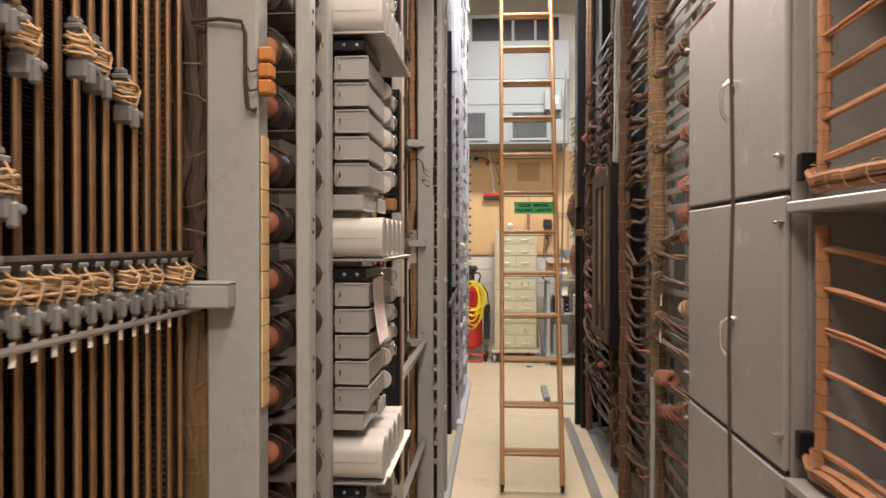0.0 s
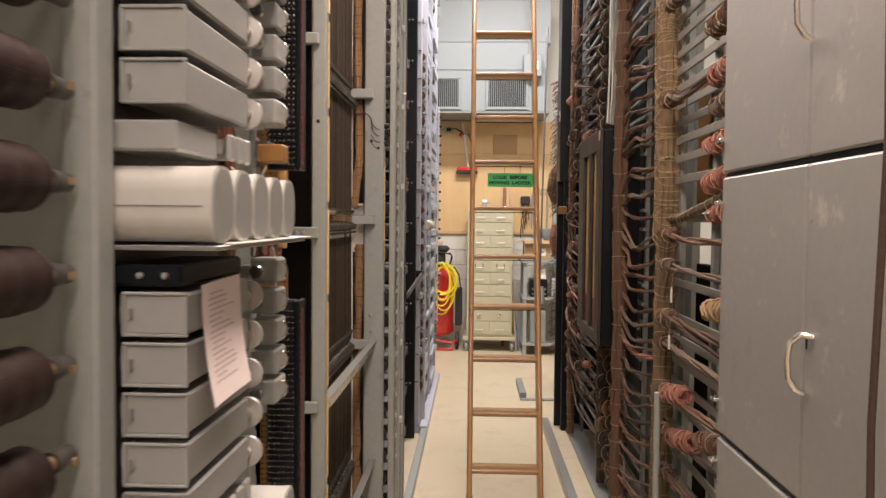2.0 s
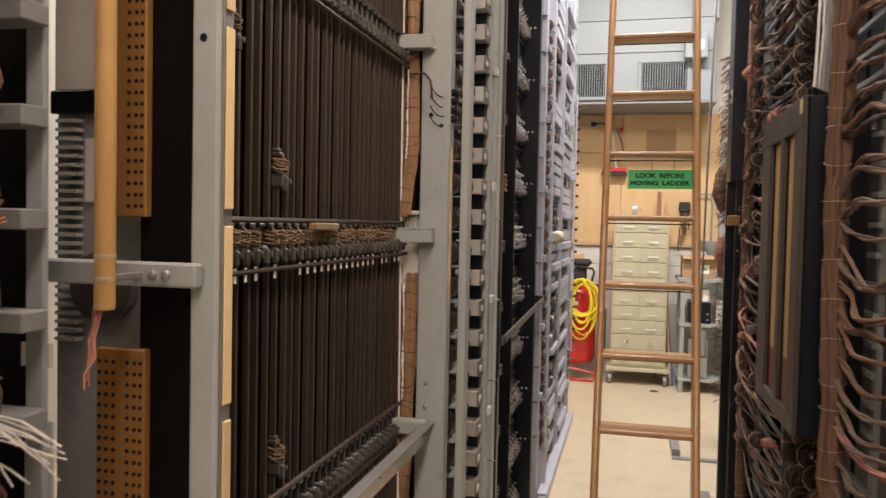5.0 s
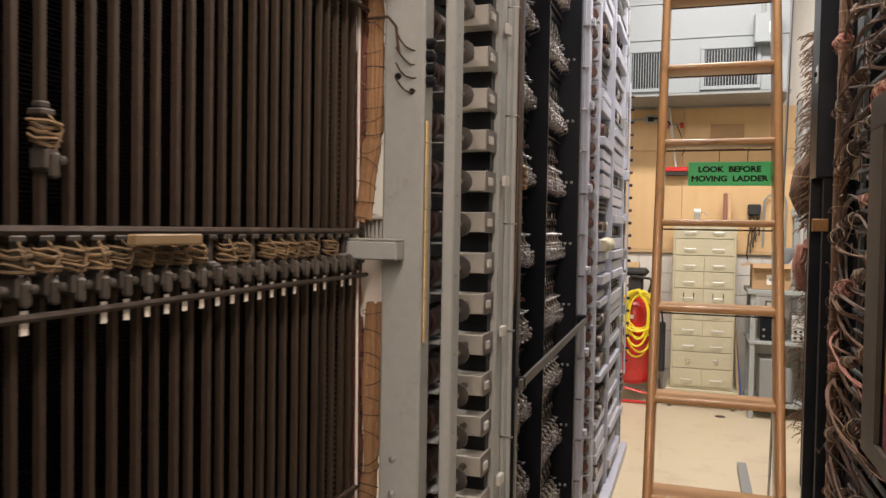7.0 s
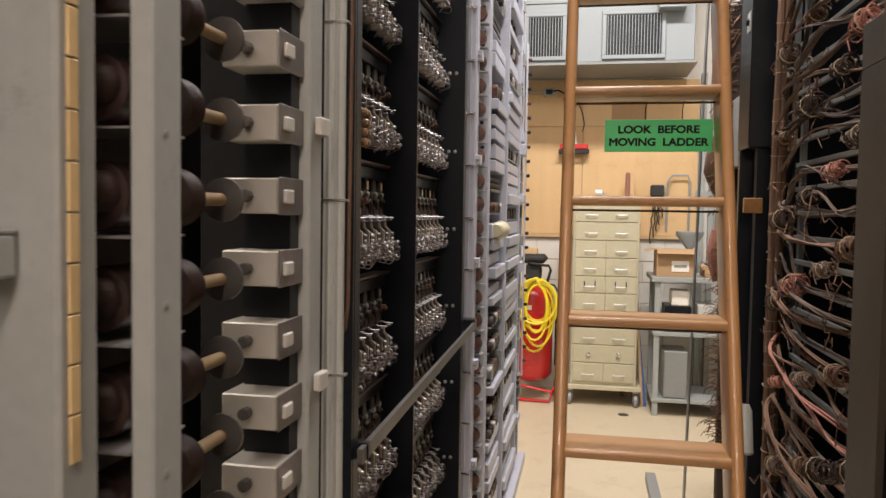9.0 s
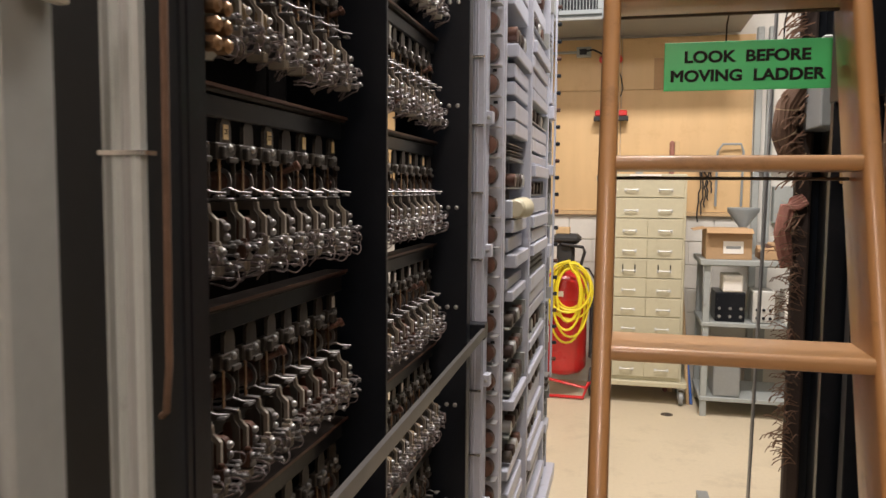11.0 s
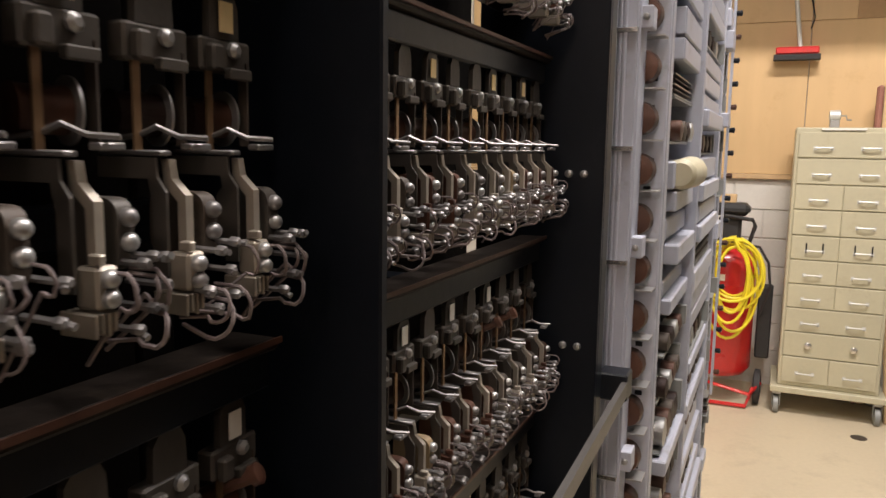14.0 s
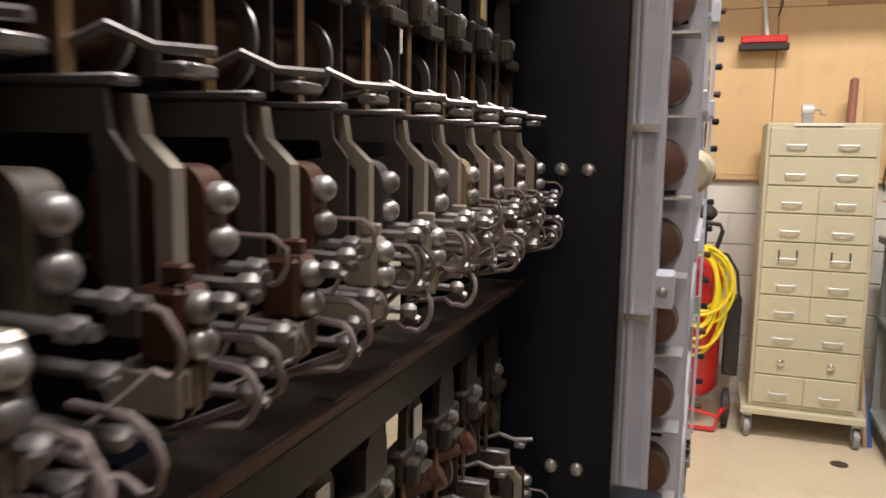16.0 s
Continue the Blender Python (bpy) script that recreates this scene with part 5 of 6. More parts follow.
for za, zb in ((1.785, 2.465), (1.052, 1.770), (0.32, 1.036)):
    for ya, yb in ((2.033, 2.468), (2.474, 3.022)):
        d = part("door", Mesh().box(0.741, 0.760, ya, yb, za, zb, 0.005), CABG, gc, "flat grey steel door")
        part("screw", Mesh().cyl((0.741, yb - 0.02, zb - 0.12), (0.7385, yb - 0.02, zb - 0.12), 0.003, 8), STEEL, d)
    part("rail", Mesh().box(0.750, 0.761, 2.04, 3.015, za - 0.012, za - 0.003), BLACK, gc)
    zc = za + 0.30
    hd = Mesh().tube([(0.741, 2.425, zc + 0.06), (0.718, 2.43, zc + 0.064), (0.700, 2.44, zc + 0.045), (0.698, 2.447, zc + 0.01), (0.702, 2.45, zc - 0.03), (0.720, 2.452, zc - 0.055), (0.735, 2.452, zc - 0.062)], 0.0068, 8)
    part("handle", hd, BRIGHT, gc, "curved bright handle", smooth=True)
    part("latch_plate", Mesh().box(0.7385, 0.741, 2.452, 2.457, zc + 0.03, zc + 0.05), BLACK, gc)
    for yy in (2.05, 3.026):
        for zz in (za + 0.085, zb - 0.075):
            part("hinge", Mesh().box(0.724, 0.745, yy - 0.016, yy + 0.016, zz, zz + 0.010, 0.002).cyl((0.733, yy, zz - 0.006), (0.733, yy, zz + 0.016), 0.004, 8), BRIGHT, gc)
solid("electric_cable", Mesh().tube([(0.78, 1.95, 2.938), (0.60, 1.80, 2.945), (0.54, 1.775, 2.9), (0.532, 1.77, 2.6), (0.527, 1.772, 2.1), (0.532, 1.768, 1.75), (0.526, 1.775, 1.4), (0.530, 1.77, 1.0), (0.529, 1.775, 0.5), (0.533, 1.77, 0.006)], 0.0048, 8), CABLE3, "dark brown cord hanging beside the cabinet doors", "cord", smooth=True)

# open bay with laced cable forms, before the cabinet
ob = thing("open_cable_bay", (0.95, 1.5, 0), "open grey steel bay with ledges and dark inside", "bay")
part("side_panel", Mesh().box(0.80, 1.2, 2.012, 2.030, 0, 2.9, 0.002), CABG, ob)
# inner shade of the bay is put into the near-black panel, strips and board
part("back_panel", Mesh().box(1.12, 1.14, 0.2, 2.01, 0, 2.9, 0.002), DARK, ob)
part("top_panel", Mesh().box(0.74, 1.2, 0.2, 2.012, 2.9, 2.93, 0.002), CABG, ob)
for z in (1.752, 1.045, 0.34, 2.47):
    part("ledge", Mesh().box(0.738, 1.118, 0.2, 2.011, z - 0.028, z, 0.004), CABG, ob, "grey steel ledge")
for k in range(4):
    part("panel_strip", Mesh().box(1.09, 1.118, 0.45 + 0.38 * k, 0.56 + 0.38 * k, 0, 2.88, 0.002), FRAMEG if k == 2 else BLACK, ob)
mult = Mesh()
for k in range(60):
    mult.box(0.90, 0.93, 1.30, 1.315, 0.4 + k * 0.036, 0.412 + k * 0.036)
tagged(part("lug_row", mult, STEEL, ob), kind="stuff")
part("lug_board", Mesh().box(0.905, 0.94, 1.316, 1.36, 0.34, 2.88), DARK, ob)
for n, z in enumerate((1.775, 1.068)):
    laced("laced_cable", [(0.782, 1.90, z + 0.03), (0.785, 1.895, z + 0.25), (0.780, 1.89, z + (0.62 if n else 0.68))], 0.0125, 9, FORM, "orange-brown laced cable form standing on the ledge", 0.045, 20 + n, CABLE3, None, 0.35, 0.5)
    laced("laced_cable", [(0.79, 1.99, z + 0.045), (0.782, 1.94, z + 0.018), (0.785, 1.80, z + 0.022), (0.79, 1.5, z + 0.022), (0.80, 1.0, z + 0.02)], 0.018, 8, FORM, "orange-brown laced cable form along the ledge", 0.1, 24 + n)
    for k in range(6):
        zz = z + 0.075 + 0.098 * k
        laced("branch_cable", [(0.785, 1.89, zz), (0.80, 1.80, zz + (0.012 if not n else -0.008)), (0.83, 1.6, zz + (0.04 if not n else -0.035)), (0.87, 1.37, zz + (0.05 if not n else -0.05))], 0.0066, 5, FORM, "tan cable branch from the laced form", 0, 30 + k + 10 * n)
    part("clip_box", Mesh().box(0.762, 0.80, 1.975, 2.008, z + 0.03, z + 0.10, 0.002), BLACK, ob)

# ---- cable frame past the cabinet ----
cf = thing("cable_rack", (0.9, 3.6, 0), "grey steel frame of flat bars for cable", "rack")
for y in (3.20, 3.55, 3.98, 4.62, 5.35, 6.0, 6.72):
    part("upright", Mesh().box(0.885, 0.905, y, y + 0.035, 0, 3.45 if y < 5 else 4.2, 0.002), GREY2, cf)
for z in [2.45 + 0.075 * k for k in range(12)] + [2.385, 2.31, 2.24, 2.17, 2.10, 2.03, 1.96, 1.885, 1.80, 1.645, 1.385, 1.245, 1.16, 1.07, 0.98, 0.89, 0.80, 0.70, 0.60, 0.50, 0.40]:
    part("flat_bar", Mesh().box(0.868, 0.878, 3.06, 4.02, z, z + 0.031, 0.002), BARG, cf)
for k in range(34):
    z = 0.22 + 0.092 * k
    part("flat_bar", Mesh().box(0.868, 0.884, 4.6, 6.74, z, z + 0.018, 0.002), GREY2, cf)
part("foot_rail", Mesh().box(0.60, 0.66, 3.05, 7.0, 0.0, 0.05, 0.004), STEEL, cf, "worn steel floor rail")
part("foot_plate", Mesh().box(0.78, 0.90, 3.05, 7.0, 0.0, 0.02, 0.002), GREY2, cf)
bk = thing("rear_screen", (1.15, 4.5, 0), "dark and grey panels standing behind the cables", "panel")
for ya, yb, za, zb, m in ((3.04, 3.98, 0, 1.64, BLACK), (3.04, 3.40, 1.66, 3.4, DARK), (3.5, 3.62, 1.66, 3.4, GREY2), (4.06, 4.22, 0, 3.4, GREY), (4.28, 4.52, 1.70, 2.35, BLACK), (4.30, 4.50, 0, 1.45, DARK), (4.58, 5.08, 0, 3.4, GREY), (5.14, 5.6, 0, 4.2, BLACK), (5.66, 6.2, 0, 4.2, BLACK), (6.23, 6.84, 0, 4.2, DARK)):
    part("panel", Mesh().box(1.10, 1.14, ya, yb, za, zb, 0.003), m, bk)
part("fibre_strip", Mesh().box(1.09, 1.0995, 4.315, 4.485, 1.74, 2.31, 0.002), FIBRE, bk, "brown fibre strip in a black frame")
for k in range(14):
    part("panel_rail", Mesh().box(1.08, 1.099, 3.06, 3.96, 0.3 + 0.095 * k, 0.312 + 0.095 * k), GREY2, bk)
laced("laced_cable", [(0.855, 4.09, 1.60), (0.86, 4.09, 1.75), (0.852, 4.10, 2.4), (0.855, 4.10, 3.35)], 0.046, 34, TRUNKM, "thick straw-brown cable trunk wrapped in yellow twine", 0.017, 50, LACE, None, 0.4, 1.6)
laced("laced_cable", [(0.850, 4.08, 0.03), (0.845, 4.075, 0.9), (0.852, 4.085, 1.3), (0.858, 4.09, 1.66)], 0.036, 26, TRUNKM, "brown cable trunk loosely tied with twine", 0.04, 53, LACE, None, 0.5, 0.9)
laced("laced_cable", [(0.75, 4.56, 0.05), (0.755, 4.55, 1.0), (0.745, 4.57, 1.8), (0.76, 4.56, 3.3)], 0.028, 20, CABLE, "brown cable trunk beside the glass panel", 0.10, 51, LACE, None, 0.6)
laced("branch_cable", [(0.86, 4.06, 1.65), (0.87, 3.9, 1.655), (0.86, 3.6, 1.69), (0.85, 3.1, 1.76)], 0.016, 7, CABLE2, "grey-brown cable branch reaching to the cabinet", 0.08, 52)
q = random.Random(5)


def droop(pts, r, n, material, label, seed):
    """A loose cloth cable of a few strands, a little wavy."""
    w = random.Random(seed)
    fine = spline(pts)
    t = thing("drooping_cable", fine[-1] if fine[-1].z < fine[0].z else fine[0], label, "cable", "drooping cables")
    m = Mesh()
    for j in range(n):
        a, d = w.uniform(0, 6.28), (r * 0.75 if n > 1 else 0)
        m.tube([p + Vector((d * math.cos(a + i * 0.5) + w.uniform(-0.15, 0.15) * r, w.uniform(-0.2, 0.2) * r, d * math.sin(a + i * 0.5) + w.uniform(-0.3, 0.3) * r)) for i, p in enumerate(fine)], r * (0.62 if n > 1 else 1), 6)
    tagged(part("strand_core", m, material, t, smooth=True), kind="stuff")
    return t


for k in range(38):
    z = 0.40 + 0.064 * k + q.uniform(-0.025, 0.025)
    sag = q.uniform(0.01, 0.09) * (1 if z < 1.7 else -0.7)
    m = (CABLE2, CABLE2, CABLE, CABLE3, PINKC)[q.randrange(5) if k % 5 == 0 else q.randrange(4)]
    droop([(0.84, 4.10, z + (0.0 if z < 1.7 else 0.05)), (0.805 + q.uniform(-0.02, 0.01), 4.20 + q.uniform(-0.03, 0.03), z - sag * 0.5), (0.775 + q.uniform(-0.02, 0.02), 4.36, z - sag * 0.8 + q.uniform(-0.01, 0.02)), (0.765, 4.46, z - sag * 0.2 + q.uniform(-0.02, 0.02)), (0.755, 4.55, z + q.uniform(0.0, 0.06) - 0.05 * (z > 1.7))], q.uniform(0.0045, 0.0095) if z < 1.7 else q.uniform(0.008, 0.0125), 4, m, "drooping cloth cable between the cable trunks", 60 + k)
for k, (z, drop, m) in enumerate(((1.595, -0.03, CABLE), (1.475, -0.02, CABLE2), (1.275, -0.03, CABLE), (1.255, -0.05, CABLE3), (1.165, -0.03, CABLE2), (0.98, 0.0, CABLE), (0.82, 0.02, CABLE3), (0.66, 0.02, CABLE), (2.12, 0.06, CABLE2), (2.5, 0.08, CABLE), (2.75, 0.05, CABLE3))):
    droop([(0.835, 4.0, z), (0.80, 3.88, z + 0.01), (0.815, 3.7, z - 0.01), (0.83, 3.35, z + drop * 0.6), (0.84, 3.06, z + drop)], 0.0105, 4, m, "long cloth cable lying along the flat bars", 160 + k)
    hank((0.80, 3.93, z), (0.15, -1, 0.0), 0.13, 0.027, 18, CABLE2 if k % 2 else CABLE, "brown looped hank of wire beside the trunk", 180 + k, 0.003)
for k, (y, z, m, r) in enumerate(((3.22, 1.905, PINKC, 0.032), (3.24, 1.785, PINKC, 0.034), (3.2, 1.38, TAN, 0.036), (3.18, 2.02, CABLE2, 0.032), (3.2, 2.12, PINKC, 0.034), (3.22, 2.28, CABLE, 0.034), (3.2, 1.685, PINKC, 0.026), (3.72, 1.00, PINKC, 0.036), (3.6, 0.86, PINKC, 0.034), (3.3, 2.5, CABLE2, 0.034), (3.25, 0.95, CABLE, 0.03))):
    hank((0.80, y + 0.09, z - 0.02), (0.1, -1, 0.16), 0.19, r, 30, m, "coiled hank of cloth-covered wire on the bars", 200 + k, 0.0032)
for k, (y, z) in enumerate(((3.72, 1.40), (3.74, 1.22))):
    tg = thing("paper_tag", (0.785, y, z), "white paper tag hanging on a string", "tag", "paper tags")
    part("card", Mesh().prism([(y - 0.014, z - 0.055), (y + 0.012, z - 0.058), (y + 0.013, z - 0.01), (y + 0.004, z), (y - 0.006, z), (y - 0.013, z - 0.012)], "x", 0.7835, 0.785), PAPER, tg)
    part("string", Mesh().tube([(0.784, y, z), (0.79, y + 0.004, z + 0.05), (0.81, y, z + 0.085)], 0.001, 4), LACE, tg)
gw = thing("grey_wire_sheaf", (0.74, 4.75, 2.13), "sheaf of pale grey wires dropping behind the panel", "cable")
for k in range(14):
    part("wire", Mesh().tube(wander((0.72 + 0.005 * k, 4.68 + 0.02 * q.random(), 3.3), (0.705 + 0.006 * k, 4.72 + 0.02 * k * 0.5, 2.14), 0, 0.006, 8), 0.0045, 5), GREY if k % 3 else ALU, gw, smooth=True)
so = solid("pole", Mesh().lathe((0.775, 3.86, 0.02), (0, 0, 1), ((0, 0.013), (0.95, 0.013), (0.953, 0.008)), 12), GREY, "short grey conduit standing by the trunk", "conduit", smooth=True)

# framed glass panel
gp = thing("glazed_panel", (0.78, 4.95, 1.02), "dark framed panel with two tall amber slots", "panel")
X, YA, YB, ZA, ZB = 0.663, 4.66, 5.40, 1.02, 2.105
part("case", Mesh().box(0.68, 0.86, YA, YB, ZA, ZB, 0.004), BLACK, gp)
fm = Mesh()
fm.box(X, 0.679, YA, YB, ZB - 0.10, ZB, 0.003).box(X, 0.679, YA, YB, ZA, ZA + 0.06, 0.003)
for ya, yb in ((YA, 4.778), (4.962, 5.018), (5.222, YB)):
    fm.box(X, 0.679, ya, yb, ZA + 0.06, ZB - 0.10, 0.002)
part("frame", fm, PANELF, gp)
for ya, yb in ((4.780, 4.960), (5.020, 5.220)):
    part("gauge_board", Mesh().box(0.6745, 0.6785, ya + 0.006, yb - 0.055, ZA + 0.222, ZB - 0.11), TUBE, gp, "amber strip in a dark slot")
    part("gauge_foot", Mesh().box(0.6740, 0.6786, ya + 0.006, yb - 0.055, ZA + 0.062, ZA + 0.22), MAROON, gp)
part("tag", Mesh().box(0.661, 0.6625, 4.665, 4.70, 2.05, 2.095), LABEL, gp, "yellow tag")
part("hanger", Mesh().box(0.86, 0.884, 4.7, 5.2, 2.0, 2.05), GREY2, gp)
part("hanger", Mesh().box(0.86, 0.884, 4.7, 5.2, 1.1, 1.15), GREY2, gp)

# cable trunks and arms past the panel
laced("laced_cable", [(0.79, 6.60, 0.04), (0.775, 6.60, 1.2), (0.79, 6.62, 4.1)], 0.022, 12, CABLE, "brown cable trunk near the frame end", 0.08, 300)
laced("laced_cable", [(0.83, 5.50, 0.04), (0.82, 5.50, 1.2), (0.83, 5.5, 3.7)], 0.022, 12, CABLE3, "dark cable trunk behind the glass panel", 0.08, 301)
for k in range(54):
    z = 0.42 + 0.048 * k + q.uniform(-0.03, 0.03)
    up = q.uniform(0.02, 0.16) if z < 1.7 else q.uniform(-0.12, 0.04)
    m = (CABLE, CABLE3, CABLE3, CABLE, CABLE2, PINKC)[q.randrange(6)]
    droop([(0.79, 6.58, z + up), (0.755 + q.uniform(-0.03, 0.03), 6.42 + q.uniform(-0.05, 0.05), z + up * 0.9 + q.uniform(-0.04, 0.03)), (0.75 + q.uniform(-0.03, 0.03), 6.1 + q.uniform(-0.1, 0.1), z + q.uniform(-0.02, 0.04)), (0.77 + q.uniform(-0.02, 0.03), 5.8, z - 0.02 + q.uniform(-0.03, 0.03)), (0.80, 5.52, z + q.uniform(-0.06, 0.05))], q.uniform(0.0035, 0.0085), 3, m, "drooping brown cable near the end of the frame", 320 + k)
for k in range(30):
    hank((0.735 + q.uniform(-0.01, 0.02), 6.42 - 0.26 * (k % 4) + q.uniform(-0.08, 0.08), 0.55 + 0.07 * k), (0.25, -1, 0.2), 0.09, q.uniform(0.018, 0.034), 12, (CABLE, CABLE3, CABLE3, PINKC, CABLE2)[k % 5], "brown looped hank of wire on the frame", 400 + k, 0.0026)
th = thing("thin_wire_tangle", (0.74, 6.1, 0.5), "tangle of thin stray cloth wires on the frame", "cable")
tm = Mesh()
for k in range(150):
    y, z = q.uniform(5.45, 6.62), q.uniform(0.45, 2.9)
    a = Vector((0.77 + q.uniform(-0.04, 0.04), y, z))
    pts = [a]
    for i in range(5):
        pts.append(pts[-1] + Vector((q.uniform(-0.02, 0.016), q.uniform(-0.05, 0.03), q.uniform(-0.045, 0.03))))
    tm.tube(pts, q.uniform(0.0012, 0.0022), 4)
tagged(part("wire_mass", tm, CABLE, th, smooth=True), kind="stuff")
for k in range(16):
    hank((0.80, 4.9 + 0.11 * (k % 5), 0.25 + 0.05 * k), (0.2, -1, 0.1), 0.12, 0.045, 14, (CABLE3, CABLE, CABLE3)[k % 3], "dark tangle of wire under the glass panel", 440 + k, 0.0042)
for k in range(10):
    hank((0.80, 5.35 + 0.05 * (k % 3), 2.2 + 0.09 * k), (0.2, -1, 0.1), 0.12, 0.045, 14, CABLE3, "dark tangle of wire above the glass panel", 470 + k, 0.004)

# black casing at the frame end, and frayed cable ends
ec = thing("black_casing", (0.80, 6.88, 0), "black steel end casing with a pale switch", "casing")
part("casing", Mesh().box(0.70, 0.86, 6.78, 7.00, 1.96, 4.5, 0.005), BLACK, ec)
part("upright", Mesh().box(0.74, 0.80, 6.80, 6.86, 0, 1.96, 0.003), BLACK, ec)
part("lower_plate", Mesh().box(0.70, 0.90, 6.94, 6.98, 0, 1.96, 0.003), BLACK, ec)
part("side_plate", Mesh().box(0.90, 1.14, 6.85, 7.0, 0, 4.5, 0.003), BLACK, ec)
part("wood_block", Mesh().box(0.69, 0.76, 6.77, 6.80, 1.70, 1.76, 0.003), FIBRE, ec, "small brown fibre block")
part("switch_plate", Mesh().box(0.696, 0.70, 6.80, 6.86, 2.42, 2.50, 0.002), ALU, ec)
part("switch_knob", Mesh().lathe((0.696, 6.83, 2.46), (-1, 0, 0), ((0, 0.014), (0.01, 0.014), (0.012, 0.006)), 12), BLACK, ec)
er = thing("end_rack", (1.0, 7.7, 0), "dark steel rack end with grey side box", "rack")
part("back_panel", Mesh().box(0.98, 1.02, 7.05, 8.35, 0, 4.5, 0.003), BLACK, er)
part("end_post", Mesh().box(0.93, 1.06, 8.30, 8.36, 0, 4.5, 0.003), BLACK, er)
part("side_box", Mesh().box(0.88, 1.05, 7.9, 8.28, 1.96, 2.35, 0.006), GREY2, er, "grey steel side box")
fy = thing("frayed_cable_end", (0.86, 8.25, 0), "frayed brown cable ends hanging off the frame", "cable")
part("stem", Mesh().box(0.86, 0.93, 8.22, 8.30, 0, 2.9, 0.012), CABLE3, fy)
hair = Mesh()
for k in range(480):
    z = q.uniform(0.35, 3.0)
    if 1.58 < z < 1.72:
        continue
    big = 0.10 if z > 1.5 else 0.10
    a = Vector((0.855 + q.uniform(0, 0.06), 8.21 + q.uniform(-0.03, 0.08), z))
    b = a + Vector((-q.uniform(0.2, 1) * big, q.uniform(-0.06, 0.03), q.uniform(-0.01, 0.06) if z < 1.5 else q.uniform(-0.06, 0.0)))
    c = b + Vector((-0.014, 0, -q.uniform(0.005, 0.035)))
    hair.tube([a, a.lerp(b, 0.5) + Vector((0, 0, 0.01)), b, c], 0.0024 if z < 1.5 else 0.0042, 4)
tagged(part("fraying", hair, CABLE, fy), kind="stuff")
laced("cable_bundle", [(0.84, 8.25, 1.32), (0.80, 8.22, 1.48), (0.82, 8.22, 1.59), (0.90, 8.22, 1.64)], 0.032, 12, PINKC, "pink-brown bent cable end at the frame", 0.06, 500)
laced("cable_bundle", [(0.84, 8.25, 1.84), (0.785, 8.22, 1.95), (0.80, 8.22, 2.08), (0.88, 8.22, 2.2)], 0.048, 16, CABLE, "brown bent cable end at the frame", 0.1, 501)


# ---- wooden ladder and its sign ----
LEAN_M = Matrix.Translation((0.229, 5.63, 1.724)) @ Matrix.Rotation(-math.atan(0.36), 4, "X")
ld = thing("ladder", (0.225, 5.0, 0), "varnished wooden rolling ladder leaning in the aisle", "ladder")
L = 1.724 * math.sqrt(1 + 0.36 ** 2)


def half(z):
    """Half the ladder's width at a height along it."""
    return 0.199 + 0.001 * z


def slanted(outline, a, b, axis, side):
    m = Mesh().prism(outline, axis, a, b)
    m.v = [(p[0] + math.copysign(half(p[2]), side), p[1], p[2]) for p in m.v]
    m.v = [tuple(LEAN_M @ Vector(p)) for p in m.v]
    return m


for sx in (-0.2, 0.2):
    part("stile", slanted(rrect(0, 0, 0.03, 0.125, 0.012, 4), -L + 0.05, 2.3, "z", sx), WOOD, ld, smooth=True)
for i in range(-5, 8):
    z = i * 0.295 * math.sqrt(1 + 0.36 ** 2)
    tilt = Matrix.Translation(LEAN_M @ Vector((0, 0, z)))
    m = Mesh().prism(rrect(0, -0.004, 0.135, 0.024, 0.009, 4), "x", -half(z) + 0.014, half(z) - 0.014)
    m.v = [tuple(tilt @ Vector(p)) for p in m.v]
    part("tread", m, WOODR, ld, smooth=True)
    w = Mesh().cyl(tilt @ Vector((-half(z), 0.01, -0.028)), tilt @ Vector((half(z), 0.01, -0.028)), 0.003, 6)
    part("tie_rod", w, RUSTB, ld)
    for sx in (-0.2, 0.2):
        part("bolt", Mesh().lathe(tilt @ Vector((math.copysign(half(z) + 0.015, sx), 0.01, -0.028)), (1 if sx > 0 else -1, 0, 0), ((0, 0.006), (0.003, 0.005), (0.004, 0.002)), 8), STEEL, ld)
for sx in (-0.2, 0.2):
    e = LEAN_M @ Vector((math.copysign(half(-L), sx), 0, -L + 0.05))
    part("wheel", Mesh().lathe((e.x - 0.012, e.y, 0.031), (1, 0, 0), ((0, 0.02), (0.003, 0.031), (0.021, 0.031), (0.024, 0.02)), 16), RUBBER, ld, smooth=True)
    part("wheel_fork", Mesh().box(e.x - 0.018, e.x + 0.018, e.y - 0.012, e.y + 0.012, 0.03, 0.12, 0.003), STEEL, ld)
s = LEAN_M @ Vector((0.222, -0.035, -0.58))
part("brake_sleeve", Mesh().lathe((s.x, s.y, s.z - 0.05), (0, 0.3, 1), ((0, 0.012), (0.005, 0.018), (0.1, 0.018), (0.115, 0.012)), 14), GREY, ld, "grey metal brake sleeve", smooth=True)

SX, SY, SZ = 0.126, 5.80, 1.953
sg = thing("ladder_sign", (SX + 0.16, SY, SZ - 0.09), "green warning sign hung from a ladder tread", "sign")
part("plate", Mesh().box(SX, SX + 0.292, SY, SY + 0.004, SZ - 0.09, SZ, 0.001), GREEN, sg)
for x in (0.11, 0.21):
    part("hook", Mesh().tube([(SX + x, SY + 0.002, SZ - 0.004), (SX + x, SY + 0.001, SZ + 0.03), (SX + x + 0.004, SY - 0.008, SZ + 0.055)], 0.0014, 5), BLACK, sg)


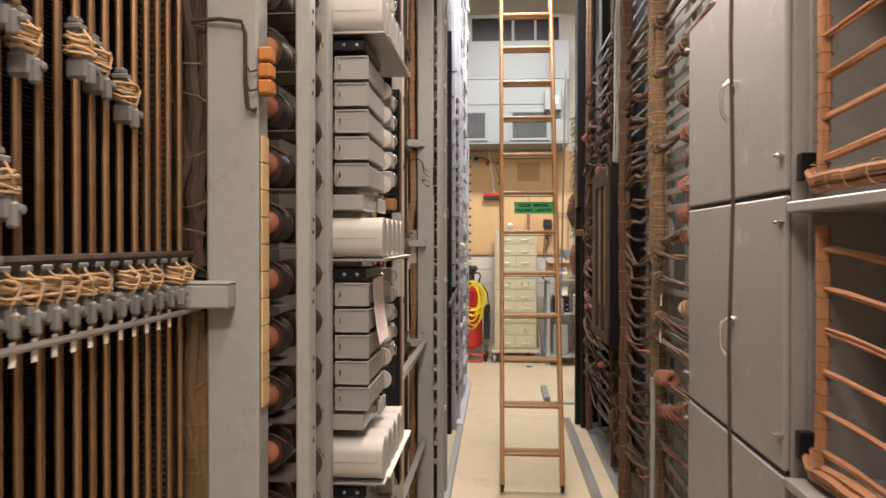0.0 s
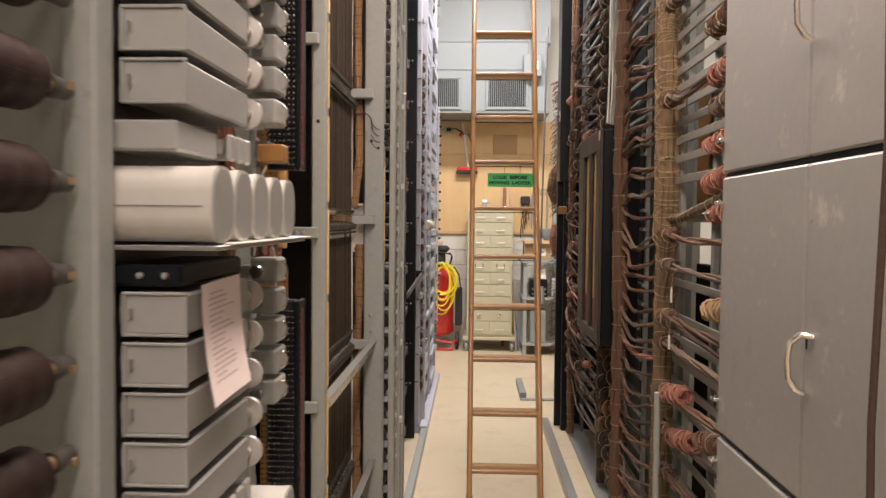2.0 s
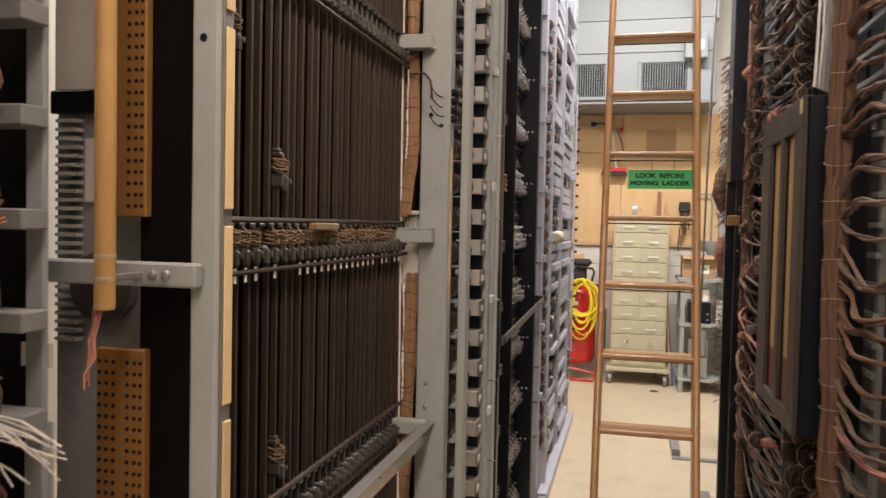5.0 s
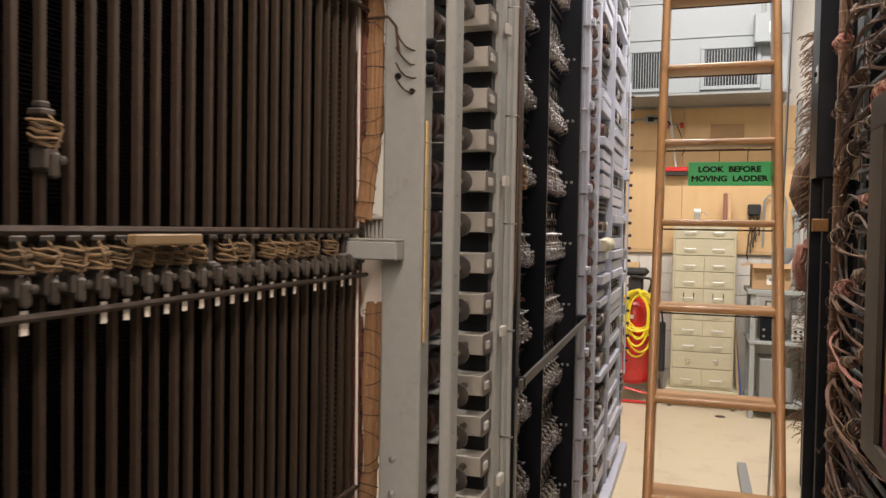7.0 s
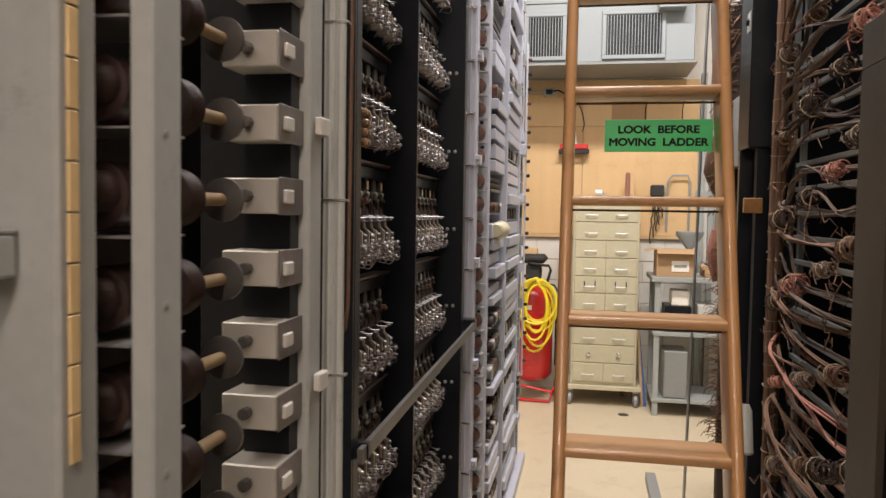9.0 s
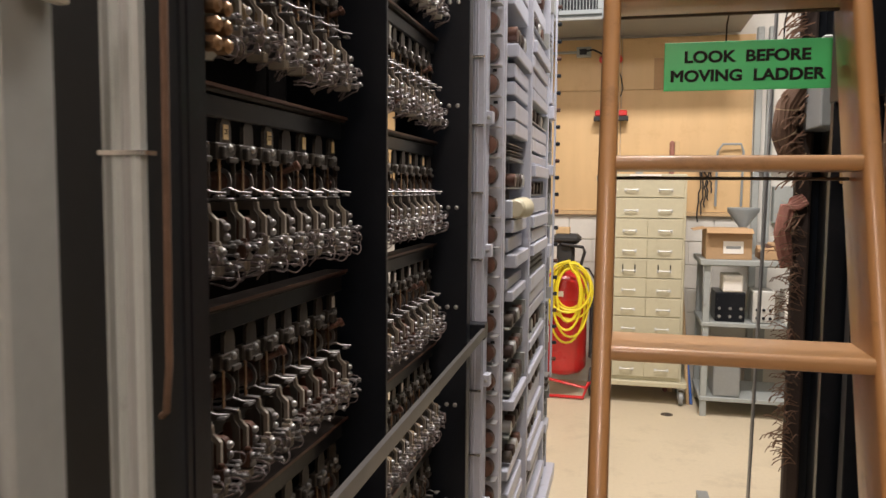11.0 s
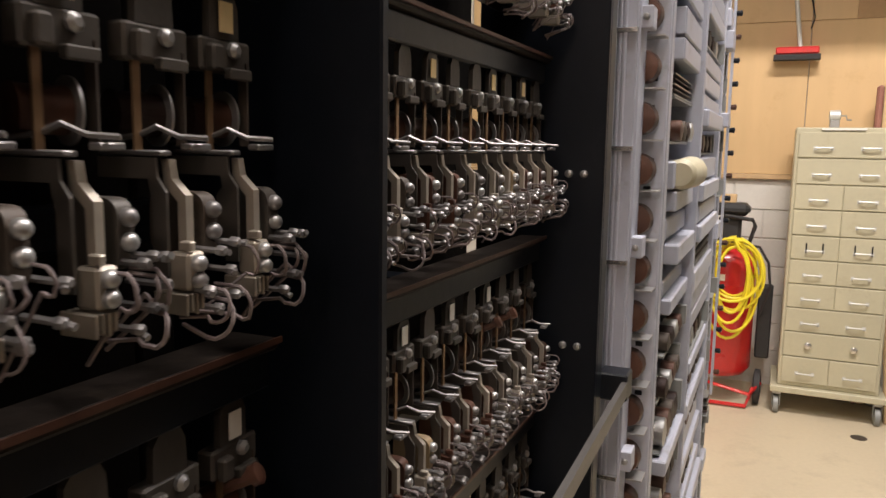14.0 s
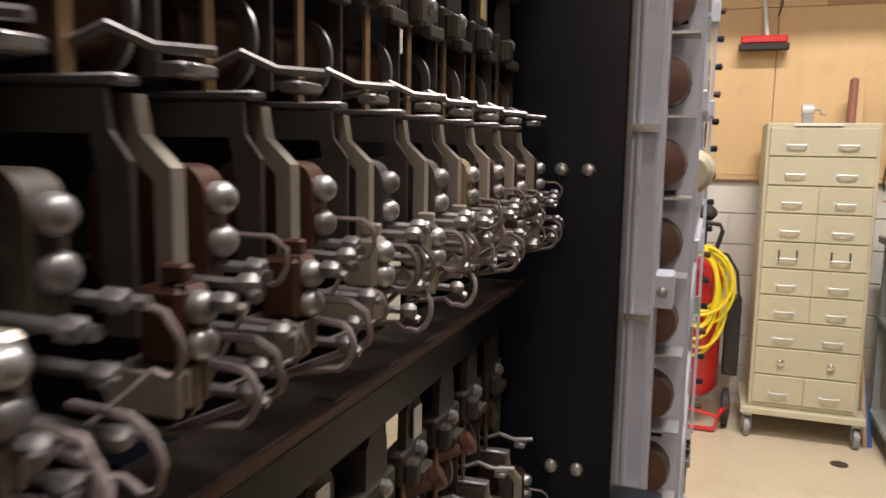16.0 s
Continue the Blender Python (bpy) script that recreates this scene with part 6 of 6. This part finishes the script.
def writing(text, size, at, turn, material, parent, wide=1.0, bold=0.0):
    cu = bpy.data.curves.new("lettering", "FONT")
    cu.body, cu.size, cu.align_x, cu.align_y, cu.offset, cu.extrude = text, size, "CENTER", "CENTER", 0, 0.0002
    cu.bevel_depth, cu.bevel_resolution = bold, 0
    tmp = bpy.data.objects.new("lettering", cu)
    scene.collection.objects.link(tmp)
    bpy.context.view_layer.update()
    me = bpy.data.meshes.new_from_object(tmp.evaluated_get(bpy.context.evaluated_depsgraph_get()))
    bpy.data.objects.remove(tmp)
    me.materials.clear()
    me.materials.append(material)
    ob = new("lettering", me)
    ob.parent = parent
    ob.matrix_basis = Matrix.Translation(Vector(at) - parent.location) @ turn @ Matrix.Diagonal((wide, 1, 1, 1))
    tagged(ob, kind="stuff")
    return ob


FACE = Matrix.Rotation(radians(90), 4, "X")
writing("LOOK  BEFORE", 0.029, (SX + 0.146, SY - 0.0012, SZ - 0.029), FACE, INK, sg, 1.12, 0.0011)
writing("MOVING  LADDER", 0.029, (SX + 0.146, SY - 0.0012, SZ - 0.064), FACE, INK, sg, 1.12, 0.0011)

SIDE = Matrix.Rotation(radians(90), 4, "Z") @ FACE
for i, text in ((4, "25"), (6, "27")):
    tag = NUMBERED[1, 1.81, i]
    writing(text, 0.0105, tag.location + Vector((0.0008, 0, 0)), SIDE, INK, tag, 0.9)

# ---- the far corner ----
pw = thing("plywood_board", (0, 10.97, 1.5), "honey-coloured plywood sheets fixed to the wall", "board")
for x0, x1 in ((-2.4, -1.185), (-1.18, 0.015), (0.02, 1.07)):
    part("sheet", Mesh().box(x0, x1, 10.972, 10.999, 1.50, 2.52, 0.002), PLY, pw)
    part("sheet", Mesh().box(x0, x1, 10.972, 10.999, 2.523, 2.95, 0.002), PLY, pw)
part("bottom_rail", Mesh().box(-2.4, 1.07, 10.955, 10.999, 1.465, 1.498, 0.003), PALEW, pw)
part("patch", Mesh().box(0.28, 0.60, 10.966, 10.971, 2.52, 2.78, 0.002), CARD, pw)
tk = thing("wall_trunking", (1.1, 10.96, 0), "grey steel trunking running up the wall", "trunking")
part("duct", Mesh().box(1.08, 1.13, 10.94, 10.999, 0, 3.0, 0.003), GREY, tk)
part("duct", Mesh().box(1.17, 1.22, 10.94, 10.999, 0, 3.0, 0.003), GREY, tk)
part("cross_duct", Mesh().box(1.05, 1.9, 10.92, 10.938, 1.86, 1.92, 0.003), GREY, tk)
# block joints on the lower white wall
bw = thing("block_course", (0, 10.99, 0), "painted white wall blocks with fine joints", "wall", kind="structure")
bl = Mesh().box(0.004, 0.396, -0.008, 0, 0.004, 0.196, 0.003).data("block", WALLW)
for r in range(7):
    for c in range(9):
        piece("block", bl, bw, (-1.6 + 0.4 * c - 0.2 * (r % 2), 0.0085, 0.05 + 0.2 * r))

ac = thing("air_duct", (0.2, 10.6, 2.8), "blue-grey ceiling duct with black louvred vents", "duct")
part("casing", Mesh().box(-1.6, 0.93, 10.30, 10.97, 2.99, 3.85, 0.008), DUCT, ac)
part("lower_pan", Mesh().box(-1.62, 0.95, 10.27, 10.96, 2.965, 2.988, 0.003), GREY2, ac)
part("upper_casing", Mesh().box(-1.6, 0.97, 10.45, 10.97, 3.855, 4.395, 0.006), DUCT, ac)
for z in (3.5, 3.84):
    part("seam", Mesh().box(-1.6, 0.93, 10.288, 10.299, z, z + 0.012), DUCT, ac)
for xa, xb in ((-0.46, -0.17), (0.20, 0.655)):
    v = part("vent", Mesh().box(xa - 0.035, xb + 0.035, 10.275, 10.299, 3.01, 3.045, 0.004).box(xa - 0.035, xb + 0.035, 10.275, 10.299, 3.385, 3.42, 0.004).box(xa - 0.035, xa, 10.275, 10.299, 3.045, 3.385, 0.004).box(xb, xb + 0.035, 10.275, 10.299, 3.045, 3.385, 0.004), DUCT, ac)
    part("vent_back", Mesh().box(xa, xb, 10.294, 10.299, 3.045, 3.385), BLACK, v)
    n = int((xb - xa) / 0.024)
    sl = Mesh().box(-0.0026, 0.0026, -0.012, 0.002, 0, 0.34).data("slat", DUCT)
    for k in range(n):
        piece("slat", sl, v, Vector((xa + 0.012 + k * (xb - xa) / n, 10.292, 3.045)) - ac.location)
part("conduit", Mesh().cyl((0.70, 10.27, 5.19), (0.70, 10.27, 3.45), 0.012, 8), GREY, ac)
part("control_box", Mesh().box(0.62, 0.84, 10.16, 10.299, 3.40, 3.66, 0.006), DUCT, ac)
part("control_card", Mesh().box(0.74, 0.80, 10.156, 10.159, 3.48, 3.58), PAPER, ac)
wn = thing("window_1", (0.3, 10.98, 4.5), "dark high window in a pale frame", "window", kind="structure")
part("window_frame", Mesh().box(-0.42, 0.92, 10.94, 10.999, 4.44, 4.50, 0.004).box(-0.42, 0.92, 10.94, 10.999, 4.85, 4.90, 0.004).box(-0.42, -0.37, 10.94, 10.999, 4.50, 4.85).box(0.87, 0.92, 10.94, 10.999, 4.50, 4.85).box(0.20, 0.235, 10.945, 10.999, 4.50, 4.85).box(0.52, 0.55, 10.945, 10.999, 4.50, 4.85), WALLW, wn)
part("window_sill", Mesh().box(-0.46, 0.96, 10.88, 10.999, 4.40, 4.438, 0.004), WALLW, wn)
part("pane", Mesh().box(-0.37, 0.87, 10.97, 10.998, 4.50, 4.85), BLACK, wn)
cp2 = thing("ceiling_beam", (0.2, 9.9, 4.9), "pale painted beam under the ceiling", "beam", kind="structure")
part("beam", Mesh().box(-3.5, 3.7, 10.0, 10.3, 4.95, 5.2, 0.004), CREAM, cp2)
cd = thing("wall_socket", (-0.3, 10.95, 2.86), "grey socket box with a cable under the duct", "socket")
part("box", Mesh().box(-0.36, -0.24, 10.90, 10.971, 2.80, 2.88, 0.004), GREY, cd)
part("conduit", Mesh().cyl((-1.2, 10.93, 2.84), (-0.36, 10.93, 2.84), 0.012, 8), GREY, cd)
part("face", Mesh().box(-0.335, -0.275, 10.893, 10.899, 2.815, 2.862), BLACK, cd)
part("cable", Mesh().tube([(-0.29, 10.89, 2.84), (-0.22, 10.88, 2.85), (-0.12, 10.90, 2.80), (-0.09, 10.92, 2.72)], 0.008, 6), BLACK, cd, smooth=True)

# broom on its hook
bm_ = thing("push_broom", (-0.1, 10.9, 2.2), "red-headed push broom hung on the plywood", "broom")
part("handle", Mesh().cyl((-0.085, 10.90, 2.25), (-0.175, 10.92, 2.92), 0.014, 10), ALU, bm_, "pale metal handle", smooth=True)
part("head", Mesh().box(-0.235, 0.03, 10.87, 10.93, 2.215, 2.262, 0.008), RED, bm_)
part("bristles", Mesh().box(-0.245, 0.04, 10.865, 10.935, 2.175, 2.214, 0.004), RUBBER, bm_)
part("hook", Mesh().box(-0.17, -0.06, 10.935, 10.97, 2.68, 2.70, 0.003), STEEL, bm_)
for x in (-0.19, -0.04):
    part("grip", Mesh().lathe((x - 0.02, 10.925, 2.69), (1, 0, 0), ((0, 0.016), (0.012, 0.03), (0.03, 0.03), (0.04, 0.016)), 12), RED, bm_, "red rubber grip", smooth=True)
part("cord", Mesh().tube([(-0.09, 10.92, 2.7), (-0.03, 10.93, 2.55), (-0.01, 10.93, 2.45), (-0.03, 10.92, 2.38)], 0.005, 6), BLACK, bm_, smooth=True)

bm_.location += Vector((0.04, 0, 0.083))

# drawer cabinet on casters
fc = thing("drawer_cabinet", (0.25, 10.6, 0), "cream steel parts cabinet with ten rows of drawers", "cabinet")
FX0, FX1, FY, FZ0, FZ1 = -0.04, 0.53, 10.38, 0.185, 1.805
part("body", Mesh().box(FX0, FX1, FY + 0.012, FY + 0.45, FZ0, FZ1, 0.006), CREAM, fc)
part("base_tray", Mesh().box(FX0 - 0.04, FX1 + 0.04, FY - 0.03, FY + 0.48, 0.145, 0.184, 0.004), CREAM, fc, "scuffed cream dolly base")
hs = [0.158, 0.158, 0.152, 0.158, 0.150, 0.150, 0.150, 0.150, 0.158, 0.168]
hs = [h * (FZ1 - FZ0 - 0.05) / sum(hs) for h in hs]
z = FZ1 - 0.025
mid = (FX0 + FX1) / 2
for r, h in enumerate(hs):
    spans = [(FX0 + 0.02, FX1 - 0.02)] if r in (0, 1, 7, 8) else [(FX0 + 0.02, mid - 0.0008), (mid + 0.0008, FX1 - 0.02)]
    for xa, xb in spans:
        d = part("drawer", Mesh().box(xa, xb, FY - 0.002, FY + 0.011, z - h + 0.004, z - 0.003, 0.003), CREAM, fc)
        mids = [(xa + xb) / 2] if len(spans) == 2 else [xa + (xb - xa) * 0.26, xa + (xb - xa) * 0.74]
        for mx in mids:
            zz = z - h * 0.62
            if r == 4:
                for dx in (-0.046, 0.046):
                    part("card_holder", Mesh().box(mx + dx - 0.004, mx + dx + 0.004, FY - 0.008, FY - 0.002, zz - 0.01, zz + 0.05), BLACK, d)
            if r == 8:
                part("knob", Mesh().lathe((mx, FY - 0.002, zz + 0.02), (0, -1, 0), ((0, 0.012), (0.01, 0.02), (0.02, 0.02), (0.026, 0.008)), 12), BRIGHT, d, smooth=True)
            else:
                part("pull", Mesh().tube([(mx - 0.045, FY - 0.002, zz), (mx - 0.045, FY - 0.02, zz + 0.002), (mx, FY - 0.026, zz + 0.003), (mx + 0.045, FY - 0.02, zz + 0.002), (mx + 0.045, FY - 0.002, zz)], 0.0052, 6), ALU, d, smooth=True)
                for dx in (-0.046, 0.046):
                    part("pull_plate", Mesh().box(mx + dx - 0.01, mx + dx + 0.01, FY - 0.004, FY - 0.002, zz - 0.012, zz + 0.012), ALU, d)
    z -= h
for x in (FX0 + 0.0, FX1 - 0.0):
    for y in (FY + 0.02, FY + 0.42):
        cst = part("caster", Mesh().lathe((x - 0.018, y, 0.056), (1, 0, 0), ((0, 0.03), (0.004, 0.056), (0.032, 0.056), (0.036, 0.03)), 18), GREY2, fc, "grey rubber caster", smooth=True)
        part("fork", Mesh().box(x - 0.026, x - 0.02, y - 0.02, y + 0.02, 0.05, 0.14, 0.002).box(x + 0.02, x + 0.026, y - 0.02, y + 0.02, 0.05, 0.14, 0.002).box(x - 0.026, x + 0.026, y - 0.024, y + 0.024, 0.125, 0.144, 0.002), STEEL, cst)
part("top_label", Mesh().box(0.1, 0.34, FY - 0.004, FY - 0.001 + 0.01, FZ1 - 0.016, FZ1 - 0.004), PAPER, fc)
ps = thing("pencil_sharpener", (0.17, 10.55, FZ1), "small grey pencil sharpener on the drawer cabinet", "sharpener")
part("body", Mesh().lathe((0.14, 10.54, FZ1 + 0.075), (1, 0, 0), ((0, 0.02), (0.004, 0.034), (0.06, 0.034), (0.066, 0.02)), 14), ALU, ps, smooth=True)
part("stand", Mesh().box(0.145, 0.20, 10.51, 10.57, FZ1, FZ1 + 0.05, 0.004), STEEL, ps)
part("crank", Mesh().tube([(0.2, 10.54, FZ1 + 0.075), (0.235, 10.54, FZ1 + 0.075), (0.24, 10.54, FZ1 + 0.05), (0.265, 10.54, FZ1 + 0.05)], 0.005, 6), STEEL, ps)
for x, m, r, lbl in ((0.53, PALEW, 0.014, "pale wooden pole leaning on the wall"), (0.556, BLUE, 0.012, "blue pole leaning beside the drawer cabinet")):
    solid("leaning_pole", Mesh().cyl((x + 0.06, 10.45, 0.0), (x - 0.02, 10.9, 1.45 if m == PALEW else 0.95), r, 10), m, lbl, "pole", "leaning poles", smooth=True)
solid("red_board", Mesh().box(0.415, 0.452, 10.78, 10.85, 0, 2.08, 0.012), PINKC, "red-edged wooden batten standing behind the drawer cabinet", "batten")
solid("pale_batten", Mesh().box(0.456, 0.492, 10.80, 10.85, 0, 2.08, 0.003), PALEW, "pale wooden batten standing against the plywood", "batten")

# air compressor
ar = thing("air_compressor", (-0.38, 10.55, 0), "red upright air compressor with yellow hose", "compressor")
part("tank", Mesh().lathe((-0.40, 10.55, 0.16), (0, 0, 1), ((0, 0.06), (0.03, 0.15), (0.08, 0.19), (0.78, 0.19), (0.85, 0.15), (0.89, 0.05)), 28), RED, ar, smooth=True)
part("base_frame", Mesh().tube([(-0.58, 10.38, 0.14), (-0.58, 10.36, 0.02), (-0.22, 10.36, 0.02), (-0.18, 10.40, 0.14)], 0.014, 8), RED, ar, smooth=True)
part("base_frame", Mesh().tube([(-0.6, 10.42, 0.16), (-0.2, 10.36, 0.1), (-0.14, 10.45, 0.16)], 0.012, 8), RED, ar, smooth=True)
for x in (-0.185, -0.66):
    w = part("wheel", Mesh().lathe((x, 10.52, 0.115), (1, 0, 0), ((0, 0.06), (0.008, 0.115), (0.042, 0.115), (0.05, 0.06)), 22), RUBBER, ar, smooth=True)
    part("hub", Mesh().lathe((x - 0.006, 10.52, 0.115), (1, 0, 0), ((0, 0.03), (0.006, 0.06), (0.05, 0.06), (0.06, 0.03)), 14), GREY2, w, smooth=True)
part("motor", Mesh().box(-0.5, -0.27, 10.45, 10.66, 1.24, 1.32, 0.03).box(-0.46, -0.32, 10.48, 10.62, 1.05, 1.24, 0.02), RUBBER, ar, "black motor cover")
part("hand_bar", Mesh().tube([(-0.27, 10.5, 1.05), (-0.235, 10.48, 1.18), (-0.25, 10.46, 1.22), (-0.42, 10.46, 1.24)], 0.013, 8), RUBBER, ar, smooth=True)
part("gauge", Mesh().lathe((-0.40, 10.40, 1.07), (0, -1, 0), ((0, 0.02), (0.002, 0.032), (0.02, 0.032), (0.022, 0.026)), 16), BRIGHT, ar, "small pressure gauge", smooth=True)
part("data_plate", Mesh().box(-0.47, -0.39, 10.352, 10.357, 0.83, 0.87), PAPER, ar)
part("data_plate", Mesh().box(-0.53, -0.50, 10.388, 10.394, 0.45, 0.58), PAPER, ar)
part("filter_box", Mesh().box(-0.19, -0.10, 10.55, 10.68, 0.30, 0.78, 0.01), RUBBER, ar, "black plastic side box")
part("hose_tail", Mesh().tube([(-0.30, 10.45, 1.06), (-0.2, 10.45, 1.05), (-0.14, 10.46, 0.95), (-0.12, 10.48, 0.78), (-0.17, 10.5, 0.6)], 0.009, 8), RUBBER, ar, smooth=True)
hz = thing("air_hose", (-0.33, 10.34, 0.6), "coiled bright yellow air hose over the compressor", "hose")
qh = random.Random(9)
m, loop = Mesh(), []
for k in range(9):
    cx, rx, rz = -0.34 + qh.uniform(-0.02, 0.03), qh.uniform(0.08, 0.20), qh.uniform(0.17, 0.31)
    cz, y = 1.11 - rz + qh.uniform(-0.06, 0.02), 10.335 - 0.014 * k
    loop += [(cx + rx * math.cos(a * 0.2618 + 1.57), y - 0.0005 * a, cz + rz * math.sin(a * 0.2618 + 1.57)) for a in range(24)]
m.tube(loop, 0.0095, 8)
part("hose_coil", m, YEL, hz, smooth=True)
solid("wood_offcut", Mesh().box(-0.47, -0.36, 10.5, 10.6, 1.322, 1.375, 0.003), PALEW, "small pale wood block on the compressor motor", "block")

# bench with boxes
bn = thing("steel_bench", (0.98, 10.45, 0), "grey steel shelf bench with two shelves", "bench")
part("top", Mesh().box(0.62, 1.75, 10.12, 10.75, 1.135, 1.175, 0.004), GREY, bn)
for x in (0.65, 1.68):
    for y in (10.15, 10.68):
        part("leg", Mesh().box(x, x + 0.045, y, y + 0.045, 0, 1.134, 0.002), GREY, bn)
for z in (0.68, 0.12):
    part("shelf", Mesh().box(0.64, 1.73, 10.14, 10.73, z, z + 0.03, 0.003), GREY, bn)
def case(name, x0, x1, y0, y1, z0, z1, m, label, cat, dials=0):
    t = thing(name, ((x0 + x1) / 2, (y0 + y1) / 2, z0), label, cat)
    part("body", Mesh().box(x0, x1, y0, y1, z0, z1, 0.006), m, t)
    part("face", Mesh().box(x0 + 0.01, x1 - 0.01, y0 - 0.004, y0 - 0.0005, z0 + 0.01, z1 - 0.01, 0.001), m, t)
    for k in range(dials):
        part("knob", Mesh().lathe((x0 + 0.03 + (k % 3) * (x1 - x0 - 0.06) / 2, y0 - 0.004, z0 + 0.04 + 0.06 * (k // 3)), (0, -1, 0), ((0, 0.012), (0.012, 0.010)), 10), BLACK if m != BLACK else STEEL, t)
    return t
case("test_set", 0.74, 0.95, 10.2, 10.5, 0.711, 0.93, BLACK, "black electronic test set on the bench shelf", "instrument", 6)
t = case("meter_box", 0.79, 0.93, 10.2, 10.4, 0.932, 1.06, PAPER, "small white meter box on the test set", "instrument", 0)
case("panel_meter", 1.0, 1.15, 10.18, 10.4, 0.711, 0.95, ALU, "pale grey panel meter with small knobs", "instrument", 6)
case("metal_case", 0.74, 0.93, 10.17, 10.5, 0.151, 0.55, GREY2, "dark grey metal case on the lower shelf", "case")
case("panel_meter", 1.22, 1.4, 10.18, 10.4, 0.711, 0.95, PAPER, "white panel meter on the bench shelf", "instrument", 3)
bx = thing("cardboard_box", (0.80, 10.35, 1.175), "open cardboard box with a white label", "box")
part("body", Mesh().box(0.66, 0.98, 10.18, 10.5, 1.176, 1.40, 0.003), CARD, bx)
part("flap", Mesh().box(-0.16, 0.16, -0.07, 0, 0, 0.004, 0, Matrix.Translation((0.82, 10.18, 1.402)) @ Matrix.Rotation(0.5, 4, "X")), CARD, bx)
part("flap", Mesh().box(-0.09, 0, -0.16, 0.16, 0, 0.004, 0, Matrix.Translation((0.66, 10.34, 1.402)) @ Matrix.Rotation(-0.2, 4, "Y")), CARD, bx)
part("label", Mesh().box(0.78, 0.92, 10.176, 10.179, 1.22, 1.31), PAPER, bx)
part("print", Mesh().box(0.80, 0.90, 10.1745, 10.1755, 1.255, 1.275), GREY2, bx)
solid("oil_funnel", Mesh().lathe((0.97, 10.6, 1.19), (0, 0, 1), ((0, 0.02), (0.2, 0.025), (0.33, 0.12), (0.36, 0.12)), 18), DUCT, "blue-grey metal funnel on the bench", "funnel", smooth=True)
bx2 = thing("scrap_box", (1.2, 10.35, 1.175), "low cardboard tray with brown scrap", "box")
part("tray", Mesh().box(1.05, 1.35, 10.2, 10.5, 1.176, 1.24, 0.003), CARD, bx2)
for k in range(7):
    part("scrap", Mesh().box(-0.06, 0.06, -0.04, 0.04, 0, 0.03, 0.006, Matrix.Translation((1.08 + 0.04 * k, 10.25 + 0.03 * (k % 4), 1.242 + 0.012 * k)) @ Matrix.Rotation(0.4 * k, 4, "Z") @ Matrix.Rotation(0.3, 4, "X")), COPPER if k % 2 else CARD, bx2)
wp = thing("wall_phone", (0.68, 10.93, 1.9), "dark wall fixture with hanging cords", "fixture")
part("body", Mesh().box(0.65, 0.77, 10.88, 10.971, 1.86, 1.97, 0.012), RUBBER, wp)
for k in range(5):
    part("cord", Mesh().tube(wander((0.67 + 0.02 * k, 10.90, 1.88), (0.66 + 0.025 * k, 10.92, 1.42 + 0.06 * k), 0.0, 0.012, 8), 0.006, 6), RUBBER, wp, smooth=True)
br = thing("wire_bracket", (0.9, 10.92, 1.9), "thin pale wire frame on the plywood", "bracket")
part("frame", Mesh().tube([(0.80, 10.96, 1.55), (0.80, 10.92, 2.0), (0.84, 10.92, 2.06), (0.98, 10.92, 2.06), (1.0, 10.92, 2.0), (1.0, 10.96, 1.55)], 0.01, 8), DUCT, br, smooth=True)
jb = solid("junction_box", Mesh().box(1.24, 1.5, 10.9, 10.999, 1.42, 1.72, 0.006), GREY, "grey junction box on the white wall", "box")
solid("hanging_rod", Mesh().cyl((0.625, 7.8, 0.0), (0.685, 7.8, 3.4), 0.008, 8), STEEL, "thin upright steel rod past the frame end", "rod", smooth=True)
ft2 = thing("floor_bracket", (0.7, 7.85, 0), "grey angle iron base on the floor", "bracket")
part("angle", Mesh().box(0.48, 0.95, 7.78, 7.84, 0, 0.012, 0.002).box(0.48, 0.54, 7.84, 8.5, 0, 0.06, 0.002), GREY2, ft2)
solid("floor_drain", Mesh().lathe((0.415, 10.12, 0.0), (0, 0, 1), ((0, 0.045), (0.003, 0.045), (0.004, 0.03)), 16), RUSTB, "small round metal floor plate", "drain", smooth=True)
lb = thing("floor_plinth", (-0.33, 3, 0), "pale grey steel plinth along the rack feet", "plinth")
part("rail", Mesh().box(-0.345, -0.30, 1.1, 6.58, 0, 0.06, 0.004), GREY, lb)
